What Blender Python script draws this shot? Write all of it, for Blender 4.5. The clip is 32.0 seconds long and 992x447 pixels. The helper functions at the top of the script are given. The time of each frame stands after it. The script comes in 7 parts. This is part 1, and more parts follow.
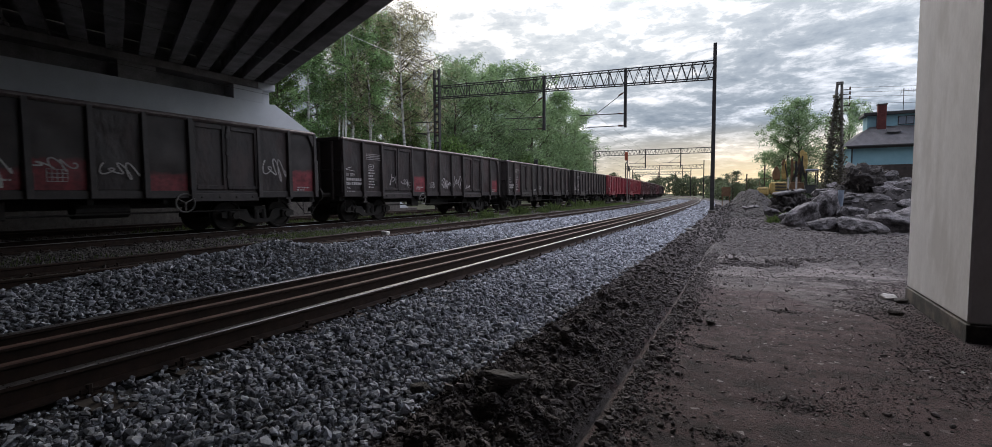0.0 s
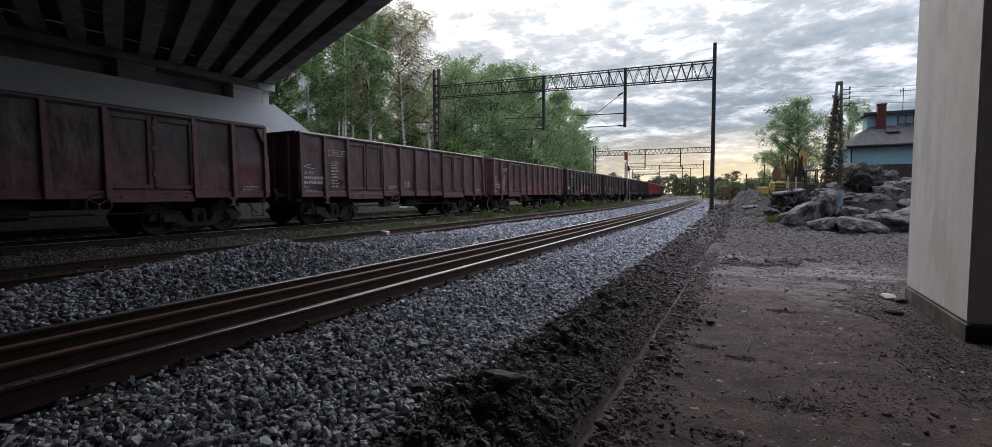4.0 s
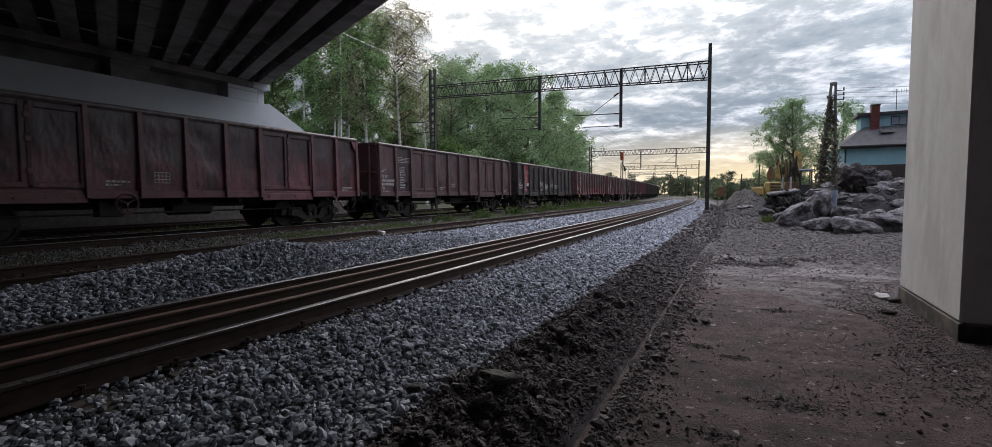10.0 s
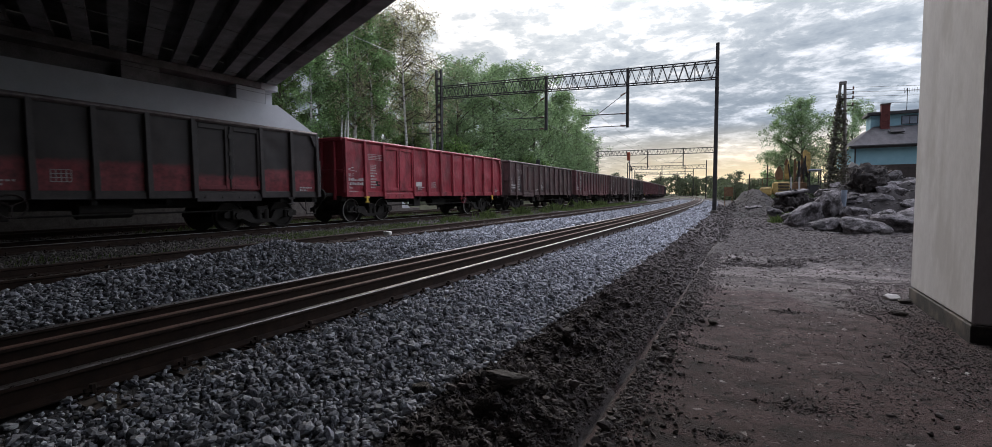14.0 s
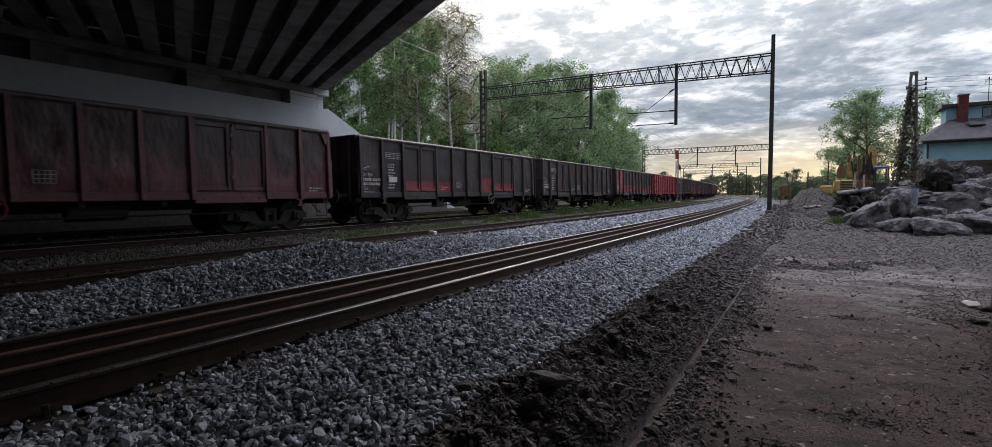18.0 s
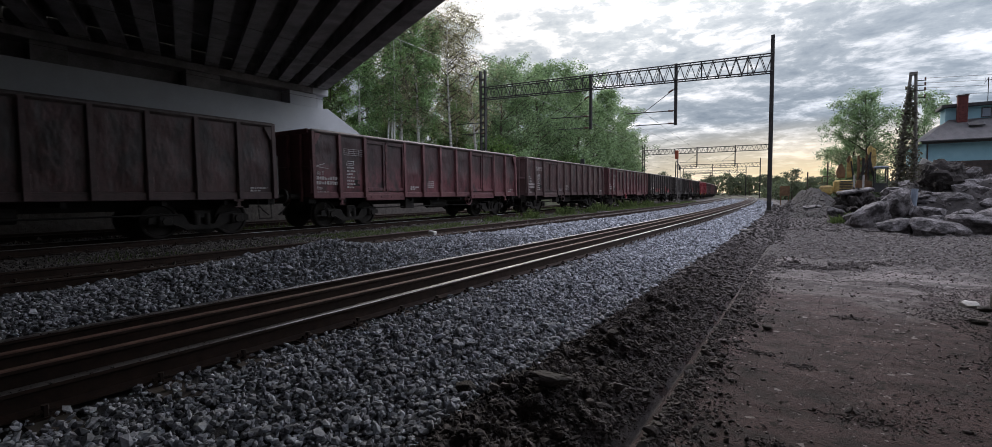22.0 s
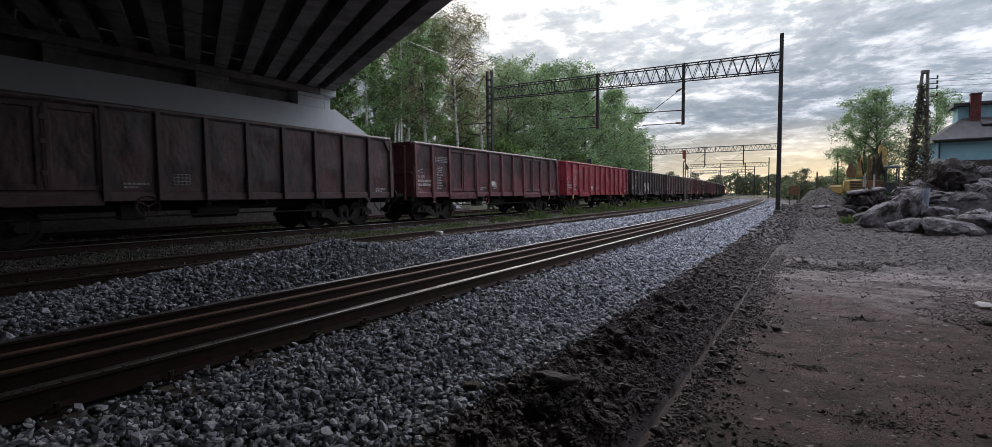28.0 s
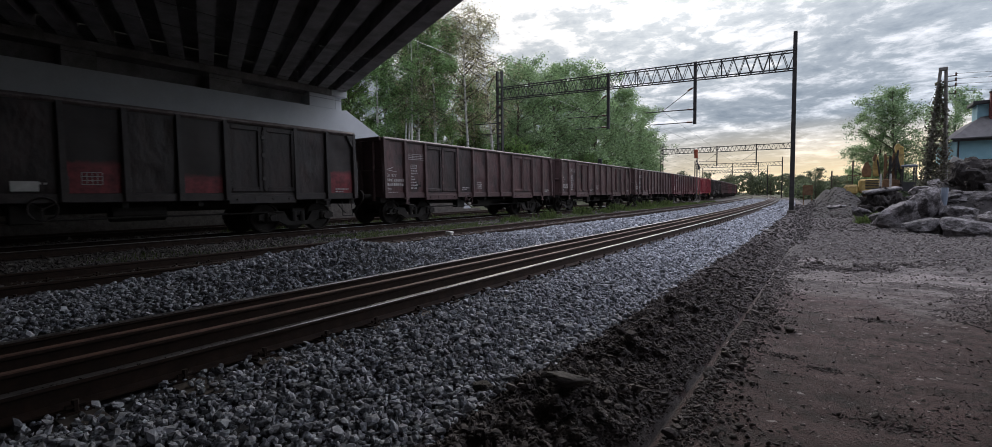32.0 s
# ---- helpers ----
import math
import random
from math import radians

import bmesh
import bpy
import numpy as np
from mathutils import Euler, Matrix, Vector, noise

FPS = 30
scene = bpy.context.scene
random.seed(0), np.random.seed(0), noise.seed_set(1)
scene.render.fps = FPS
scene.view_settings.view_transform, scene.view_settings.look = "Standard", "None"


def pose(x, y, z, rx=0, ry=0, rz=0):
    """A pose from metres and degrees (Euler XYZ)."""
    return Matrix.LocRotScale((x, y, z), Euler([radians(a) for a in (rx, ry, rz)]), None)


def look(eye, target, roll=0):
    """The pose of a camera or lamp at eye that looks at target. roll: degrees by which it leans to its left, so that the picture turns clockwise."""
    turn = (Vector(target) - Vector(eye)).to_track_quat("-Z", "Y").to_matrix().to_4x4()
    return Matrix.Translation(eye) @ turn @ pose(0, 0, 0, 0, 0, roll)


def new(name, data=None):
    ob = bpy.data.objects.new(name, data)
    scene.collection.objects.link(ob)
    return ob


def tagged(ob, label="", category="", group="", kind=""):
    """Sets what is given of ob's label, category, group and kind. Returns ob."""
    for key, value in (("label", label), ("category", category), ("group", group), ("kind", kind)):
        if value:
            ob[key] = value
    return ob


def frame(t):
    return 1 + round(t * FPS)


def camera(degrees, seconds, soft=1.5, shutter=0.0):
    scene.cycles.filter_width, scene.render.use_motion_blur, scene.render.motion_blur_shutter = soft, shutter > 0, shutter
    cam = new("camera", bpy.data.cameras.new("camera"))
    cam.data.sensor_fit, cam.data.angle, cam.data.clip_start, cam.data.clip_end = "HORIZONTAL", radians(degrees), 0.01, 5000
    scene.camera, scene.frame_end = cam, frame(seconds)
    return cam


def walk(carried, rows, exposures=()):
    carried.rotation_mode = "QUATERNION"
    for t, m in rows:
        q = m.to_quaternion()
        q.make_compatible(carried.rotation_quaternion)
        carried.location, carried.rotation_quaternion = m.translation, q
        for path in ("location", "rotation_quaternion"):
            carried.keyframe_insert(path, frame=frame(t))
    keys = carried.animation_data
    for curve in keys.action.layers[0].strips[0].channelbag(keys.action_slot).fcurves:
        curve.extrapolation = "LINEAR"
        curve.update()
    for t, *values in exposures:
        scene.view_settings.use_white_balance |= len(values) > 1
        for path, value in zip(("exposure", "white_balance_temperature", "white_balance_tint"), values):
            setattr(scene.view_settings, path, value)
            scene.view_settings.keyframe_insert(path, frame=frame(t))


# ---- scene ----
# The world: x to the right of the tracks, y along them, z up from the dirt path. The eye is the origin of x and y.
EYE = Vector((0.0, 0.0, 1.5))


def aim(yaw, pitch, roll):
    a, b = radians(yaw), radians(pitch)
    way = Vector((-math.sin(a) * math.cos(b), math.cos(a) * math.cos(b), math.sin(b)))
    return look(EYE, EYE + way, roll)


cam = camera(91.2, 32.0, soft=0.5, shutter=0.12)
PATH = [
    (0, aim(28.07, -3.43, -0.31)), (0.5, aim(28.04, -3.43, -0.32)), (1, aim(28.04, -3.43, -0.31)), (1.5, aim(28.04, -3.43, -0.30)),
    (2, aim(28.03, -3.43, -0.30)), (2.5, aim(28.02, -3.43, -0.31)), (3, aim(28.04, -3.43, -0.30)), (3.5, aim(28.05, -3.44, -0.32)),
    (5.5, aim(27.81, -3.45, -0.30)), (6, aim(27.64, -3.44, -0.29)), (6.5, aim(27.58, -3.45, -0.28)), (7, aim(27.58, -3.44, -0.28)),
    (7.5, aim(27.58, -3.45, -0.28)), (8, aim(27.58, -3.45, -0.28)), (8.5, aim(27.58, -3.45, -0.28)), (9, aim(27.59, -3.44, -0.29)),
    (9.5, aim(27.58, -3.44, -0.29)), (10, aim(27.58, -3.45, -0.29)), (10.5, aim(27.58, -3.45, -0.28)), (11, aim(27.58, -3.45, -0.28)),
    (11.5, aim(27.77, -3.44, -0.30)), (12, aim(27.76, -3.43, -0.29)), (12.5, aim(28.33, -3.46, -0.30)), (13, aim(28.02, -3.43, -0.30)),
    (13.5, aim(28.11, -3.42, -0.31)), (14, aim(28.32, -3.41, -0.33)), (14.5, aim(28.74, -3.42, -0.34)), (16.5, aim(33.32, -3.36, -0.52)),
    (17, aim(33.31, -3.37, -0.53)), (17.5, aim(33.45, -3.36, -0.52)), (18, aim(33.49, -3.37, -0.54)), (18.5, aim(33.58, -3.36, -0.54)),
    (19, aim(33.68, -3.36, -0.55)), (19.5, aim(33.58, -3.37, -0.54)), (20, aim(33.42, -3.38, -0.55)), (20.5, aim(33.01, -3.37, -0.52)),
    (21, aim(33.20, -3.36, -0.54)), (21.5, aim(33.44, -3.36, -0.54)), (22, aim(33.45, -3.36, -0.52)), (22.5, aim(33.41, -3.36, -0.53)),
    (23, aim(33.43, -3.36, -0.52)), (23.5, aim(33.60, -3.36, -0.53)), (24, aim(33.85, -3.35, -0.53)), (24.5, aim(34.36, -3.32, -0.57)),
    (25, aim(34.93, -3.31, -0.59)), (25.5, aim(34.90, -3.31, -0.60)), (27.5, aim(34.25, -3.36, -0.55)), (28, aim(34.24, -3.35, -0.57)),
    (28.5, aim(34.22, -3.35, -0.57)), (29, aim(34.25, -3.36, -0.55)), (29.5, aim(34.26, -3.36, -0.56)), (30, aim(34.26, -3.36, -0.56)),
    (30.5, aim(34.38, -3.33, -0.56)), (31, aim(34.89, -3.31, -0.59)), (31.5, aim(35.60, -3.30, -0.63)), (32, aim(35.43, -3.32, -0.65))]
walk(cam, PATH, exposures=[(0, -0.06), (14.5, -0.06), (16.5, -0.12), (32, -0.12)])

# ---- light: an evening sky with broken cloud, the sun low behind it down the line ----
SUN_AZ, SUN_EL = -27.0, 27.0


def node(nt, kind, x=0, y=0, **kw):
    n = nt.nodes.new(kind)
    n.location = (x, y)
    for k, v in kw.items():
        n.inputs[k.replace("_", " ")].default_value = v
    return n


def math_node(nt, op, a, b=None, clamp=False):
    n = nt.nodes.new("ShaderNodeMath")
    n.operation, n.use_clamp = op, clamp
    for i, v in enumerate((a, b)):
        if v is None:
            continue
        if isinstance(v, (int, float)):
            n.inputs[i].default_value = v
        else:
            nt.links.new(v, n.inputs[i])
    return n.outputs[0]


def ramp(nt, fac, stops):
    n = nt.nodes.new("ShaderNodeValToRGB")
    el = n.color_ramp.elements
    while len(el) < len(stops):
        el.new(0.5)
    for e, (p, c) in zip(el, stops):
        e.position, e.color = p, (*c, 1)
    nt.links.new(fac, n.inputs[0])
    return n.outputs[0]


def mix(nt, fac, a, b, blend="MIX"):
    n = nt.nodes.new("ShaderNodeMix")
    n.data_type, n.blend_type = "RGBA", blend
    for sock, v in ((n.inputs[0], fac), (n.inputs[6], a), (n.inputs[7], b)):
        if isinstance(v, (int, float)):
            sock.default_value = v
        elif isinstance(v, tuple):
            sock.default_value = (*v, 1)
        else:
            nt.links.new(v, sock)
    return n.outputs[2]


def make_world():
    w = bpy.data.worlds.new("evening_sky")
    scene.world = w
    w.use_nodes = True
    nt = w.node_tree
    nt.nodes.clear()
    L = nt.links.new
    co = nt.nodes.new("ShaderNodeTexCoord").outputs["Generated"]
    sep = nt.nodes.new("ShaderNodeSeparateXYZ")
    L(co, sep.inputs[0])
    up = math_node(nt, "MAXIMUM", sep.outputs[2], 0.0)
    # cloud sheet seen in perspective
    k = math_node(nt, "ADD", up, 0.13)
    u, v = math_node(nt, "DIVIDE", sep.outputs[0], k), math_node(nt, "DIVIDE", sep.outputs[1], k)
    flat = nt.nodes.new("ShaderNodeCombineXYZ")
    L(u, flat.inputs[0]), L(v, flat.inputs[1])
    big = node(nt, "ShaderNodeTexNoise", Scale=1.15, Detail=9.0, Roughness=0.62, Distortion=0.5)
    fine = node(nt, "ShaderNodeTexNoise", Scale=4.6, Detail=8.0, Roughness=0.66, Distortion=0.35)
    puffs = node(nt, "ShaderNodeTexNoise", Scale=11.0, Detail=6.0, Roughness=0.62, Distortion=0.5)
    for n in (big, fine, puffs):
        L(flat.outputs[0], n.inputs["Vector"])
    mass = math_node(nt, "ADD", math_node(nt, "MULTIPLY", big.outputs[0], 0.48), math_node(nt, "MULTIPLY", fine.outputs[0], 0.36))
    mass = math_node(nt, "ADD", mass, math_node(nt, "MULTIPLY", puffs.outputs[0], 0.16))
    cloud = ramp(nt, mass, [(0.37, (1.10, 1.05, 1.05)), (0.445, (0.73, 0.725, 0.74)), (0.51, (0.39, 0.42, 0.455)), (0.60, (0.27, 0.305, 0.35))])
    cover = ramp(nt, mass, [(0.34, (0.35, 0.35, 0.35)), (0.43, (1, 1, 1))])
    sky = nt.nodes.new("ShaderNodeTexSky")
    sky.sky_type, sky.sun_disc = "NISHITA", False
    sky.sun_elevation, sky.sun_rotation = radians(SUN_EL), radians(SUN_AZ)
    sky_col = mix(nt, 1.0, sky.outputs[0], (0.12, 0.12, 0.12), "MULTIPLY")
    over = mix(nt, cover, sky_col, cloud)
    # brighter overhead, warm low down towards the sun
    high = ramp(nt, up, [(0.0, (0.58, 0.63, 0.68)), (0.15, (0.62, 0.66, 0.71)), (0.32, (0.98, 0.98, 0.98)), (0.48, (1.12, 1.11, 1.14)), (0.75, (2.04, 1.98, 2.16)), (1.0, (2.55, 2.46, 2.7))])
    over = mix(nt, 1.0, over, high, "MULTIPLY")
    # bright cloud round the hidden sun, dimmer sky away from it, a warm strip low down the line
    def facing(az, el):
        w3 = (math.sin(radians(az)) * math.cos(radians(el)), math.cos(radians(az)) * math.cos(radians(el)), math.sin(radians(el)))
        dot = nt.nodes.new("ShaderNodeVectorMath")
        dot.operation = "DOT_PRODUCT"
        L(co, dot.inputs[0])
        dot.inputs[1].default_value = w3
        return dot.outputs["Value"]
    toward = facing(SUN_AZ, SUN_EL)
    over = mix(nt, 1.0, over, ramp(nt, math_node(nt, "ADD", math_node(nt, "MULTIPLY", toward, 0.5), 0.5), [(0.15, (0.55, 0.56, 0.60)), (0.36, (0.72, 0.73, 0.77)), (0.50, (0.88, 0.90, 0.93)), (0.80, (0.88, 0.91, 0.95)), (0.94, (0.95, 0.96, 0.98)), (0.99, (1.55, 1.50, 1.44))]), "MULTIPLY")
    # the sky is clearer on the open side of the line and darker behind the bridge
    open_side = math_node(nt, "MAXIMUM", math_node(nt, "ADD", math_node(nt, "MULTIPLY", facing(50.0, 35.0), 0.6), 0.5), 0.10)
    over = mix(nt, 1.0, over, ramp(nt, math_node(nt, "MULTIPLY", open_side, 0.5), [(0.0, (0, 0, 0)), (1.0, (2, 2, 2))]), "MULTIPLY")
    near_sun = math_node(nt, "POWER", math_node(nt, "MAXIMUM", facing(5.0, 0.0), 0.0), 9.0)
    low = ramp(nt, up, [(0.0, (1, 1, 1)), (0.06, (0.6, 0.6, 0.6)), (0.13, (0, 0, 0))])
    glow = math_node(nt, "MULTIPLY", near_sun, low)
    out = mix(nt, math_node(nt, "MULTIPLY", glow, 0.85), over, (0.74, 0.575, 0.32))
    bg = nt.nodes.new("ShaderNodeBackground")
    bg.inputs[1].default_value = 2.0
    L(out, bg.inputs[0])
    L(bg.outputs[0], nt.nodes.new("ShaderNodeOutputWorld").inputs[0])


make_world()
sun = new("sun", bpy.data.lights.new("sun", "SUN"))
sun.data.energy, sun.data.angle, sun.data.color = 1.5, radians(35), (1.0, 0.93, 0.84)
sun.matrix_world = look((0, 0, 0), (-math.sin(radians(SUN_AZ)) * math.cos(radians(SUN_EL)), -math.cos(radians(SUN_AZ)) * math.cos(radians(SUN_EL)), -math.sin(radians(SUN_EL))))


# ---- materials ----
def surface(name, dark, light, scale=4.0, rough=0.8, metal=0.0, bump=0.3, fine=40.0, stain=None, stain_scale=0.8, stain_amount=0.5, random_value=0.0, stretch=(1, 1, 1), bump_size=0.02, island=False, grain=0.35, dents=0.0):
    """A worn surface: two noises between two base colours, blotches of a third, relief from the fine one."""
    m = bpy.data.materials.new(name)
    m.use_nodes = True
    nt = m.node_tree
    L = nt.links.new
    b = nt.nodes["Principled BSDF"]
    co = nt.nodes.new("ShaderNodeTexCoord")
    mp = nt.nodes.new("ShaderNodeMapping")
    mp.inputs["Scale"].default_value = stretch
    L(co.outputs["Object"], mp.inputs[0])
    vec = mp.outputs[0]
    if random_value or island:
        src = nt.nodes.new("ShaderNodeNewGeometry").outputs["Random Per Island"] if island else nt.nodes.new("ShaderNodeObjectInfo").outputs["Random"]
    if random_value and not island:
        shift = nt.nodes.new("ShaderNodeVectorMath")
        shift.operation = "ADD"
        L(vec, shift.inputs[0])
        L(math_node(nt, "MULTIPLY", src, 40.0), shift.inputs[1])
        vec = shift.outputs[0]
    n1 = node(nt, "ShaderNodeTexNoise", Scale=scale, Detail=6.0, Roughness=0.65)
    n2 = node(nt, "ShaderNodeTexNoise", Scale=fine, Detail=4.0, Roughness=0.7)
    L(vec, n1.inputs["Vector"]), L(vec, n2.inputs["Vector"])
    f = math_node(nt, "ADD", math_node(nt, "MULTIPLY", n1.outputs[0], 1 - grain), math_node(nt, "MULTIPLY", n2.outputs[0], grain))
    col = ramp(nt, f, [(0.36, dark), (0.64, light)])
    if stain:
        n3 = node(nt, "ShaderNodeTexNoise", Scale=stain_scale, Detail=5.0, Roughness=0.6)
        L(vec, n3.inputs["Vector"])
        mask = ramp(nt, n3.outputs[0], [(0.47, (0, 0, 0)), (0.63, (1, 1, 1))])
        col = mix(nt, math_node(nt, "MULTIPLY", mask, stain_amount), col, stain)
    if random_value:
        hsv = nt.nodes.new("ShaderNodeHueSaturation")
        L(col, hsv.inputs["Color"])
        L(math_node(nt, "ADD", math_node(nt, "MULTIPLY", src, 2 * random_value), 1 - random_value), hsv.inputs["Value"])
        col = hsv.outputs[0]
    L(col, b.inputs["Base Color"])
    b.inputs["Metallic"].default_value = metal
    L(ramp(nt, n2.outputs[0], [(0.3, (max(0.03, rough - 0.12),) * 3), (0.7, (min(1, rough + 0.12),) * 3)]), b.inputs["Roughness"])
    if bump:
        bp = nt.nodes.new("ShaderNodeBump")
        bp.inputs["Strength"].default_value, bp.inputs["Distance"].default_value = bump, bump_size
        height = f
        if dents:
            n4 = node(nt, "ShaderNodeTexNoise", Scale=2.6, Detail=2.0, Roughness=0.5)
            L(vec, n4.inputs["Vector"])
            height = math_node(nt, "ADD", math_node(nt, "MULTIPLY", f, 0.35), math_node(nt, "MULTIPLY", n4.outputs[0], dents))
        L(height, bp.inputs["Height"])
        L(bp.outputs[0], b.inputs["Normal"])
    return m


def leaf_material(name, dark, light):
    m = bpy.data.materials.new(name)
    m.use_nodes = True
    nt = m.node_tree
    b = nt.nodes["Principled BSDF"]
    r = nt.nodes.new("ShaderNodeNewGeometry").outputs["Random Per Island"]
    col = ramp(nt, r, [(0.0, dark), (1.0, light)])
    nt.links.new(col, b.inputs["Base Color"])
    b.inputs["Roughness"].default_value = 0.6
    tr = nt.nodes.new("ShaderNodeBsdfTranslucent")
    nt.links.new(mix(nt, 1.0, col, (1.1, 1.2, 0.9), "MULTIPLY"), tr.inputs[0])
    ms = nt.nodes.new("ShaderNodeMixShader")
    ms.inputs[0].default_value = 0.5
    nt.links.new(b.outputs[0], ms.inputs[1]), nt.links.new(tr.outputs[0], ms.inputs[2])
    nt.links.new(ms.outputs[0], nt.nodes["Material Output"].inputs[0])
    return m


BALLAST = surface("ballast_stone", (0.125, 0.133, 0.153), (0.43, 0.452, 0.50), 9, 0.8, fine=60, random_value=0.62, island=True)
OLD_BALLAST = surface("old_ballast", (0.07, 0.062, 0.055), (0.16, 0.145, 0.13), 5, 0.9, fine=50, bump=0.9, bump_size=0.05)
RAIL_SIDE = surface("rusty_rail", (0.022, 0.014, 0.011), (0.06, 0.034, 0.024), 8, 0.75, 0.3, fine=70)
NEAR_RAIL_TOP = surface("lightly_rusted_rail_top", (0.15, 0.132, 0.125), (0.29, 0.275, 0.27), 5, 0.34, 0.85, bump=0.03)
RAIL_TOP = surface("worn_rail_top", (0.42, 0.415, 0.41), (0.58, 0.575, 0.57), 5, 0.46, 1.0, bump=0.03)
SPARE_RAIL = surface("orange_rust_rail", (0.070, 0.038, 0.031), (0.17, 0.092, 0.072), 6, 0.68, 0.2, fine=60)
SLEEPER = surface("dark_sleeper", (0.035, 0.028, 0.024), (0.10, 0.08, 0.066), 6, 0.85, fine=40, random_value=0.3)
STEEL_DARK = surface("dark_painted_steel", (0.026, 0.026, 0.028), (0.075, 0.07, 0.07), 3, 0.6, 0.4, fine=50)
CONCRETE = surface("pale_concrete", (0.52, 0.51, 0.51), (0.68, 0.67, 0.665), 1.6, 0.85, fine=22, grain=0.3, stain=(0.40, 0.385, 0.37), stain_scale=1.5, stain_amount=0.6, stretch=(1, 1, 0.55), bump=0.2)
WALL_WHITE = surface("white_painted_concrete", (0.47, 0.49, 0.52), (0.59, 0.61, 0.64), 0.8, 0.8, fine=20, bump=0.1, stain=(0.5, 0.51, 0.52), stain_scale=0.5, stain_amount=0.5)
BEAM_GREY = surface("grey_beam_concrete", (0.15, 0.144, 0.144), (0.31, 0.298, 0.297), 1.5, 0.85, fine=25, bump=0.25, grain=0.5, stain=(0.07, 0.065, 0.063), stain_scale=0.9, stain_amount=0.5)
BITUMEN = surface("black_bitumen", (0.012, 0.012, 0.013), (0.045, 0.04, 0.038), 5, 0.75, stain=(0.13, 0.105, 0.088), stain_scale=2.5, stain_amount=0.75)
BARK = surface("brown_bark", (0.05, 0.04, 0.032), (0.14, 0.115, 0.09), 6, 0.9, fine=40, bump=0.8)
BIRCH_BARK = surface("birch_bark", (0.60, 0.59, 0.57), (0.82, 0.81, 0.79), 3, 0.8, fine=20, stain=(0.06, 0.055, 0.05), stain_scale=2.6, stain_amount=0.6, stretch=(1, 1, 2.5))
LEAF_BIRCH = leaf_material("birch_leaf", (0.08, 0.15, 0.062), (0.43, 0.60, 0.32))
LEAF_DARK = leaf_material("lime_leaf", (0.075, 0.125, 0.068), (0.43, 0.56, 0.345))
# the shade below the birches is put into this darker leaf colour
LEAF_SHADE = leaf_material("shaded_leaf", (0.035, 0.065, 0.022), (0.20, 0.30, 0.10))
# the haze of distance is put into this greyed leaf colour
LEAF_FAR = leaf_material("hazed_leaf", (0.045, 0.058, 0.04), (0.17, 0.195, 0.13))
LEAF_BUD = leaf_material("birch_bud", (0.22, 0.19, 0.12), (0.58, 0.53, 0.40))
LEAF_GRASS = leaf_material("grass_blade", (0.05, 0.072, 0.028), (0.17, 0.215, 0.09))


# ---- mesh helpers ----
def mesh_of(bm, name="mesh"):
    me = bpy.data.meshes.new(name)
    bmesh.ops.recalc_face_normals(bm, faces=bm.faces)
    bm.to_mesh(me)
    bm.free()
    return me


def put(name, me, mat, parent=None, m=None, label=""):
    """One object on a mesh that may be shared, with its own material."""
    ob = new(name, me)
    if not me.materials:
        me.materials.append(mat)
    if me.materials[0] != mat:
        ob.material_slots[0].link = "OBJECT"
        ob.material_slots[0].material = mat
    if parent is not None:
        ob.parent = parent
    if m is not None:
        ob.matrix_basis = m
    if label:
        tagged(ob, label)
    return ob


def part(name, bm, mat, parent=None, label="", m=None):
    return put(name, mesh_of(bm, name), mat, parent, m, label)


def thing(name, m, label, category, group="", kind=""):
    ob = new(name)
    ob.matrix_basis = m
    return tagged(ob, label, category, group, kind)


def box(bm, x0, x1, y0, y1, z0, z1, bevel=0.0):
    v = [bm.verts.new((x, y, z)) for x in (x0, x1) for y in (y0, y1) for z in (z0, z1)]
    fs = [bm.faces.new([v[i] for i in q]) for q in ((0, 1, 3, 2), (4, 6, 7, 5), (0, 4, 5, 1), (2, 3, 7, 6), (0, 2, 6, 4), (1, 5, 7, 3))]
    if bevel:
        bmesh.ops.bevel(bm, geom=list({e for f in fs for e in f.edges}), offset=bevel, segments=1, affect="EDGES", clamp_overlap=True)
    return bm


def boxes(*args, bevel=0.0):
    bm = bmesh.new()
    for a in args:
        box(bm, *a, bevel=bevel)
    return bm


def rod(bm, a, b, r, n=8, r2=None):
    a, b = Vector(a), Vector(b)
    d = b - a
    m = Matrix.Translation((a + b) / 2) @ d.to_track_quat("Z", "Y").to_matrix().to_4x4()
    bmesh.ops.create_cone(bm, cap_ends=True, segments=n, radius1=r, radius2=r if r2 is None else r2, depth=d.length, matrix=m)
    return bm


def raw_mesh(name, verts, faces, mat, kind="", smooth=False):
    """A large mesh from numpy arrays; all faces have the same number of corners."""
    me = bpy.data.meshes.new(name)
    verts, faces = np.asarray(verts, np.float32), np.asarray(faces, np.int32)
    k = faces.shape[1]
    me.vertices.add(len(verts)), me.loops.add(faces.size), me.polygons.add(len(faces))
    me.vertices.foreach_set("co", verts.ravel())
    me.loops.foreach_set("vertex_index", faces.ravel())
    me.polygons.foreach_set("loop_start", np.arange(0, faces.size, k, dtype=np.int32))
    me.polygons.foreach_set("loop_total", np.full(len(faces), k, np.int32))
    me.polygons.foreach_set("use_smooth", np.full(len(faces), smooth, bool))
    me.update(calc_edges=True)
    me.materials.append(mat)
    return me


# ---- the tracks' plan: four tracks side by side, straight past the bridge and bending left beyond ----
NEAR, MID, TRAIN, FAR = 4.83, 9.70, 14.58, 19.45
RAIL_Z = {NEAR: 0.35, MID: 0.38, TRAIN: 0.46, FAR: 0.46}


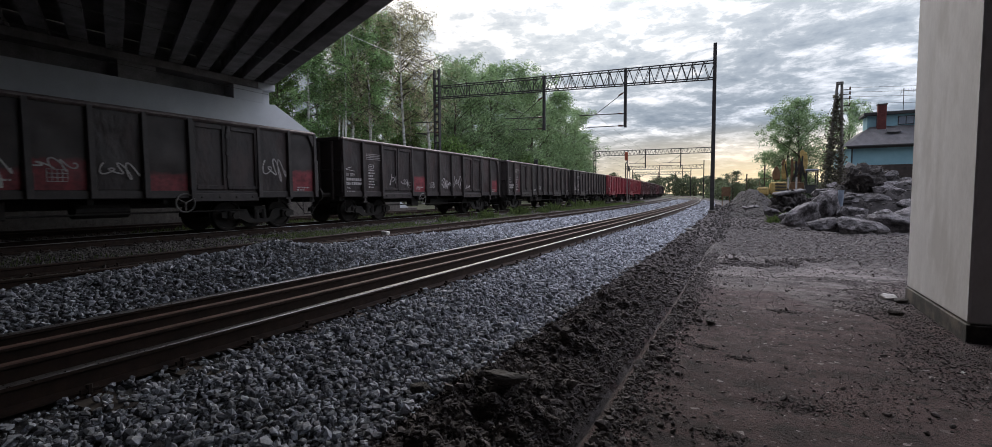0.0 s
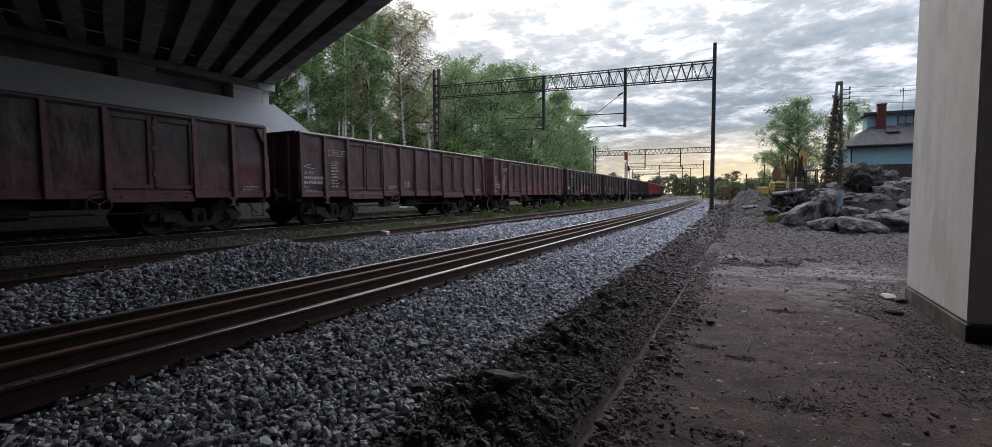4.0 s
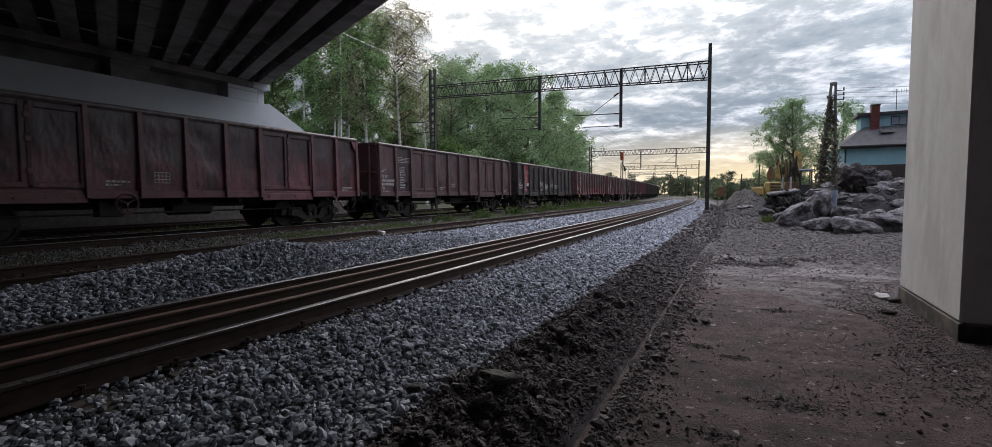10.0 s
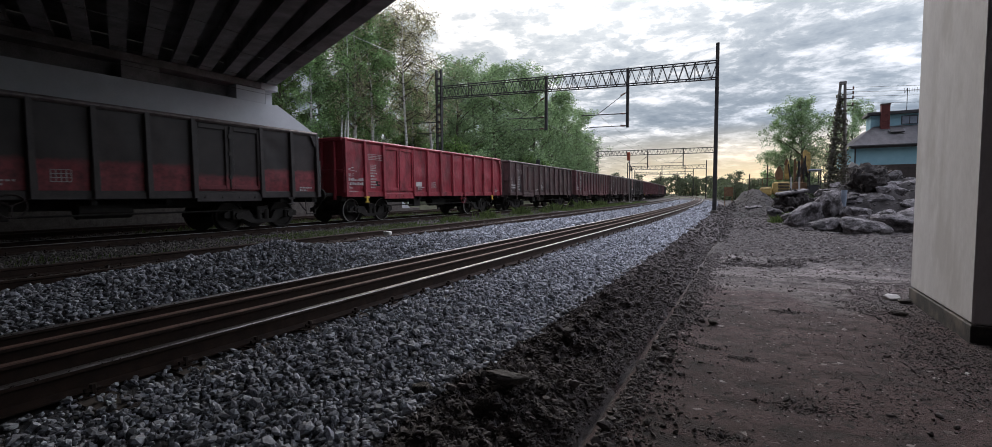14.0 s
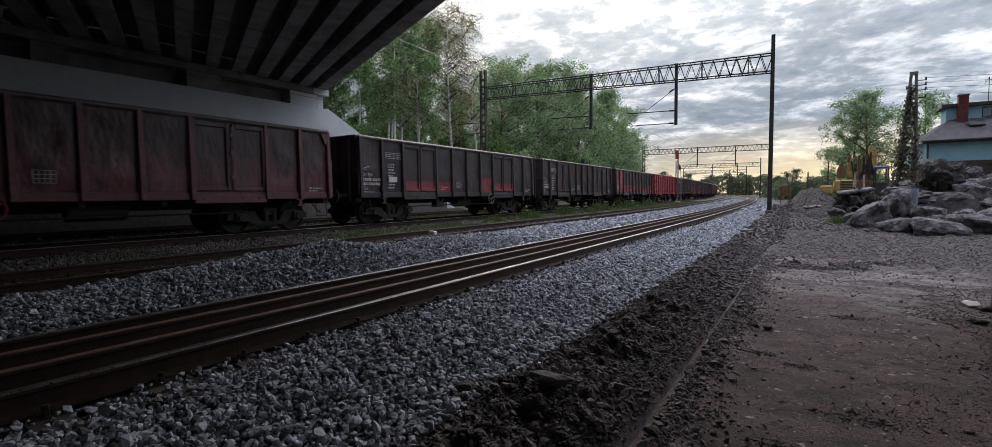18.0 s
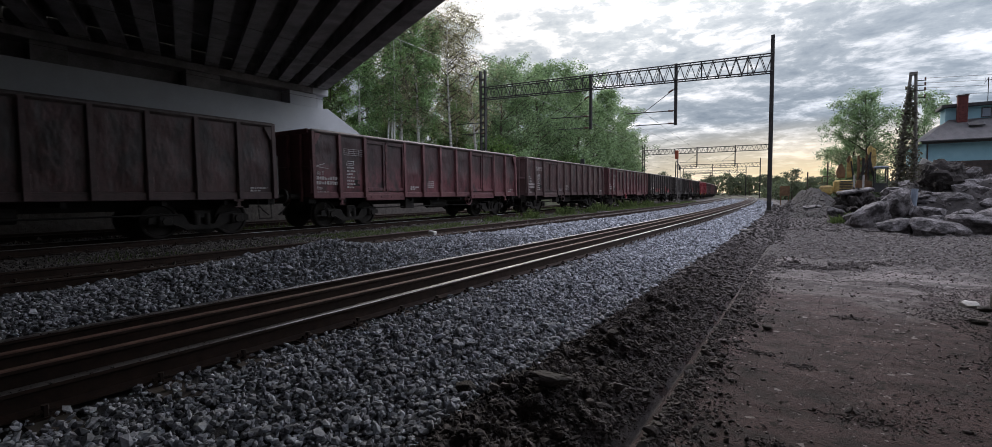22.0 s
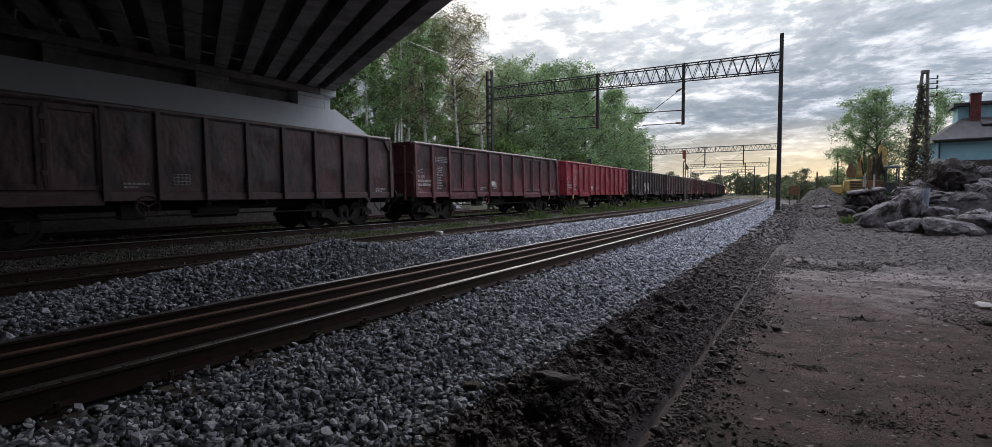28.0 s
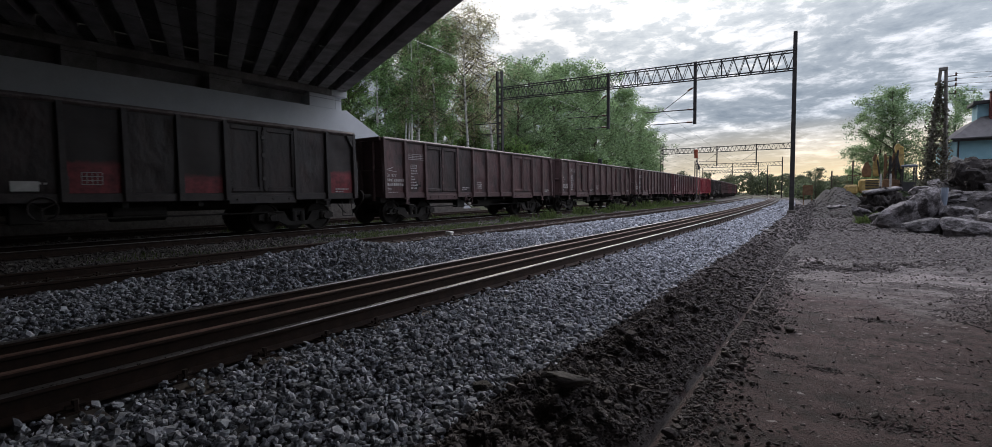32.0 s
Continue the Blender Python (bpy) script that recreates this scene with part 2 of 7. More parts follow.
def bend(y):
    return np.maximum(0.0, np.asarray(y) + 10.0) ** 2 / 2300.0 - 0.11


def track_pose(p, y, z):
    """The place on the track whose line is p left of the eye, heading along it."""
    turn = math.degrees(math.atan(max(0.0, y + 10.0) / 1150.0))
    return pose(-p - float(bend(y)), y, z, 0, 0, turn)


# ---- noise on arrays ----
def lattice(ix, iy, seed):
    h = (ix.astype(np.int64) * 374761393 + iy.astype(np.int64) * 668265263 + seed * 1442695041) & 0x7FFFFFFF
    h = ((h ^ (h >> 13)) * 1274126177) & 0x7FFFFFFF
    return ((h ^ (h >> 16)) & 0xFFFF) / 65535.0


def soft_noise(x, y, seed=0):
    ix, iy = np.floor(x), np.floor(y)
    fx, fy = x - ix, y - iy
    fx, fy = fx * fx * (3 - 2 * fx), fy * fy * (3 - 2 * fy)
    a, b = lattice(ix, iy, seed), lattice(ix + 1, iy, seed)
    c, d = lattice(ix, iy + 1, seed), lattice(ix + 1, iy + 1, seed)
    return (a * (1 - fx) + b * fx) * (1 - fy) + (c * (1 - fx) + d * fx) * fy - 0.5


def fractal(x, y, octaves=4, seed=0):
    total, amp = 0.0, 1.0
    for i in range(octaves):
        total = total + amp * soft_noise(x * 2**i, y * 2**i, seed + i * 17)
        amp *= 0.55
    return total


# ---- the ground: one sheet; q is the distance left of the eye, taken from the bending line of the tracks ----
PROFILE_Q = [-9.0, -4.0, 0.5, 0.84, 0.97, 1.01, 1.06, 1.25, 1.55, 1.82, 2.06, 2.3, 3.35, 3.7, 6.0, 6.4, 6.9, 7.4, 8.1, 8.6, 10.7, 11.3, 13.2, 21.0, 23.0, 27.0]
PROFILE_Z = [0.10, 0.03, 0.00, 0.020, -0.075, -0.135, -0.05, 0.06, 0.14, 0.155, 0.05, -0.02, 0.13, 0.15, 0.15, 0.18, 0.18, 0.18, 0.19, 0.19, 0.19, 0.24, 0.27, 0.27, 0.4, 0.9]


def far_bend(y):
    y = np.asarray(y, float)
    return np.where(y < 260, bend(np.minimum(y, 260)), float(bend(260)) + (y - 260) * 0.235)


def ground_z(q, y):
    q, y = np.asarray(q, float), np.asarray(y, float)
    z = np.interp(q, PROFILE_Q, PROFILE_Z)
    near = np.clip((60 - y) / 20, 0, 1)
    soil = np.clip(1.25 * (1 - np.abs(q - 1.58) / 0.62), 0, 1)
    crest = np.interp(y, [0, 2.2, 3.6, 5.0, 8.0, 12.0, 20.0, 40.0], [0.16, 0.20, 0.30, 0.42, 0.36, 0.22, 0.14, 0.08])
    mound = np.clip(1 - (np.abs(q - 7.3) / np.where(q < 7.3, 1.25, 1.15)) ** 2, 0, 1)
    right = np.clip((0.9 - q) / 0.5, 0, 1)
    # the dug ridge: lumps, and raked ribs running down to the trench
    lump = 0.13 * fractal(q * 2.6, y * 2.0, 3, 3)
    ribs = 0.085 * np.abs(soft_noise(q * 2.2 + y * 1.6, y * 7.5 - q * 2.0, 5)) + 0.05 * fractal(q * 9, y * 13, 3, 6)
    z = z + near * soil * (lump + 2.0 * ribs - 0.07)
    z = z + mound * crest * (1 + 0.55 * fractal(q * 0.9, y * 0.55, 3, 8))
    z = z + np.clip(1 - np.abs(q - 2.9) / 1.0, 0, 1) * 0.06 * fractal(q * 1.6, y * 0.8, 3, 9)
    rough = np.clip((y - 8) / 5, 0, 1)
    z = z + right * near * (0.035 * fractal(q * 1.1, y * 0.9, 4, 11) + (0.012 + 0.05 * rough) * fractal(q * 9, y * 7, 3, 12) + 0.10 * rough * fractal(q * 2.6, y * 1.6, 3, 13))
    # heaps of dug earth beyond the path
    z = z + 1.75 * np.exp(-(((q + 1.0) / 1.6) ** 2 + ((y - 46) / 7.0) ** 2)) * (1 + 0.5 * fractal(q * 0.9, y * 0.5, 4, 14))
    z = z + 0.9 * np.exp(-(((q + 6.0) / 3.2) ** 2 + ((y - 32) / 4.0) ** 2)) * (1 + 0.5 * fractal(q * 0.8, y * 0.8, 4, 16))
    z = z + 1.45 * np.exp(-((((q + 5.5) / 2.9) ** 2 + ((y - 27.8) / 3.3) ** 2) ** 1.6)) * (1 + 0.5 * fractal(q * 1.3, y * 1.3, 4, 18))
    z = z + 0.55 * np.exp(-(((q + 1.2) / 1.8) ** 2 + ((y - 36) / 5.0) ** 2)) * (1 + 0.6 * fractal(q * 1.2, y * 0.7, 4, 15))
    z = z + np.where(y > 90, 0.004 * np.maximum(y - 90, 0) ** 0.5 * fractal(q * 0.05, y * 0.05, 3, 20), 0)
    return z


def steps(*spans):
    out = [spans[0][0]]
    for a, b, d in spans:
        n = max(1, int(round((b - a) / d)))
        out += list(a + (b - a) * (np.arange(n) + 1) / n)
    return np.array(out)


def grow(a, b, d, f):
    out = []
    while a < b:
        d *= f
        a += d
        out.append(min(a, b))
    return np.array(out)


PATH_DIRT = surface("reddish_dirt", (0.046, 0.030, 0.030), (0.155, 0.103, 0.100), 1.1, 0.95, fine=55, grain=0.42, bump=1.0, bump_size=0.05, stain=(0.042, 0.033, 0.033), stain_scale=3.4, stain_amount=0.7, stretch=(0.85, 1.2, 1))


def dress_path(m):
    """Grey dug-over soil across the far path, dark earth streaks, and loose crumbs light and dark."""
    nt = m.node_tree
    L = nt.links.new
    sock = nt.nodes["Principled BSDF"].inputs["Base Color"]
    col = sock.links[0].from_socket
    co = nt.nodes.new("ShaderNodeTexCoord").outputs["Object"]
    sep = nt.nodes.new("ShaderNodeSeparateXYZ")
    L(co, sep.inputs[0])

    def noise_at(scale, detail, stretch=(1, 1, 1)):
        mp = nt.nodes.new("ShaderNodeMapping")
        mp.inputs["Scale"].default_value = stretch
        L(co, mp.inputs[0])
        n = node(nt, "ShaderNodeTexNoise", Scale=scale, Detail=detail, Roughness=0.65)
        L(mp.outputs[0], n.inputs["Vector"])
        return n.outputs[0]

    def cells(scale):
        v = node(nt, "ShaderNodeTexVoronoi", Scale=scale)
        L(co, v.inputs["Vector"])
        s = nt.nodes.new("ShaderNodeSeparateColor")
        L(v.outputs["Color"], s.inputs[0])
        return s.outputs[0]
    wander = noise_at(0.7, 5.0)
    along = math_node(nt, "ADD", sep.outputs[1], math_node(nt, "MULTIPLY", wander, 9.0))
    far = ramp(nt, math_node(nt, "MULTIPLY", along, 0.05), [(0.58, (0, 0, 0)), (0.74, (1, 1, 1))])
    soil = ramp(nt, noise_at(9.0, 7.0), [(0.38, (0.027, 0.0235, 0.0235)), (0.62, (0.135, 0.119, 0.117))])
    col = mix(nt, far, col, soil)
    dusty = ramp(nt, math_node(nt, "MULTIPLY", along, 0.05), [(0.58, (0, 0, 0)), (0.68, (1, 1, 1)), (0.78, (1, 1, 1)), (0.88, (0, 0, 0))])
    patch = math_node(nt, "MULTIPLY", dusty, ramp(nt, noise_at(0.9, 4.0, (0.6, 1.4, 1)), [(0.42, (0, 0, 0)), (0.58, (1, 1, 1))]))
    col = mix(nt, math_node(nt, "MULTIPLY", patch, 0.85), col, (0.25, 0.22, 0.216))
    streak = ramp(nt, noise_at(1.3, 8.0, (0.75, 1.7, 1)), [(0.56, (0, 0, 0)), (0.66, (1, 1, 1))])
    col = mix(nt, math_node(nt, "MULTIPLY", streak, 0.8), col, (0.032, 0.027, 0.027))
    for scale, low, high in ((62.0, 0.07, 0.985), (24.0, 0.045, 0.994)):
        c = cells(scale)
        col = mix(nt, ramp(nt, c, [(low - 0.02, (0.85, 0.85, 0.85)), (low, (0, 0, 0))]), col, (0.030, 0.025, 0.025))
        col = mix(nt, ramp(nt, c, [(high, (0, 0, 0)), (high + 0.015, (0.8, 0.8, 0.8))]), col, (0.46, 0.41, 0.40))
    L(col, sock)


dress_path(PATH_DIRT)
DARK_SOIL = surface("dark_dug_soil", (0.022, 0.019, 0.019), (0.14, 0.122, 0.12), 9, 0.95, fine=70, grain=0.5, bump=0.9, bump_size=0.022)
ROOT_EARTH = surface("black_root_earth", (0.007, 0.006, 0.006), (0.06, 0.05, 0.047), 9, 0.95, fine=45, grain=0.6, bump=1.0, bump_size=0.05)
# near-black: the shade in gaps between ballast stones is put into this colour
SHADED_GRIT = surface("shaded_grit", (0.016, 0.016, 0.018), (0.055, 0.055, 0.06), 4, 0.9, fine=60, bump=0.9, bump_size=0.03)
HEAP_SOIL = surface("dug_heap_soil", (0.010, 0.009, 0.009), (0.056, 0.049, 0.048), 6, 0.95, fine=40, grain=0.5, bump=0.8, bump_size=0.03)
WILD_EARTH = surface("weedy_earth", (0.035, 0.04, 0.02), (0.10, 0.10, 0.055), 0.9, 0.95, fine=12, bump=0.8, bump_size=0.1)


def build_ground():
    q = np.concatenate([-grow(9, 2600, 0.25, 1.3)[::-1], steps((-9, 0.6, 0.06), (0.6, 2.3, 0.035), (2.3, 9, 0.12), (9, 28, 0.4)), 28 + grow(0, 2600, 0.5, 1.3)])
    y = np.concatenate([-grow(-0.5, 400, 0.5, 1.35)[::-1], steps((0.5, 9, 0.045), (9, 20, 0.1), (20, 36, 0.16), (36, 60, 0.4)), 60 + grow(0, 3200, 0.6, 1.2)])
    Q, Y = np.meshgrid(q, y)
    Z = ground_z(Q, Y)
    X = -(Q + far_bend(Y))
    idx = np.arange(Q.size).reshape(Q.shape)
    faces = np.stack([idx[:-1, 1:], idx[:-1, :-1], idx[1:, :-1], idx[1:, 1:]], -1).reshape(-1, 4)
    me = raw_mesh("ground", np.stack([X, Y, Z], -1).reshape(-1, 3), faces, PATH_DIRT, smooth=True)
    for m in (DARK_SOIL, SHADED_GRIT, OLD_BALLAST, WILD_EARTH, HEAP_SOIL):
        me.materials.append(m)
    qc, yc = (Q[:-1, :-1] + Q[1:, 1:]) / 2, (Y[:-1, :-1] + Y[1:, 1:]) / 2
    wob = 0.12 * fractal(qc * 3, yc * 2, 3, 30)
    a = qc + wob
    zone = np.zeros(qc.shape, np.int32)
    zone[(a > 1.0 + 0.05 * fractal(yc * 1.3, qc * 2, 4, 31)) & (a < 2.1)] = 1
    zone[(a < 1) & (yc > 30 + 8 * wob)] = 5
    zone[np.hypot((qc + 5.5) / 3.2, (yc - 27.8) / 4.0) + wob < 1.15] = 5
    zone[(a >= 2.1) & (a < 8.7)] = 2
    zone[(a >= 8.7) & (a < 21.5)] = 3
    zone[(a >= 21.5) | (a < -14) | (yc > 130)] = 4
    me.polygons.foreach_set("material_index", zone.ravel())
    return tagged(new("ground", me), "reddish trodden dirt path, dug dark soil and gritty track bed", "ground", kind="structure")


build_ground()


# ---- ballast: loose stones ----
def stone_shapes(count, seed):
    """Angular broken stones: a ball of sixteen points cut flat by a few random planes."""
    rng = np.random.RandomState(seed)
    bm = bmesh.new()
    bmesh.ops.create_icosphere(bm, subdivisions=1, radius=1.0)
    v = np.array([x.co[:] for x in bm.verts])
    v /= np.linalg.norm(v, axis=1, keepdims=True)
    f = np.array([[x.index for x in p.verts] for p in bm.faces])
    bm.free()
    out = []
    for _ in range(count):
        n = rng.normal(0, 1, (8, 3))
        n /= np.linalg.norm(n, axis=1, keepdims=True)
        d = rng.uniform(0.50, 0.82, 8)
        dot = v @ n.T
        r = np.where(dot > 0.05, d / np.maximum(dot, 0.05), 9).min(axis=1)
        out.append(1.18 * v * np.minimum(r, 1.15)[:, None])
    return out, f


SHAPES = stone_shapes(24, 4)


def crumb_shapes(count, seed):
    """Small angular crumbs with eight faces."""
    rng = np.random.RandomState(seed)
    v = np.array([(1, 0, 0), (-1, 0, 0), (0, 1, 0), (0, -1, 0), (0, 0, 1), (0, 0, -1)], float)
    f = np.array([(0, 2, 4), (2, 1, 4), (1, 3, 4), (3, 0, 4), (2, 0, 5), (1, 2, 5), (3, 1, 5), (0, 3, 5)])
    return [v * rng.uniform(0.6, 1.3, (6, 1)) + rng.uniform(-0.25, 0.25, (6, 3)) for _ in range(count)], f


CRUMBS = crumb_shapes(10, 5)


def scatter(name, q, y, r, mat, label, seed, lift=0.35, shapes=SHAPES, jumble=(-0.3, 0.5), long=1.0, spread=None):
    """Many stones on the ground, in one mesh. spread: how far in radians they may lie off the cross direction; None for any way."""
    rng = np.random.RandomState(seed)
    n = len(q)
    kind = rng.randint(0, len(shapes[0]), n)
    base = np.stack(shapes[0])[kind]
    size = r[:, None] * rng.uniform((0.75, 0.65, 0.5), (1.45, 1.1, 0.85), (n, 3))
    size[:, 0] *= long
    v = base * size[:, None, :]
    a, b = rng.uniform(0, 2 * np.pi, n) if spread is None else rng.normal(-0.35, spread, n), rng.normal(0, 0.5, n)
    ca, sa, cb, sb = np.cos(a), np.sin(a), np.cos(b), np.sin(b)
    x1, z1 = v[..., 0] * cb[:, None] - v[..., 2] * sb[:, None], v[..., 0] * sb[:, None] + v[..., 2] * cb[:, None]
    x2, y2 = x1 * ca[:, None] - v[..., 1] * sa[:, None], x1 * sa[:, None] + v[..., 1] * ca[:, None]
    z0 = ground_z(q, y) + r * lift + rng.uniform(*jumble, n) * r
    verts = np.stack([x2 - (q + far_bend(y))[:, None], y2 + y[:, None], z1 + z0[:, None]], -1).reshape(-1, 3)
    faces = (shapes[1][None] + (np.arange(n) * base.shape[1])[:, None, None]).reshape(-1, 3)
    me = raw_mesh(name, verts, faces, mat)
    return tagged(new(name, me), label, "gravel", kind="stuff")


def strewn(q0, q1, y0, y1, density, r, seed, edge=0.08):
    rng = np.random.RandomState(seed)
    n = int((q1 - q0) * (y1 - y0) * density)
    q, y = rng.uniform(q0, q1, n), rng.uniform(y0, y1, n)
    q = q + edge * fractal(y * 1.3, y * 0 + seed, 3, seed)
    return q, y, r * rng.lognormal(0, 0.28, n)


def gather(*sets):
    return [np.concatenate(c) for c in zip(*sets)]


OLD_STONE = surface("grimy_stone", (0.08, 0.072, 0.066), (0.20, 0.185, 0.175), 9, 0.9, fine=60, random_value=0.45, island=True)


def build_ballast():
    shoulder = gather(strewn(1.92, 3.75, 0.5, 7, 1300, 0.0212, 1), strewn(1.92, 3.75, 7, 15, 900, 0.0235, 2), strewn(3.75, 4.0, -3, 20, 500, 0.019, 5, 0.05), strewn(1.92, 3.75, -3, 0.5, 1100, 0.0205, 17))
    scatter("ballast_shoulder", *shoulder, BALLAST, "fresh grey crushed-stone ballast on the track shoulder", 11, 0.5, SHAPES, (-0.7, 1.1))
    crest = gather(strewn(5.85, 8.55, 0.0, 10, 900, 0.0205, 6))
    scatter("ballast_mound", *crest, BALLAST, "heaped fresh grey ballast between two tracks", 12, 0.5, SHAPES, (-0.7, 1.1))
    far = gather(strewn(1.92, 3.75, 15, 40, 230, 0.042, 3), strewn(2.0, 3.75, 40, 90, 45, 0.08, 4), strewn(5.85, 8.55, 10, 18, 440, 0.031, 7), strewn(5.85, 8.7, 18, 45, 120, 0.05, 8), strewn(5.9, 8.5, 45, 90, 35, 0.08, 9), strewn(2.02, 3.9, -14, -3, 420, 0.028, 15), strewn(5.85, 8.55, -14, 0.0, 330, 0.031, 16))
    scatter("distant_ballast", *far, BALLAST, "fresh grey ballast further along the tracks", 14, 0.35, CRUMBS)
    old = gather(strewn(8.6, 13.4, 0.5, 16, 190, 0.026, 20), strewn(8.8, 13.2, 16, 45, 45, 0.045, 21), strewn(13.2, 21, 3, 40, 40, 0.04, 22), strewn(8.6, 13.2, -14, 0.5, 60, 0.03, 23))
    scatter("old_ballast", *old, OLD_STONE, "old dark grimy ballast round the tracks", 13, 0.35, CRUMBS)


build_ballast()


# ---- tracks ----
RAIL = [(-0.028, 0.0), (-0.036, -0.009), (-0.036, -0.032), (-0.010, -0.046), (-0.009, -0.135), (-0.075, -0.160), (-0.075, -0.172), (0.075, -0.172), (0.075, -0.160), (0.009, -0.135), (0.010, -0.046), (0.036, -0.032), (0.036, -0.009), (0.028, 0.0)]


def sweep_rail(p, z, ys, shift=0.0, outline=RAIL):
    """A rail along the bend. Its top face carries the second material."""
    bm = bmesh.new()
    rows = []
    for y in ys:
        m = track_pose(p, y, z)
        rows.append([bm.verts.new(m @ Vector((x + shift, 0, h))) for x, h in outline])
    n = len(outline)
    for a, b in zip(rows, rows[1:]):
        for i in range(n):
            f = bm.faces.new((a[i], a[(i + 1) % n], b[(i + 1) % n], b[i]))
            f.material_index = 1 if i in (0, n - 2, n - 1) else 0
    bm.faces.new(rows[0]), bm.faces.new(rows[-1][::-1])
    return bm


def build_track(name, p, label, shiny, y1=250, sleepers=70, y0=-30):
    z = RAIL_Z[p]
    track = thing(name, pose(0, 0, 0), label, "railway track", "tracks", "structure")
    ys = np.concatenate([np.arange(y0, 40, 4.0), np.arange(40, y1, 7.0)])
    for side in (-0.753, 0.753):
        r = part("rail", sweep_rail(p, z, ys, side), RAIL_SIDE, track)
        r.data.materials.append(shiny or RAIL_SIDE)
    bm = boxes((-1.27, 1.27, -0.12, 0.12, -0.19, 0.0), bevel=0.015)
    me = mesh_of(bm, "sleeper")
    bm = bmesh.new()
    for s in (-0.753, 0.753):
        box(bm, s - 0.15, s + 0.15, -0.09, 0.09, 0.0, 0.014)
        for k in (-0.12, 0.12):
            rod(bm, (s + k, 0.0, 0.0), (s + k, 0, 0.085), 0.02, 6)
            rod(bm, (s + k, -0.05, 0.045), (s + k, 0.05, 0.045), 0.016, 6)
    clips = mesh_of(bm, "rail_clips")
    for i in range(sleepers + 20):
        m = track_pose(p, -12.15 + i * 0.62 + 0.03 * random.uniform(-1, 1), z - 0.172 - 0.014)
        s = put("sleeper", me, SLEEPER, track, m)
        if 18 < i < 64:
            put("rail_clips", clips, RAIL_SIDE, s)
    return track


build_track("railway_track", NEAR, "relaid railway track with worn rails on dark sleepers", NEAR_RAIL_TOP)
build_track("railway_track", MID, "old railway track with dull rusty rails in weeds", None)
build_track("railway_track", TRAIN, "railway track carrying the freight train", RAIL_TOP)
build_track("railway_track", FAR, "old railway track behind the freight train", None, sleepers=40)
for p in (4.62, 5.14):
    spare = thing("spare_rail", pose(0, 0, 0), "loose orange-rusted rail lying between the running rails", "rail", "spare rails")
    ys = np.concatenate([np.arange(-12, 40, 4.0), np.arange(40, 150, 8.0)])
    # only the head's top faces get the brighter rust; its sides are darker
    head = part("rail_head", sweep_rail(p, 0.345, ys, 0.0, RAIL[:4] + RAIL[10:]), RAIL_SIDE, spare, "orange-rust head with darker sides")
    head.data.materials.append(SPARE_RAIL)
    for name, outline in (("rail_web", [RAIL[3], RAIL[4], RAIL[9], RAIL[10]]), ("rail_foot", RAIL[4:10])):
        part(name, sweep_rail(p, 0.345, ys, 0.0, outline), RAIL_SIDE, spare).data.materials.append(RAIL_SIDE)


# ---- freight wagons ----
BODY_Z0, BODY_Z1, HALF_W, HALF_L = 0.98, 3.16, 1.40, 6.4
TOP = BODY_Z1
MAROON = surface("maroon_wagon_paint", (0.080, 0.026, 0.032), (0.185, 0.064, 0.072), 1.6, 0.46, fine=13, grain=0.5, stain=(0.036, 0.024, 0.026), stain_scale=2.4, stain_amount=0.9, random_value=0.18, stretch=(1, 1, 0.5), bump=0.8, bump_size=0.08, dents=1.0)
BROWN = surface("brown_wagon_paint", (0.050, 0.026, 0.027), (0.118, 0.060, 0.060), 1.6, 0.5, fine=13, grain=0.5, stain=(0.030, 0.023, 0.024), stain_scale=2.4, stain_amount=0.9, random_value=0.18, stretch=(1, 1, 0.5), bump=0.8, bump_size=0.08, dents=1.0)
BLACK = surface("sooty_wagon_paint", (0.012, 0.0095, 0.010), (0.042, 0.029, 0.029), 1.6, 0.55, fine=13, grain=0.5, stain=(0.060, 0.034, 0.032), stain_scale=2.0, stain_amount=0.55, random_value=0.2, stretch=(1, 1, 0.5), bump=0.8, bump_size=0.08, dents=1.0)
RED = surface("red_wagon_paint", (0.21, 0.022, 0.037), (0.38, 0.050, 0.068), 1.0, 0.45, fine=13, grain=0.5, stain=(0.10, 0.015, 0.02), stain_scale=1.6, stain_amount=0.7, random_value=0.12, stretch=(1, 1, 0.5), bump=0.8, bump_size=0.08, dents=1.0)
MAROON_POST = surface("maroon_post_paint", (0.070, 0.027, 0.031), (0.19, 0.078, 0.083), 3, 0.55, fine=30, random_value=0.15, grain=0.5)
BROWN_POST = surface("brown_post_paint", (0.045, 0.027, 0.028), (0.125, 0.074, 0.073), 3, 0.55, fine=30, random_value=0.15, grain=0.5)
BLACK_POST = surface("sooty_post_paint", (0.014, 0.012, 0.012), (0.058, 0.045, 0.044), 3, 0.55, fine=30, random_value=0.15, grain=0.5)
# sky light along the top rim is put into this greyish colour
SKYLIT_RIM = surface("skylit_rim_steel", (0.055, 0.040, 0.039), (0.20, 0.165, 0.16), 4, 0.5, 0.2, fine=25, grain=0.5, random_value=0.2)
UNDER = surface("grimy_running_gear", (0.010, 0.0085, 0.008), (0.034, 0.029, 0.026), 5, 0.75, 0.2, fine=40)
WHEEL_STEEL = surface("wheel_steel", (0.014, 0.012, 0.011), (0.04, 0.033, 0.03), 5, 0.6, 0.5)
WHITE_PAINT = surface("white_lettering", (0.42, 0.41, 0.40), (0.62, 0.61, 0.59), 6, 0.7, bump=0)
FADED_WHITE = surface("faded_lettering", (0.22, 0.19, 0.19), (0.60, 0.58, 0.57), 5, 0.75, bump=0, fine=30, grain=0.5)
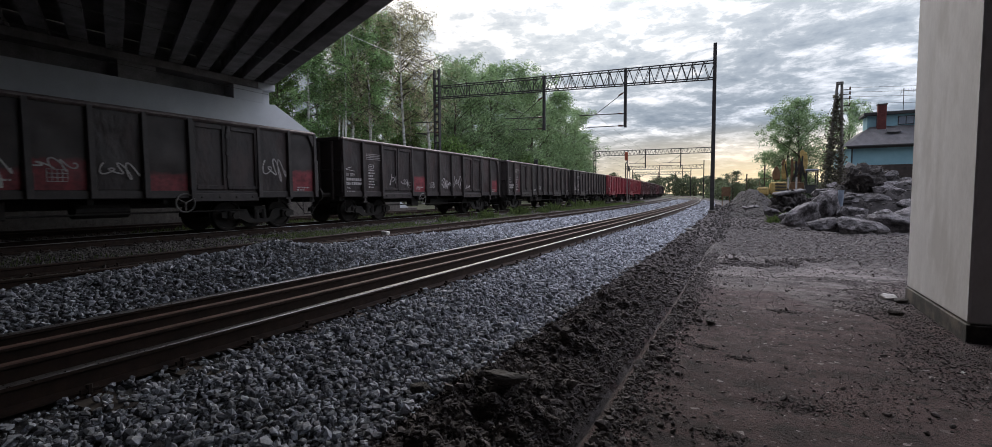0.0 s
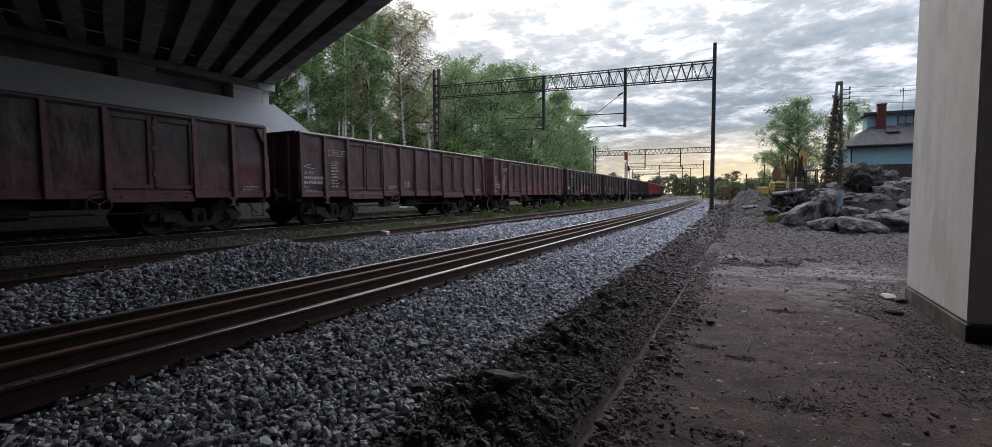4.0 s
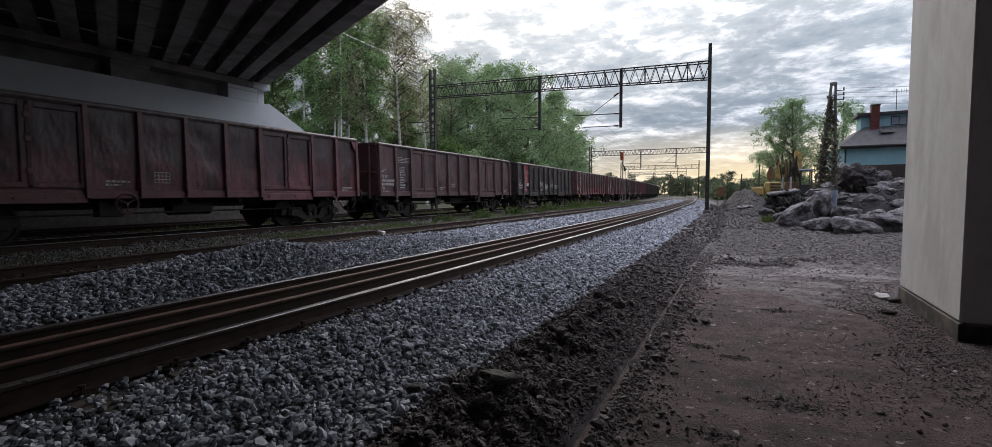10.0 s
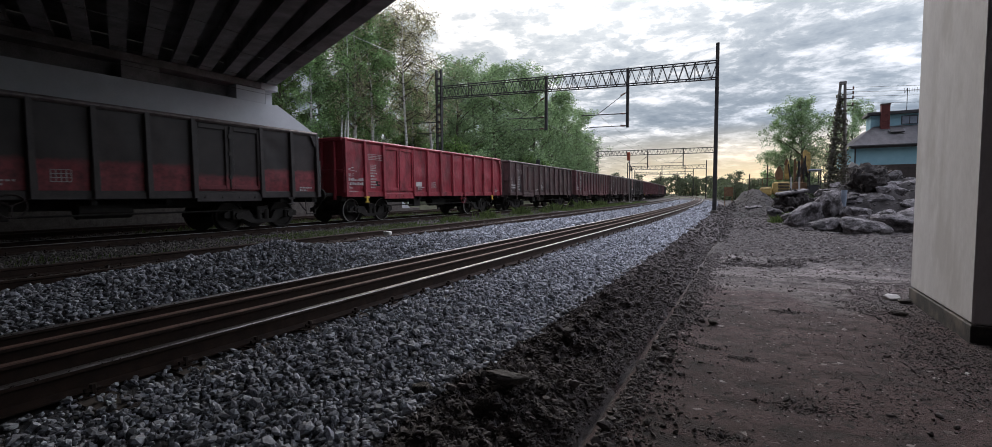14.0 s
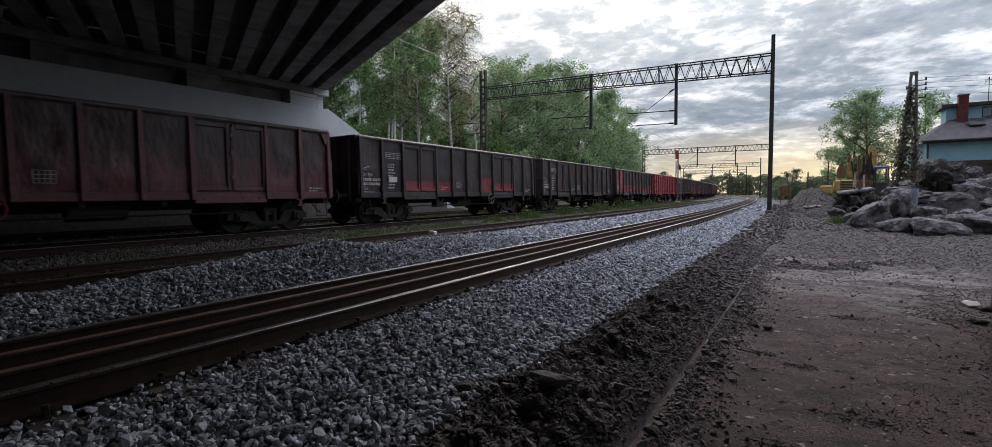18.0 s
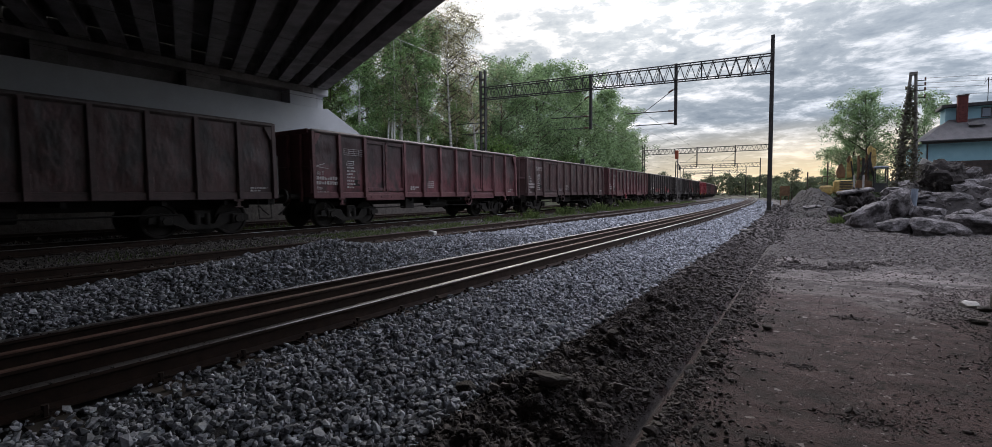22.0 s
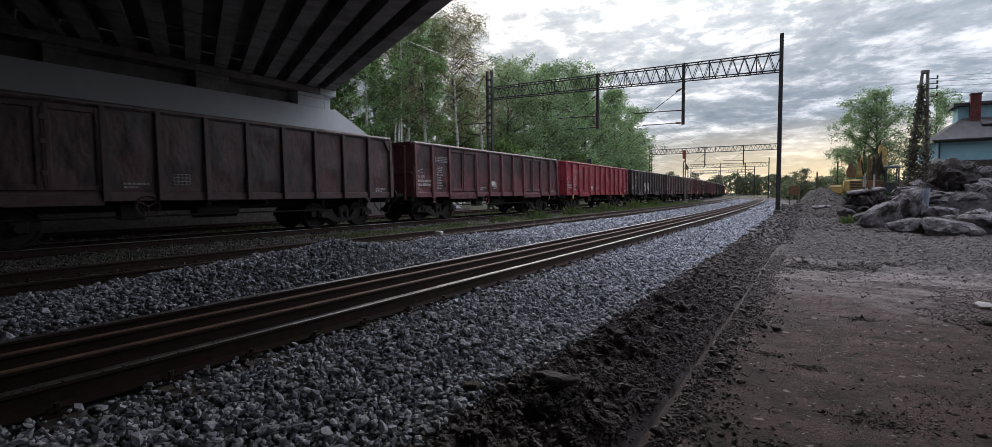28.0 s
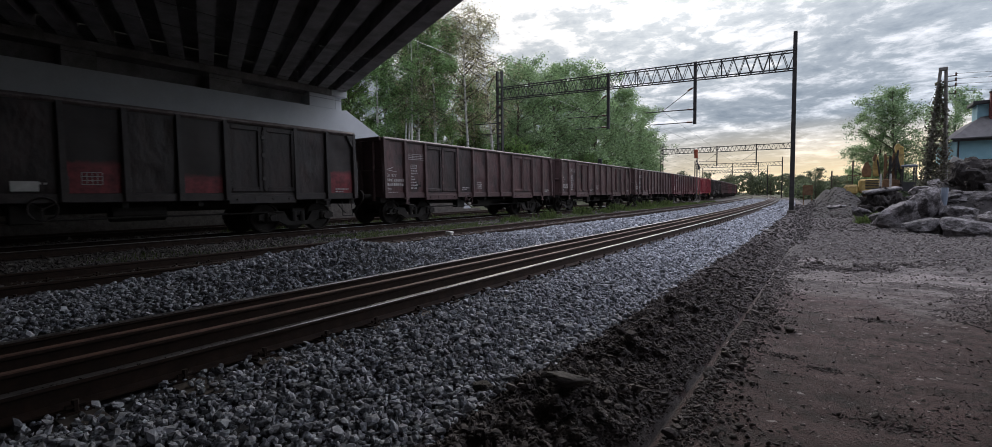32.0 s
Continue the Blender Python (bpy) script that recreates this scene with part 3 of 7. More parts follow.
YELLOW = surface("yellow_paint", (0.50, 0.33, 0.03), (0.66, 0.46, 0.06), 4, 0.6, fine=30, stain=(0.14, 0.08, 0.03), stain_scale=2, stain_amount=0.7)

POLE_DULL = surface("dull_grey_paint", (0.13, 0.125, 0.12), (0.22, 0.21, 0.20), 5, 0.7, bump=0)
PANEL_W, DOOR_W = 1.1, 2.0
WHEEL_R = 0.46


def wagon_meshes():
    d = {}
    # a pressed side panel with a shallow dished face
    for variant in range(6):
        bm = bmesh.new()
        nu, nv = 9, 13
        z0, z1 = BODY_Z0 + 0.2, TOP - 0.1
        front = []
        for i in range(nu):
            for j in range(nv):
                u, w = i / (nu - 1), j / (nv - 1)
                inner = min(1.0, 6 * u, 6 * (1 - u), 6 * w, 6 * (1 - w))
                p = Vector((u * 2.2 + variant * 7.3, w * 4.0, 1.7))
                bulge = 0.010 * inner + inner * (0.050 * noise.noise(p * 0.8) + 0.030 * noise.noise(p * 1.9))
                front.append(bm.verts.new((bulge, u * PANEL_W, z0 + w * (z1 - z0))))
        for i in range(nu - 1):
            for j in range(nv - 1):
                f = bm.faces.new((front[i * nv + j], front[(i + 1) * nv + j], front[(i + 1) * nv + j + 1], front[i * nv + j + 1]))
                f.smooth = True
        box(bm, -0.05, -0.045, 0.0, PANEL_W, z0, z1)
        d["panel", variant] = mesh_of(bm, "side_panel")
    bm = bmesh.new()
    v = [(0.0, -0.065), (0.12, -0.05), (0.12, 0.05), (0.0, 0.065)]
    lo = [bm.verts.new((x * 1.15, y * 1.2, BODY_Z0 + 0.02)) for x, y in v]
    hi = [bm.verts.new((x * 0.75, y, TOP - 0.08)) for x, y in v]
    for i in range(4):
        bm.faces.new((lo[i], lo[(i + 1) % 4], hi[(i + 1) % 4], hi[i]))
    bm.faces.new(hi), bm.faces.new(lo[::-1])
    d["post"] = mesh_of(bm, "side_post")
    # one leaf of a double door
    bm = boxes((-0.02, 0.0, 0.0, 1.0, BODY_Z0 + 0.2, TOP - 0.1))
    box(bm, 0.0, 0.012, 0.03, 0.95, BODY_Z0 + 0.25, TOP - 0.17)
    for b in ((0.012, 0.065, 0.02, 0.12, BODY_Z0 + 0.24, TOP - 0.16), (0.012, 0.065, 0.86, 0.96, BODY_Z0 + 0.24, TOP - 0.16), (0.012, 0.065, 0.12, 0.86, BODY_Z0 + 0.24, BODY_Z0 + 0.36), (0.012, 0.065, 0.12, 0.86, TOP - 0.28, TOP - 0.16)):
        box(bm, *b, bevel=0.01)
    d["leaf"] = mesh_of(bm, "door_leaf")
    bm = bmesh.new()
    rod(bm, (0.07, 0, BODY_Z0 + 0.3), (0.07, 0, TOP - 0.25), 0.022, 6)
    for z in (BODY_Z0 + 0.55, BODY_Z0 + 1.2, TOP - 0.5):
        box(bm, 0.04, 0.1, -0.05, 0.05, z, z + 0.1)
    d["bar"] = mesh_of(bm, "locking_bar")
    d["rim"] = mesh_of(boxes((-0.06, 0.085, -HALF_L, HALF_L, TOP - 0.13, TOP), bevel=0.05), "top_rim")
    d["sill"] = mesh_of(boxes((-0.05, 0.05, -HALF_L, HALF_L, BODY_Z0, BODY_Z0 + 0.2), bevel=0.015), "side_sill")
    # the far side and the floor, plain
    bm = boxes((-HALF_W - 0.02, -HALF_W + 0.03, -HALF_L, HALF_L, BODY_Z0, TOP))
    for i in range(11):
        box(bm, -HALF_W - 0.11, -HALF_W - 0.02, -6.3 + i * 1.26 - 0.06, -6.3 + i * 1.26 + 0.06, BODY_Z0, TOP - 0.05)
    d["far_side"] = mesh_of(bm, "far_side")
    d["floor"] = mesh_of(boxes((-HALF_W + 0.03, HALF_W - 0.06, -HALF_L + 0.03, HALF_L - 0.03, BODY_Z0 + 0.16, BODY_Z0 + 0.24)), "floor")
    # an end wall with ribs
    bm = boxes((-HALF_W + 0.03, HALF_W - 0.02, -0.03, 0.03, BODY_Z0, TOP - 0.02))
    d["end_rib"] = mesh_of(boxes((-0.06, 0.06, 0.03, 0.13, BODY_Z0 - 0.1, TOP - 0.145), bevel=0.02), "end_rib")
    d["hinge"] = mesh_of(boxes((0.0, 0.025, -0.03, 0.03, BODY_Z0 + 0.5, TOP - 0.48), bevel=0.008), "hinge")
    box(bm, -HALF_W + 0.03, HALF_W - 0.02, 0.03, 0.10, TOP - 0.14, TOP, bevel=0.02)
    box(bm, -HALF_W + 0.03, HALF_W - 0.02, 0.03, 0.09, BODY_Z0 + 0.9, BODY_Z0 + 1.02, bevel=0.02)
    d["end"] = mesh_of(bm, "end_wall")
    bm = boxes((-0.35, 0.35, -HALF_L + 0.21, HALF_L - 0.21, 0.72, BODY_Z0 + 0.1))
    d["headstock"] = mesh_of(boxes((-1.3, 1.3, -0.11, 0.11, 0.82, BODY_Z0 + 0.05), bevel=0.01), "headstock")
    d["cross"] = mesh_of(boxes((-1.32, 1.32, -0.06, 0.06, 0.85, BODY_Z0 + 0.06)), "cross_member")
    d["hose"] = mesh_of(rod(rod(bmesh.new(), (0, 0, 0), (0, 0.25, -0.28), 0.022, 6), (0, 0.25, -0.28), (-0.12, 0.5, -0.42), 0.022, 6), "brake_hose")
    d["underframe"] = mesh_of(bm, "underframe")
    bm = bmesh.new()
    rod(bm, (0, 0, 0), (0, 0.42, 0), 0.08, 10), rod(bm, (0, 0.42, 0), (0, 0.60, 0), 0.055, 10), rod(bm, (0, 0.58, 0), (0, 0.63, 0), 0.22, 16)
    d["buffer"] = mesh_of(bm, "buffer")
    bm = boxes((-0.05, 0.05, 0, 0.35, -0.1, 0.08))
    rod(bm, (0, 0.3, 0), (0, 0.62, -0.14), 0.035, 6)
    d["hook"] = mesh_of(bm, "coupling")
    # a bogie: bolster, cast side frames, springs, axle boxes
    d["bolster"] = mesh_of(boxes((-1.05, 1.05, -0.2, 0.2, 0.5, 0.72), bevel=0.02), "bolster")
    bm = bmesh.new()
    prof = [(-1.25, 0.55), (-0.95, 0.66), (-0.45, 0.60), (-0.3, 0.34), (0.3, 0.34), (0.45, 0.60), (0.95, 0.66), (1.25, 0.55), (1.25, 0.40), (0.75, 0.40), (0.4, 0.22), (-0.4, 0.22), (-0.75, 0.40), (-1.25, 0.40)]
    a = [bm.verts.new((-0.05, y, z)) for y, z in prof]
    b = [bm.verts.new((0.05, y, z)) for y, z in prof]
    for i in range(len(a)):
        bm.faces.new((a[i], a[(i + 1) % len(a)], b[(i + 1) % len(a)], b[i]))
    bm.faces.new(a[::-1]), bm.faces.new(b)
    d["side_frame"] = mesh_of(bm, "side_frame")
    bm = boxes((-0.02, 0.14, -0.16, 0.16, 0.34, 0.60), bevel=0.03)
    rod(bm, (0.13, 0, WHEEL_R), (0.2, 0, WHEEL_R), 0.1, 10)
    d["axle_box"] = mesh_of(bm, "axle_box")
    d["spring"] = mesh_of(rod(bmesh.new(), (0.02, 0, 0.33), (0.02, 0, 0.62), 0.085, 10), "spring")
    bm = bmesh.new()
    half = [(0.0, 0.075), (0.60, 0.075), (0.62, 0.15), (0.635, 0.40), (0.635, 0.49), (0.665, 0.49), (0.675, WHEEL_R), (0.785, WHEEL_R - 0.005), (0.80, WHEEL_R - 0.03), (0.80, 0.39), (0.745, 0.37), (0.735, 0.17), (0.80, 0.15), (0.82, 0.09), (1.05, 0.075), (1.05, 0.001)]
    prof = [(-x, r) for x, r in half[:0:-1]] + half
    rings = [[bm.verts.new((x, r * math.cos(a), r * math.sin(a))) for a in np.linspace(0, 2 * math.pi, 26, endpoint=False)] for x, r in prof]
    for ra, rb in zip(rings, rings[1:]):
        for i in range(26):
            bm.faces.new((ra[i], ra[(i + 1) % 26], rb[(i + 1) % 26], rb[i]))
    d["wheelset"] = mesh_of(bm, "wheelset")
    d["chalked_wheels"] = d["wheelset"].copy()
    d["chalked_wheels"].materials.append(WHEEL_STEEL), d["chalked_wheels"].materials.append(WHITE_PAINT)
    for f in d["chalked_wheels"].polygons:
        c = f.center
        if WHEEL_R - 0.05 < math.hypot(c.y, c.z) < WHEEL_R + 0.01 and abs(c.x) > 0.78:
            f.material_index = 1
    # the parking brake's hand wheel
    bm = bmesh.new()
    n = 18
    ring = [[bm.verts.new((0.02 * math.cos(b), (0.24 + 0.02 * math.sin(b)) * math.cos(a), (0.24 + 0.02 * math.sin(b)) * math.sin(a))) for b in (0, 1.57, 3.14, 4.71)] for a in np.linspace(0, 2 * math.pi, n, endpoint=False)]
    for i in range(n):
        for j in range(4):
            bm.faces.new((ring[i][j], ring[(i + 1) % n][j], ring[(i + 1) % n][(j + 1) % 4], ring[i][(j + 1) % 4]))
    for a in (0.5, 2.6, 4.7):
        rod(bm, (0, 0, 0), (0, 0.24 * math.cos(a), 0.24 * math.sin(a)), 0.014, 5)
    rod(bm, (-0.25, 0, 0), (0.03, 0, 0), 0.03, 6)
    d["handwheel"] = mesh_of(bm, "brake_wheel")
    bm = bmesh.new()
    rod(bm, (0.8, -0.55, 0.72), (0.8, 0.55, 0.72), 0.2, 14)
    d["tank"] = mesh_of(bm, "air_tank")
    d["valve"] = mesh_of(boxes((-0.15, 0.15, -0.25, 0.25, 0.55, 0.95), bevel=0.02), "distributor")
    bm = bmesh.new()
    rod(bm, (1.1, -4.0, 0.62), (1.1, 4.0, 0.62), 0.022, 6)
    d["gear"] = mesh_of(bm, "brake_rigging")
    bm = bmesh.new()
    for a, b in (((0.12, 0, 1.15), (0.12, 0, 2.2)), ((0.0, 0, 1.15), (0.12, 0, 1.15)), ((0.0, 0, 2.2), (0.12, 0, 2.2))):
        rod(bm, a, b, 0.018, 6)
    d["rail"] = mesh_of(bm, "handrail")
    bm = boxes((0.0, 0.02, -0.2, 0.2, 0.42, 0.45))
    for y in (-0.19, 0.19):
        rod(bm, (0, y, 0.43), (-0.05, y, BODY_Z0 + 0.02), 0.014, 5)
    d["step"] = mesh_of(bm, "step")
    bm = boxes((0.0, 0.05, -0.13, 0.13, 0.93, 1.0), (0.01, 0.06, -0.05, 0.05, 0.80, 0.932), bevel=0.012)
    box(bm, 0.0, 0.07, -0.11, 0.11, 0.76, 0.80, bevel=0.012)
    d["rope_hook"] = mesh_of(bm, "rope_hook")
    bm = boxes((-0.03, 0.075, 0.03, DOOR_W - 0.03, BODY_Z0 - 0.09, BODY_Z0 + 0.13), bevel=0.012)
    for y in (0.25, 0.75, 1.25, 1.75):
        rod(bm, (0.07, y, BODY_Z0 + 0.03), (0.105, y, BODY_Z0 + 0.03), 0.03, 6)
    d["door_sill"] = mesh_of(bm, "door_sill")
    # a triangular gusset under the rim at the wagon's corner
    bm = bmesh.new()
    v = [(0.0, TOP - 0.13), (0.22, TOP - 0.13), (0.04, TOP - 0.48), (0.0, TOP - 0.48)]
    a, b = [bm.verts.new((0.05, y, z)) for y, z in v], [bm.verts.new((0.085, y, z)) for y, z in v]
    for i in range(4):
        bm.faces.new((a[i], a[(i + 1) % 4], b[(i + 1) % 4], b[i]))
    bm.faces.new(a[::-1]), bm.faces.new(b)
    d["gusset"] = mesh_of(bm, "gusset")
    d["foot"] = mesh_of(boxes((0.0, 0.10, -0.085, 0.085, BODY_Z0 + 0.2, BODY_Z0 + 0.58), bevel=0.03), "post_foot")
    d["plate"] = mesh_of(boxes((0.0, 0.02, -0.16, 0.16, BODY_Z0 + 0.42, BODY_Z0 + 0.62), bevel=0.008), "card_holder")
    return d


WM = wagon_meshes()
WHEELSETS = []


def marking(rows, y, z, h=0.07, gap=0.045, seed=0):
    """Unreadable lettering: rows of short bars."""
    rng = random.Random(seed)
    bm = bmesh.new()
    for w in rows:
        a = y
        while a < y + w:
            b = min(y + w, a + rng.uniform(0.03, 0.10))
            box(bm, 0.0, 0.004, a, b, z, z + h * rng.uniform(0.75, 1.0))
            a = b + 0.03
        z -= h + gap
    return bm


def written(text, size, shear=0.0):
    """Flat lettering on a wagon's side, reading along +y."""
    cu = bpy.data.curves.new("lettering", "FONT")
    cu.body, cu.size, cu.extrude, cu.shear, cu.resolution_u = text, size, 0.002, shear, 3
    ob = bpy.data.objects.new("lettering", cu)
    scene.collection.objects.link(ob)
    bpy.context.view_layer.update()
    me = bpy.data.meshes.new_from_object(ob.evaluated_get(bpy.context.evaluated_depsgraph_get()))
    bpy.data.objects.remove(ob)
    bpy.data.curves.remove(cu)
    me.transform(Matrix(((0, 0, 1, 0), (1, 0, 0, 0), (0, 1, 0, 0), (0, 0, 0, 1))))
    me.materials.clear()
    return me


def scrawl(seed, length, height, fat=0.016, loops=5):
    """A sprayed squiggle: a looping band of paint."""
    rng = random.Random(seed)
    pts = []
    n = loops * 14
    ph = rng.uniform(0, 6)
    for i in range(n):
        f = i / (n - 1)
        a = f * loops * 2 * math.pi
        pts.append(Vector((0, f * length + 0.10 * math.sin(a + ph), height * (0.5 + 0.42 * math.cos(a * (1 + 0.15 * math.sin(ph + 3 * f))) * (0.6 + 0.4 * math.sin(7 * f + ph))))))
    bm = bmesh.new()
    rows = []
    for i, p in enumerate(pts):
        d = (pts[min(i + 1, n - 1)] - pts[max(i - 1, 0)]).normalized()
        s = Vector((0, -d.z, d.y)) * fat
        rows.append((bm.verts.new(p + s), bm.verts.new(p - s)))
    for a, b in zip(rows, rows[1:]):
        bm.faces.new((a[0], a[1], b[1], b[0]))
    return bm


def frame_mark(w, h):
    """An outlined box of figures, such as the load table."""
    bm = bmesh.new()
    for z in np.linspace(0, h, 4):
        box(bm, 0, 0.004, 0, w, z, z + 0.014)
    for y in np.linspace(0, w, 5):
        box(bm, 0, 0.004, y, y + 0.014, 0.014, h)
    return bm


MARKS = {"riv": written("31 RIV", 0.17), "eas": written("Eas", 0.16)}
for j in range(4):
    MARKS["num", j] = mesh_of(marking([1.0, 0.85], 0, 0, 0.115, 0.04, j), "number_bars")
    MARKS["data", j] = mesh_of(marking([0.30, 0.36, 0.26, 0.34, 0.30, 0.34, 0.30], 0, 0, 0.06, 0.05, 9 + j), "data_bars")
    MARKS["low", j] = mesh_of(marking([0.5, 0.3], 0, 0, 0.05, 0.03, 20 + j), "small_bars")
MARKS["table"] = mesh_of(frame_mark(0.85, 0.2), "load_table")
MARKS["box"] = mesh_of(frame_mark(0.36, 0.26), "test_box")
bm = bmesh.new()
for outline in ([(0.0, 0.02), (0.30, 0.10), (0.32, 0.125), (0.0, 0.04)], [(0.0, 0.02), (0.0, 0.0), (0.46, -0.05), (0.46, -0.035)]):
    bm.faces.new([bm.verts.new((0.002, y, z)) for y, z in outline])
MARKS["swoosh"] = mesh_of(bm, "arrow_mark")
MARKS["icon"] = mesh_of(boxes((0, 0.004, 0.0, 0.30, 0.0, 0.018), (0, 0.004, 0.04, 0.34, 0.13, 0.148), (0, 0.004, 0.0, 0.02, 0.018, 0.12), (0, 0.004, 0.30, 0.32, 0.018, 0.13), (0, 0.004, 0.06, 0.26, 0.06, 0.08)), "load_icon")
MARKS["label"] = mesh_of(boxes((0, 0.006, 0.0, 0.42, 0.0, 0.2)), "paper_label")


def two_tone(name, edge, seed):
    """Sooty above, worn red below a ragged line."""
    m = surface(name, (0.016, 0.0125, 0.013), (0.046, 0.034, 0.033), 1.2, 0.6, fine=25, random_value=0.15, bump=0.25)
    nt = m.node_tree
    sock = nt.nodes["Principled BSDF"].inputs["Base Color"]
    base = sock.links[0].from_socket
    co = nt.nodes.new("ShaderNodeTexCoord").outputs["Object"]
    sep = nt.nodes.new("ShaderNodeSeparateXYZ")
    nt.links.new(co, sep.inputs[0])
    n = node(nt, "ShaderNodeTexNoise", Scale=5.0, Detail=6.0, Roughness=0.7)
    nt.links.new(co, n.inputs["Vector"])
    rise = math_node(nt, "ADD", sep.outputs[2], math_node(nt, "MULTIPLY", n.outputs[0], 0.35))
    mask = ramp(nt, math_node(nt, "SUBTRACT", rise, edge - 0.5 + 0.17), [(0.44, (1, 1, 1)), (0.56, (0, 0, 0))])
    worn = ramp(nt, n.outputs[0], [(0.35, (0.10, 0.020, 0.026)), (0.6, (0.25, 0.040, 0.050))])
    nt.links.new(mix(nt, mask, base, worn), sock)
    return m


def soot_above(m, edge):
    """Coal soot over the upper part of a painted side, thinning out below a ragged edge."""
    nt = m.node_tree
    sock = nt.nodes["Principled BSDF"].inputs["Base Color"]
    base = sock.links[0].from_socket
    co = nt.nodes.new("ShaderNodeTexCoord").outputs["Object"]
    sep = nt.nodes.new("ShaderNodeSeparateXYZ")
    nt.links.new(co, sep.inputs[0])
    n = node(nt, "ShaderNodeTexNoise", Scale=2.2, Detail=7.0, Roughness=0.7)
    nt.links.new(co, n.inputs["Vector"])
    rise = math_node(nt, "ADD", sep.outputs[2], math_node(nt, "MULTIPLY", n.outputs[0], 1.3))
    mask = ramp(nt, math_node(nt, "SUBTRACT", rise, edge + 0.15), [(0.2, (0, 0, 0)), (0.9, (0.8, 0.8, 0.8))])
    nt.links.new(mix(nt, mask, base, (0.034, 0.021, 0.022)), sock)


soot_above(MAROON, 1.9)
TONE = two_tone("black_over_red_paint", 1.85, 1)
TONE_LOW = two_tone("black_over_low_red_paint", 1.6, 2)


def wagon(k, paint, doors=2, panels=None, marks=1, yellow=False, wheel_paint=None, label="", chalked=False):
    """An open-topped bogie wagon. panels: other paints of some side bays, by their number from the rear."""
    panels = panels or {}
    w = thing("freight_wagon", pose(0, 0, 0), label, "freight wagon", "wagons of the train")
    x = HALF_W
    bays = ["p", "p", "d", "p", "p", "p", "p", "d", "p", "p"] if doors == 2 else ["p", "p", "d"] + ["p"] * 8
    wide = PANEL_W if doors == 2 else (2 * HALF_L - DOOR_W) / 10
    s = wide / PANEL_W
    y = -HALF_L
    post_paint = {MAROON: MAROON_POST, BROWN: BROWN_POST, RED: RED}.get(paint, BLACK_POST)
    starts = []
    for i, kind in enumerate(bays):
        mat = panels.get(i, paint)
        starts.append(y)
        put("side_post", WM["post"], post_paint, w, pose(x, y + (0.07 if i == 0 else 0), 0))
        if i and kind == "p" and bays[i - 1] == "p":
            put("post_foot", WM["foot"], post_paint, w, pose(x + 0.01, y, 0))
        if kind == "p":
            put("side_panel", WM["panel", (k * 5 + i * 7) % 6], mat, w, pose(x, y, 0) @ Matrix.Diagonal((1, s, 1, 1)))
            y += wide
        else:
            for j in (0, 1):
                leaf = put("door_leaf", WM["leaf"], mat, w, pose(x, y + 1.0 * j + 0.01, 0))
                put("hinge", WM["hinge"], post_paint, leaf, pose(0.05, 0.06 if j == 0 else 0.92, 0))
            put("locking_bar", WM["bar"], post_paint, w, pose(x, y + 1.0, 0))
            put("door_sill", WM["door_sill"], post_paint, w, pose(x, y, 0))
            y += DOOR_W
    put("side_post", WM["post"], post_paint, w, pose(x, HALF_L - 0.07, 0))
    put("gusset", WM["gusset"], post_paint, w, pose(x, -HALF_L + 0.13, 0))
    put("gusset", WM["gusset"], post_paint, w, pose(x, HALF_L - 0.13, 0) @ Matrix.Diagonal((1, -1, 1, 1)))
    put("card_holder", WM["plate"], UNDER, w, pose(x + 0.012, starts[1] + 0.72, 0))
    put("top_rim", WM["rim"], RED if paint is RED else SKYLIT_RIM, w, pose(x, 0, 0))
    put("side_sill", WM["sill"], post_paint, w, pose(x, 0, 0))
    put("far_side", WM["far_side"], post_paint, w)
    put("floor", WM["floor"], UNDER, w)
    for e, turn in ((1, 0), (-1, 180)):
        put("end_wall", WM["end"], post_paint, w, pose(0, e * (HALF_L - 0.03), 0, 0, 0, turn))
        for ex in (-1.0, -0.36, 0.36, 1.0):
            put("end_rib", WM["end_rib"], post_paint, w, pose(ex, e * (HALF_L - 0.03), 0, 0, 0, turn))
        for sx in (-0.875, 0.875):
            put("buffer", WM["buffer"], UNDER, w, pose(sx, e * HALF_L, 1.06, 0, 0, turn))
        put("coupling", WM["hook"], UNDER, w, pose(0, e * HALF_L, 1.04, 0, 0, turn))
        put("headstock", WM["headstock"], UNDER, w, pose(0, e * (HALF_L - 0.09), 0))
        put("brake_hose", WM["hose"], UNDER, w, pose(0.35, e * HALF_L, 0.9, 0, 0, turn))
    put("underframe", WM["underframe"], UNDER, w)
    for cy in (-5.0, -3.5, -1.6, 0.0, 1.6, 3.5, 5.0):
        put("cross_member", WM["cross"], UNDER, w, pose(0, cy, 0))
    put("brake_rod", WM["gear"], UNDER, w)
    put("distributor", WM["valve"], UNDER, w, pose(1.05, -1.65, 0))
    put("air_tank", WM["tank"], UNDER, w, pose(0, 0.4, 0))
    put("brake_wheel", WM["handwheel"], wheel_paint or post_paint, w, pose(x + 0.08, 2.0 if k % 3 == 1 else -1.45, 0.86))
    put("handrail", WM["rail"], WHITE_PAINT if yellow else POLE_DULL, w, pose(x - 0.05, HALF_L + 0.03, 0))
    for e in (-1, 1):
        put("rope_hook", WM["rope_hook"], YELLOW if yellow else post_paint, w, pose(x + 0.03, e * (HALF_L - 1.15), 0))
    put("handrail", WM["rail"], post_paint, w, pose(x - 0.05, -HALF_L - 0.03, 0))
    put("step", WM["step"], UNDER, w, pose(x + 0.02, HALF_L - 0.35, 0))
    put("step", WM["step"], UNDER, w, pose(x + 0.02, -HALF_L + 0.35, 0))
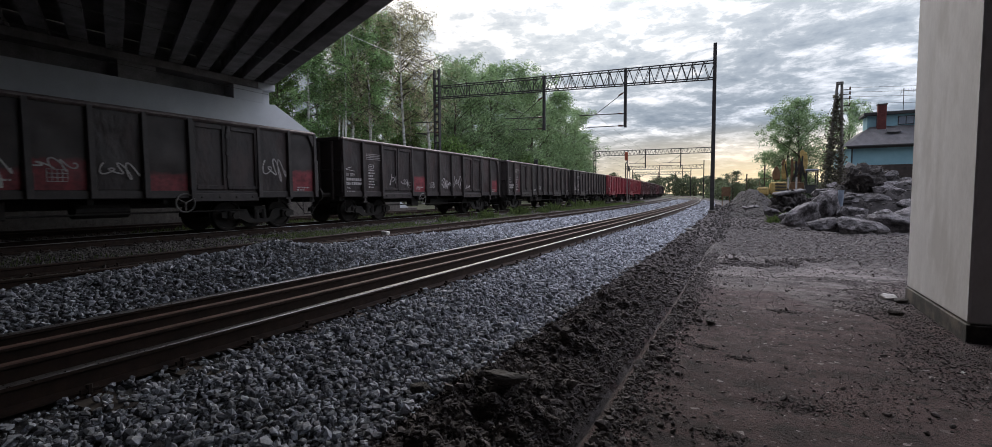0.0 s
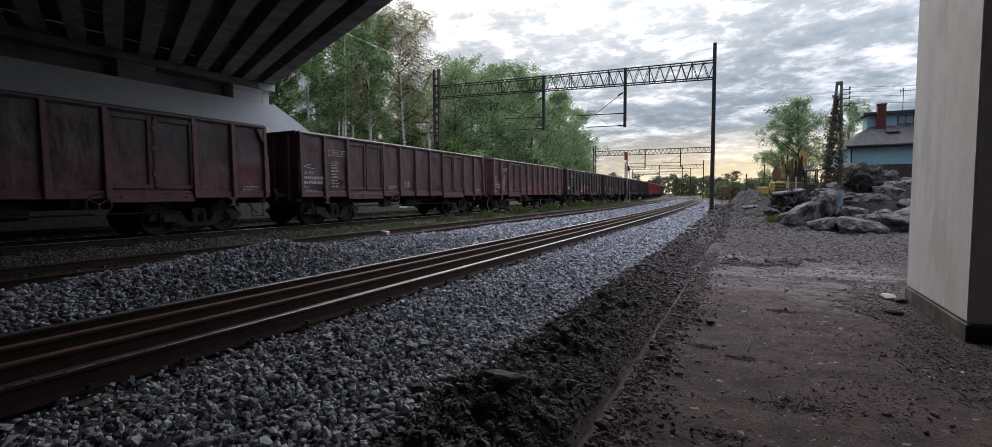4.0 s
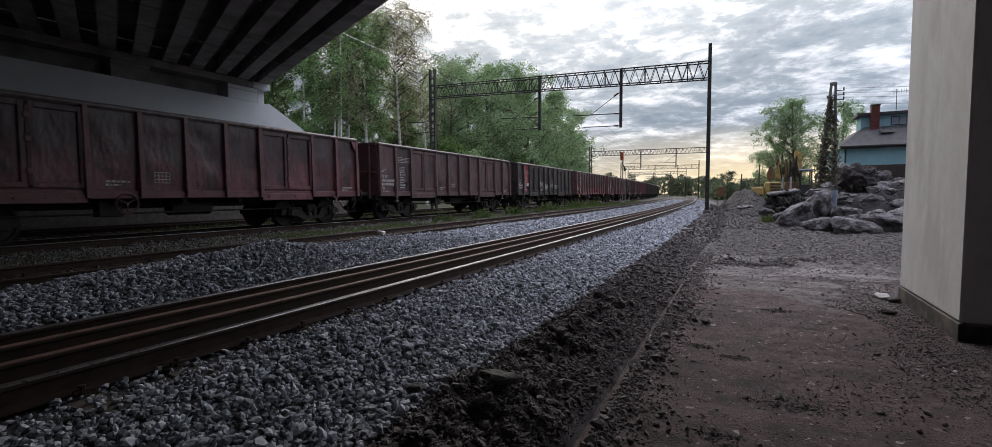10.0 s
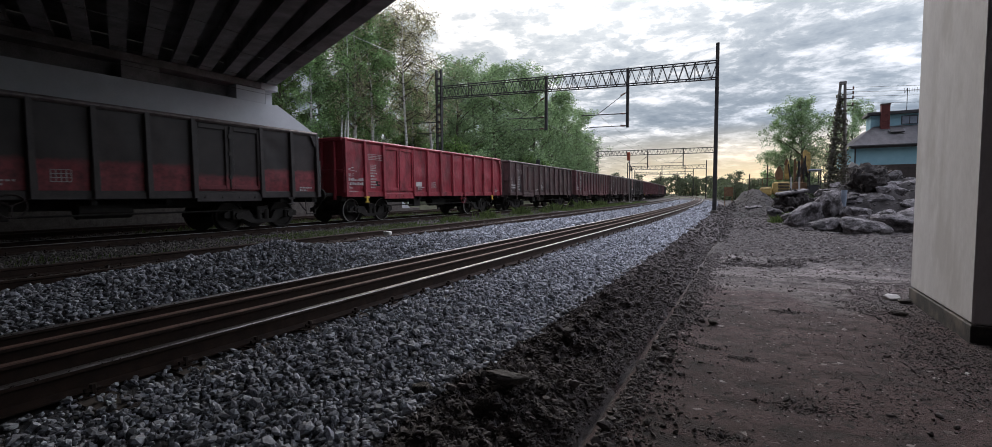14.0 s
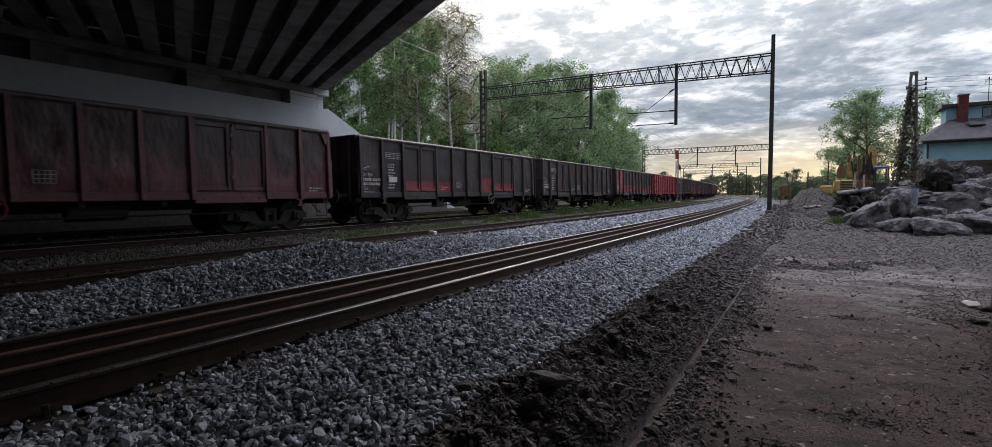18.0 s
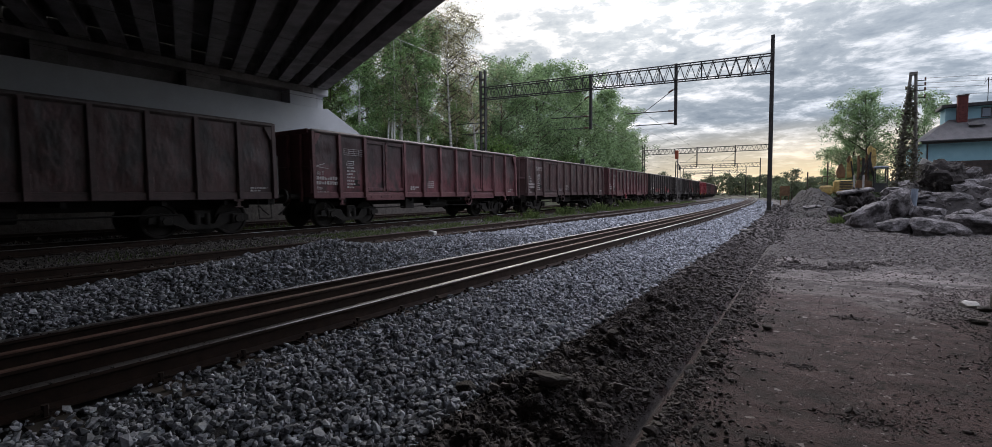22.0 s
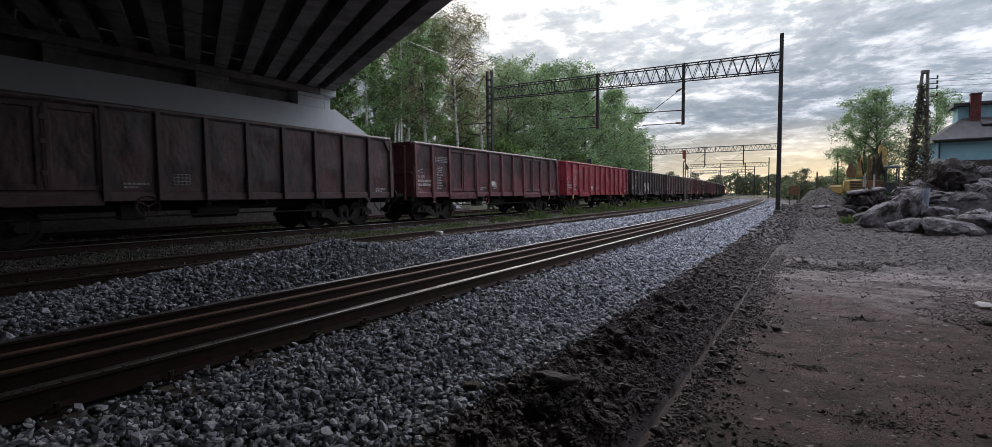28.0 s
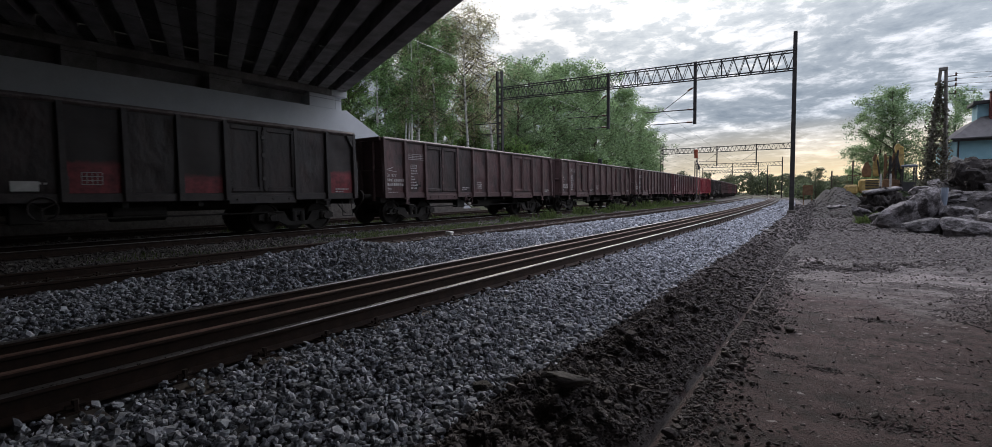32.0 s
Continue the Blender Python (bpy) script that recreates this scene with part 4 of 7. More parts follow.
    for by in (-4.5, 4.5):
        b = put("bogie", WM["bolster"], UNDER, w, pose(0, by, 0))
        for sx in (-1.0, 1.0):
            put("side_frame", WM["side_frame"], UNDER, b, pose(sx, 0, 0))
            put("spring", WM["spring"], UNDER, b, pose(sx, -0.13, 0))
            put("spring", WM["spring"], UNDER, b, pose(sx, 0.13, 0))
            put("axle_box", WM["axle_box"], UNDER, b, pose(sx, -0.9, 0, 0, 0, 0 if sx > 0 else 180))
            put("axle_box", WM["axle_box"], UNDER, b, pose(sx, 0.9, 0, 0, 0, 0 if sx > 0 else 180))
        for ay in (-0.9, 0.9):
            ws = put("wheelset", WM["chalked_wheels" if chalked else "wheelset"], WHEEL_STEEL, b)
            ws.matrix_parent_inverse = pose(0, ay, WHEEL_R)
            WHEELSETS.append(ws)
    j = k % 4
    white = lambda key, yy, zz: tagged(put("lettering", MARKS[key], FADED_WHITE, w, pose(x + 0.034, yy, zz)), "faded white stencilled lettering", kind="stuff")
    if marks:
        a = -HALF_L + 0.2
        white("swoosh", a, 1.98), white("riv", a, 1.74), white(("num", j), a, 1.58), white("eas", a, 1.27), white(("low", (j + 2) % 4), a, 1.16)
        b = starts[1] + 0.2
        white("table", b, 2.42), white("icon", b + 0.1, 2.08), white(("data", j), b + 0.12, 1.98)
        white("box", starts[4] + 0.3, 1.36), white(("low", j), starts[3] + 0.35, 1.36), white(("low", (j + 1) % 4), starts[-1] + 0.3, 1.28)
    return w


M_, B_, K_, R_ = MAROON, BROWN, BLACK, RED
T_, L_ = TONE, TONE_LOW
TRAIN_LIST = {
    0: (K_, 2, {3: T_, 9: T_}), 1: (K_, 2, {3: L_, 4: T_, 6: L_, 9: T_}), 2: (M_, 1, {}), 3: (B_, 2, {}), 4: (M_, 2, {}), 5: (M_, 1, {4: L_, 5: L_, 6: T_, 7: L_}), 6: (K_, 2, {1: R_}),
    7: (B_, 2, {}), 8: (M_, 2, {}), 9: (B_, 1, {}), 10: (R_, 1, {}), 11: (T_, 2, {0: R_, 1: R_, 7: L_}), 12: (K_, 2, {}), 13: (K_, 2, {2: L_, 3: L_, 6: T_, 7: L_}),
    14: (M_, 2, {}), 15: (B_, 1, {}), 16: (M_, 2, {}), 17: (B_, 1, {}), 18: (K_, 2, {0: B_}), 19: (R_, 1, {}), 20: (M_, 2, {}), 21: (B_, 1, {}),
    22: (B_, 2, {}), 23: (B_, 2, {2: K_, 3: K_}), 24: (K_, 2, {4: T_, 6: L_, 9: T_}), 25: (K_, 2, {}), 26: (B_, 1, {}),
    -1: (K_, 2, {1: M_}), -2: (K_, 1, {}), -3: (R_, 1, {}), -4: (R_, 1, {}), -5: (M_, 2, {}), -6: (B_, 1, {}), -7: (M_, 1, {}), -8: (B_, 2, {}), -9: (K_, 1, {}), -10: (B_, 1, {}), -11: (M_, 1, {})}
SPEED, SPACING, START = 10.01, 13.98, 12.95
KINDS = {M_: "maroon", B_: "rusty brown", K_: "soot-black", R_: "bright red", T_: "black-over-red"}
WAGONS = {}
for k, (paint, doors, panels) in sorted(TRAIN_LIST.items()):
    text = "%s open-topped steel coal wagon with %s" % (KINDS[paint], "one side door" if doors == 1 else "two side doors")
    if {R_, T_, L_} & set(panels.values()) and paint is K_:
        text = "soot-black open-topped steel coal wagon with worn red patches"
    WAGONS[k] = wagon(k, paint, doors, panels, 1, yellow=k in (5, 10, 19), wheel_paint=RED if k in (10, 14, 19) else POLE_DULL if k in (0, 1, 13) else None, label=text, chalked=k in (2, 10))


def spray(k, y, z, seed, length, height, fat=0.016, loops=5):
    put("graffiti", mesh_of(scrawl(seed, length, height, fat, loops), "graffiti"), FADED_WHITE, WAGONS[k], pose(HALF_W + 0.045, y, z), "white sprayed scrawl")


for k, y, z, seed, length, height, loops in ((6, -2.1, 1.45, 1, 0.85, 0.65, 5), (6, 0.15, 1.4, 3, 0.8, 0.6, 5), (0, -3.7, 1.35, 4, 0.5, 0.6, 3), (0, -2.9, 1.3, 5, 0.6, 0.5, 3), (0, 0.1, 1.25, 6, 0.9, 0.65, 6), (0, 1.3, 1.25, 7, 0.8, 0.8, 4), (0, 2.5, 1.25, 8, 0.5, 0.35, 3),
                                           (1, -2.1, 1.35, 9, 0.7, 0.6, 4), (1, -1.1, 1.55, 10, 0.8, 0.35, 4), (1, 0.2, 1.4, 11, 0.7, 0.5, 4), (1, 4.4, 1.4, 12, 0.7, 0.9, 4), (9, -1.2, 1.35, 13, 0.8, 0.6, 4), (4, -4.9, 1.5, 15, 0.6, 0.9, 4)):
    spray(k, y, z, seed, length, height, 0.016, loops)
for k, y, z, text in ((6, -1.0, 1.5, "Kiss"), (6, 1.2, 1.45, "2023")):
    put("graffiti", written(text, 0.44, 0.25), WHITE_PAINT, WAGONS[k], pose(HALF_W + 0.045, y, z), "white sprayed word")
def block_letter(bars):
    """A fat sprayed letter out of slanting bars, each given by its foot, its head and its width."""
    bm = bmesh.new()
    for i, (y0, z0, y1, z1, w) in enumerate(bars):
        d = Vector((0, y1 - y0, z1 - z0)).normalized()
        n = Vector((0, -d.z, d.y)) * w / 2
        p, q = Vector((0.001 * i, y0, z0)), Vector((0.001 * i, y1, z1))
        ring = [p - n, p - 0.3 * n - d * w * 0.2, p + n, q + n, q + 0.3 * n + d * w * 0.2, q - n]
        bm.faces.new([bm.verts.new(v) for v in ring])
    return bm


LETTERS = ([(0.06, 0.0, 0.10, 0.78, 0.27), (0.62, 0.0, 0.50, 0.78, 0.29), (0.12, 0.74, 0.33, 0.42, 0.24), (0.48, 0.74, 0.33, 0.42, 0.24)],
           [(0.08, 0.02, 0.12, 0.78, 0.29), (0.60, 0.0, 0.48, 0.76, 0.29), (0.10, 0.40, 0.52, 0.38, 0.26)])
for y, bars in zip((-2.15, -1.0), LETTERS):
    put("graffiti", mesh_of(block_letter(bars), "graffiti"), FADED_WHITE, WAGONS[18], pose(HALF_W + 0.06, y, 1.28), "faded white sprayed block letter")
for k, y, z in ((10, -2.05, 1.42), (19, -2.05, 1.42), (13, -4.95, 1.55), (6, -4.7, 1.6), (1, -1.9, 1.22), (24, -1.9, 1.22), (20, -1.0, 1.5)):
    put("paper_label", MARKS["label"], WHITE_PAINT, WAGONS[k], pose(HALF_W + 0.04, y, z), "white label board")


# ---- the bridge overhead: skewed precast beams on a white abutment beyond the tracks ----
ABUT_X, SOFFIT, SKEW_RATIO = -21.9, 7.12, 0.445


def skewed(bm, prof, x0, x1):
    """A y-z outline swept along the skewed span, from x0 to x1; the outline's y holds at the abutment."""
    a = [bm.verts.new((x0, y - SKEW_RATIO * (x0 - ABUT_X), z)) for y, z in prof]
    b = [bm.verts.new((x1, y - SKEW_RATIO * (x1 - ABUT_X), z)) for y, z in prof]
    n = len(a)
    for i in range(n):
        bm.faces.new((a[i], a[(i + 1) % n], b[(i + 1) % n], b[i]))
    bm.faces.new(a[::-1]), bm.faces.new(b)
    return bm


def build_bridge():
    bridge = thing("road_bridge", pose(0, 0, 0), "concrete road bridge with precast beams over the tracks", "bridge", kind="structure")
    x0, x1 = -22.6, 9.0
    # beams run on far behind the eye; this unseen depth is added as shade
    for i in range(57):
        c = 16.62 - i * 1.115
        w = 0.30 if i == 0 else 0.28
        prof = [(c - w, SOFFIT), (c + w, SOFFIT), (c + w, SOFFIT + 0.22), (c + 0.1, SOFFIT + 0.4), (c + 0.1, SOFFIT + 0.75), (c - 0.1, SOFFIT + 0.75), (c - 0.1, SOFFIT + 0.4), (c - w, SOFFIT + 0.22)]
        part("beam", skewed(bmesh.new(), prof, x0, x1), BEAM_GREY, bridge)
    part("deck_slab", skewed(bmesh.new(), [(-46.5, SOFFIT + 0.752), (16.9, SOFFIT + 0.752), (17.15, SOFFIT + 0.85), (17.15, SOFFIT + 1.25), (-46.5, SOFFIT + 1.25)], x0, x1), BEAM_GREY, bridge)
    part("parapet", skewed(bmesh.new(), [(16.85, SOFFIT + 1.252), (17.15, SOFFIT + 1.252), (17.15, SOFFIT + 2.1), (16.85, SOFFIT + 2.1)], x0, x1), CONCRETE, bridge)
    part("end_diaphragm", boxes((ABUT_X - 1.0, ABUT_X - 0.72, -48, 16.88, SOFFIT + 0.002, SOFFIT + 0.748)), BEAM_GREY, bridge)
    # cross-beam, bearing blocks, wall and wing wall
    # one cross-beam in two colours: grey where shaded, white where its end is lit
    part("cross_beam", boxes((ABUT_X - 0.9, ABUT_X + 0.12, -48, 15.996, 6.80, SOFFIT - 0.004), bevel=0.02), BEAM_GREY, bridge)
    part("cross_beam_lit_end", boxes((ABUT_X - 0.9, ABUT_X + 0.12, 16.0, 16.95, 6.80, SOFFIT - 0.004), bevel=0.02), WALL_WHITE, bridge, "lit end of the cross-beam, coloured white")
    part("bearing_block", boxes((ABUT_X - 0.95, ABUT_X - 0.3, 16.52, 16.9, 6.17, 6.796), bevel=0.015), WALL_WHITE, bridge)
    # the lit end block is coloured white, the shaded ones grey
    for y0, y1 in ((14.75, 16.3), (10.0, 11.4), (5.2, 6.2), (0.4, 1.4), (-4.2, -3.2)):
        part("bearing_block", boxes((ABUT_X - 0.7, ABUT_X, y0, y1, 6.124, 6.796), bevel=0.015), WALL_WHITE if y1 > 16 else BEAM_GREY, bridge)
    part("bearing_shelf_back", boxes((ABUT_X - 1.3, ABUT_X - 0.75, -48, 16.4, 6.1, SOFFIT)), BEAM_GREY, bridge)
    bm = bmesh.new()
    out = [(-48.0, 0.1), (28.0, 0.1), (28.0, 0.45), (16.95, 6.16), (16.75, 6.12), (-48.0, 6.12)]
    a = [bm.verts.new((ABUT_X + 0.02, y, z)) for y, z in out]
    b = [bm.verts.new((ABUT_X - 1.4, y, z)) for y, z in out]
    for i in range(len(out)):
        bm.faces.new((a[i], a[(i + 1) % len(out)], b[(i + 1) % len(out)], b[i]))
    bm.faces.new(a), bm.faces.new(b[::-1])
    part("abutment_wall", bm, WALL_WHITE, bridge, "white-painted abutment and sloping wing wall")
    # dark strip added before the wall's foot, where it shows under the wagons
    part("dark_wall_strip", boxes((ABUT_X + 0.025, ABUT_X + 0.5, -48, 20.5, 0.1, 1.5), (ABUT_X + 0.025, ABUT_X + 0.45, 20.504, 26.3, 0.1, 1.15), (ABUT_X + 0.025, ABUT_X + 0.4, 26.304, 28.3, 0.1, 0.6), bevel=0.03), OLD_BALLAST, bridge, "dark strip added along the wall's foot")
    # the road's embankment behind the abutment
    bm = bmesh.new()
    out = [(-52.0, 0.2), (27.0, 0.2), (15.5, 6.0), (15.0, 8.3), (-48.0, 8.3)]
    a = [bm.verts.new((ABUT_X - 1.45, y, z)) for y, z in out]
    b = [bm.verts.new((-60.0, y + 14, z)) for y, z in out]
    for i in range(len(out)):
        bm.faces.new((a[i], a[(i + 1) % len(out)], b[(i + 1) % len(out)], b[i]))
    bm.faces.new(a), bm.faces.new(b[::-1])
    part("embankment", bm, WILD_EARTH, bridge)
    # an unseen wall and earth bank, added on the near side to block light
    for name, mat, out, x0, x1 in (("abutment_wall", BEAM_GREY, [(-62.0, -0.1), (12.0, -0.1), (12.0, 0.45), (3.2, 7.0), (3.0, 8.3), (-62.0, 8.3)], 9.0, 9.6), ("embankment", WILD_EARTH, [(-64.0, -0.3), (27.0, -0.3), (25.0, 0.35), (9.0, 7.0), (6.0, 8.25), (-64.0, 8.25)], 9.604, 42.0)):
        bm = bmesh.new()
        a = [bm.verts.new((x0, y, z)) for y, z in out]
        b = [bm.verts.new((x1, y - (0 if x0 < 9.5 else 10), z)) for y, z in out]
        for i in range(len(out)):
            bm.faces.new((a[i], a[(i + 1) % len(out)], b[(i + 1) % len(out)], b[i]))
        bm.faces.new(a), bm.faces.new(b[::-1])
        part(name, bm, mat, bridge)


def build_pillar():
    pillar = thing("bridge_pillar", pose(1.87, 6.32, 0), "square pale concrete pillar with water stains and black base", "pillar")
    part("shaft", boxes((0, 1.95, 0, 2.18, 0.205, 7.1), bevel=0.02), CONCRETE, pillar)
    part("coated_base", boxes((-0.012, 1.962, -0.012, 2.192, -0.15, 0.2), bevel=0.01), BITUMEN, pillar, "black bitumen-coated base")


build_bridge()
build_pillar()

# ---- overhead line: lattice portals, hangers, arms, wires ----
WIRE = surface("copper_wire", (0.04, 0.035, 0.03), (0.09, 0.08, 0.07), 3, 0.5, 0.7, bump=0)
BARE_WIRE = surface("bright_aluminium_wire", (0.42, 0.42, 0.42), (0.6, 0.6, 0.6), 3, 0.45, 0.8, bump=0)
INSULATOR = surface("brown_insulator", (0.07, 0.03, 0.02), (0.14, 0.06, 0.04), 5, 0.3, bump=0)


def lattice_girder(a, b, depth_a, depth_b, width, bays, tube=0.05):
    """Chords and zigzags of a box girder between two top points."""
    a, b = Vector(a), Vector(b)
    side = (b - a).cross(Vector((0, 0, 1))).normalized() * width / 2
    chords, braces = [], bmesh.new()
    low = lambda f: (depth_a + (depth_b - depth_a) * f) * Vector((0, 0, -1))
    for s in (-1, 1):
        chords.append(rod(bmesh.new(), a + s * side, b + s * side, tube, 6))
        chords.append(rod(bmesh.new(), a + s * side + low(0), b + s * side + low(1), tube, 6))
    for i in range(bays):
        f, g, h = i / bays, (i + 0.5) / bays, (i + 1) / bays
        p, q, r = a.lerp(b, f), a.lerp(b, g), a.lerp(b, h)
        for s in (-1, 1):
            rod(braces, p + s * side, q + s * side + low(g), tube * 0.55, 5)
            rod(braces, q + s * side + low(g), r + s * side, tube * 0.55, 5)
            if i % 4 == 0:
                rod(braces, p + s * side, p + s * side + low(f), tube * 0.7, 5)
        rod(braces, p - side, q + side, tube * 0.45, 4)
        rod(braces, p - side + low(f), q + side + low(g), tube * 0.45, 4)
    return chords, braces


def lattice_mast(h, w, tube=0.045):
    posts, rungs = bmesh.new(), bmesh.new()
    for x in (-w / 2, w / 2):
        box(posts, x - tube, x + tube, -0.12, 0.12, 0, h)
    n = int(h / 0.55)
    for i in range(n):
        z = 0.3 + i * (h - 0.5) / n
        box(rungs, -w / 2 + tube, w / 2 - tube, -0.1, 0.1, z, z + 0.09)
    return posts, rungs


def solid_mast(h, w0, w1):
    bm = bmesh.new()
    lo = [bm.verts.new((x * w0, y * w0, 0)) for x, y in ((-0.5, -0.5), (0.5, -0.5), (0.5, 0.5), (-0.5, 0.5))]
    hi = [bm.verts.new((x * w1, y * w1, h)) for x, y in ((-0.5, -0.5), (0.5, -0.5), (0.5, 0.5), (-0.5, 0.5))]
    for i in range(4):
        bm.faces.new((lo[i], lo[(i + 1) % 4], hi[(i + 1) % 4], hi[i]))
    bm.faces.new(hi), bm.faces.new(lo[::-1])
    return bm


def arm(root, x, y, z, reach):
    """A hinged bracket: two tubes, a slanting stay and insulators, reaching left."""
    bm = rod(bmesh.new(), (x, y, z + 0.8), (x - reach, y, z + 0.9), 0.035, 6)
    part("bracket_tube", bm, STEEL_DARK, root)
    part("registration_arm", rod(bmesh.new(), (x, y, z), (x - reach * 0.8, y, z + 0.05), 0.028, 6), STEEL_DARK, root)
    part("stay", rod(bmesh.new(), (x, y, z + 2.2), (x - reach * 0.62, y, z + 0.9), 0.022, 6), STEEL_DARK, root)
    for zz, dz in ((z + 0.8, 0.03), (z, 0.02), (z + 2.15, -0.15)):
        part("insulator", rod(bmesh.new(), (x - 0.08, y, zz), (x - 0.38, y, zz + dz), 0.06, 8), INSULATOR, root)


def portal(right, left, top, z_right, z_left, depths, hangers, bays, tall, mast_w=0.23, lattice_left=True, tube=0.04):
    root = thing("overhead_line_portal", pose(0, 0, 0), "dark steel lattice portal spanning the railway tracks", "overhead line portal", "portals along the line")
    r, l = Vector((*right, top)), Vector((*left, top))
    part("mast", solid_mast(tall[0] - z_right, mast_w * 1.05, mast_w * 0.85), STEEL_DARK, root, "", pose(right[0], right[1], z_right))
    part("foundation", boxes((-0.22, 0.22, -0.22, 0.22, -0.5, 0.08), bevel=0.04), OLD_BALLAST, root, "soil-stained concrete foot", pose(right[0], right[1], z_right))
    if lattice_left:
        posts, rungs = lattice_mast(tall[1] - z_left, 0.42)
        part("mast", posts, STEEL_DARK, root, "lattice mast", pose(left[0], left[1], z_left))
        tagged(part("rungs", rungs, STEEL_DARK, root, "", pose(left[0], left[1], z_left)), kind="stuff")
    else:
        part("mast", solid_mast(tall[1] - z_left, mast_w, mast_w * 0.85), STEEL_DARK, root, "", pose(left[0], left[1], z_left))
    chords, braces = lattice_girder(l, r, depths[0], depths[1], 0.6, bays, tube)
    for chord in chords:
        part("chord", chord, STEEL_DARK, root)
    tagged(part("bracing", braces, STEEL_DARK, root), kind="stuff")
    for f, bottom, reach in hangers:
        p = l.lerp(r, f)
        part("hanger", boxes((p.x - 0.085, p.x + 0.085, p.y - 0.085, p.y + 0.085, bottom, top + 0.12)), STEEL_DARK, root)
        arm(root, p.x - 0.08, p.y, bottom + 0.12, reach)
    return root


first = portal((-2.4, 33.5), (-21.6, 31.05), 9.66, 0.34, 0.3, (0.82, 1.03), [(0.435, 6.0, 3.0), (0.722, 5.9, 3.1)], 30, (10.78, 11.0))
arm(first, -21.4, 31.05, 6.25, 2.7)
portal((-6.95, 97.0), (-28.3, 95.0), 9.85, 0.4, 0.4, (0.9, 0.95), [(0.45, 6.3, 3.0), (0.745, 6.3, 3.2)], 30, (10.9, 10.9), 0.3)
portal((-12.7, 146.0), (-33.5, 143.0), 9.4, 0.3, 0.3, (1.0, 1.0), [(0.45, 6.2, 3.2), (0.74, 6.2, 3.4)], 22, (10.6, 10.4), 0.26, False, 0.045)
portal((-21.4, 195.0), (-42.0, 191.0), 9.7, 0.3, 0.3, (1.0, 1.0), [(0.45, 6.2, 3.2), (0.74, 6.2, 3.4)], 20, (10.8, 10.8), 0.28, False, 0.05)


def limb(bm, pts, r0, r1, n=5):
    rings = []
    for i, p in enumerate(pts):
        r = r0 + (r1 - r0) * i / (len(pts) - 1)
        d = (pts[min(i + 1, len(pts) - 1)] - pts[max(i - 1, 0)]).normalized()
        u = d.orthogonal().normalized()
        v = d.cross(u)
        rings.append([bm.verts.new(p + r * (math.cos(a) * u + math.sin(a) * v)) for a in np.linspace(0, 2 * math.pi, n, endpoint=False)])
    for a, b in zip(rings, rings[1:]):
        for i in range(n):
            bm.faces.new((a[i], a[(i + 1) % n], b[(i + 1) % n], b[i]))


def build_wires():
    rows = []
    for p, a in ((MID, 0.0), (TRAIN, 0.15), (FAR, 0.1)):
        at = lambda y, z: Vector((-p - float(bend(y)) + a, y, z))
        supports = [33.0, 96.0, 145.0, 193.0]
        for y0, y1 in zip(supports, supports[1:]):
            rows.append([at(y0, 6.1), at((y0 + y1) / 2, 6.05), at(y1, 6.1)])
            rows.append([at(y0 + (y1 - y0) * f, 7.4 - 3.6 * f * (1 - f)) for f in np.linspace(0, 1, 7)])
        if p > MID:
            rows.append([at(33.0, 6.1), at(0.0, 6.05), at(-30.0, 6.1)])
            rows.append([at(33.0, 7.4), at(24.0, 6.75), at(-30.0, 6.5)])
    for ends in rows:
        bm = bmesh.new()
        limb(bm, ends, 0.008, 0.008, 4)
        tagged(part("contact_wire", bm, WIRE), "dark overhead wire strung between the portals", "overhead wire", "overhead wires")
    bm = rod(rod(bmesh.new(), (-21.9, 31.05, 10.9), (-21.9, -40, 13.2), 0.02, 4), (-21.9, 31.05, 10.9), (-28.3, 95.0, 10.7), 0.016, 4)
    tagged(part("feeder_wire", bm, BARE_WIRE), "bright bare feeder wire over the mast tops", "overhead wire", "overhead wires")


build_wires()


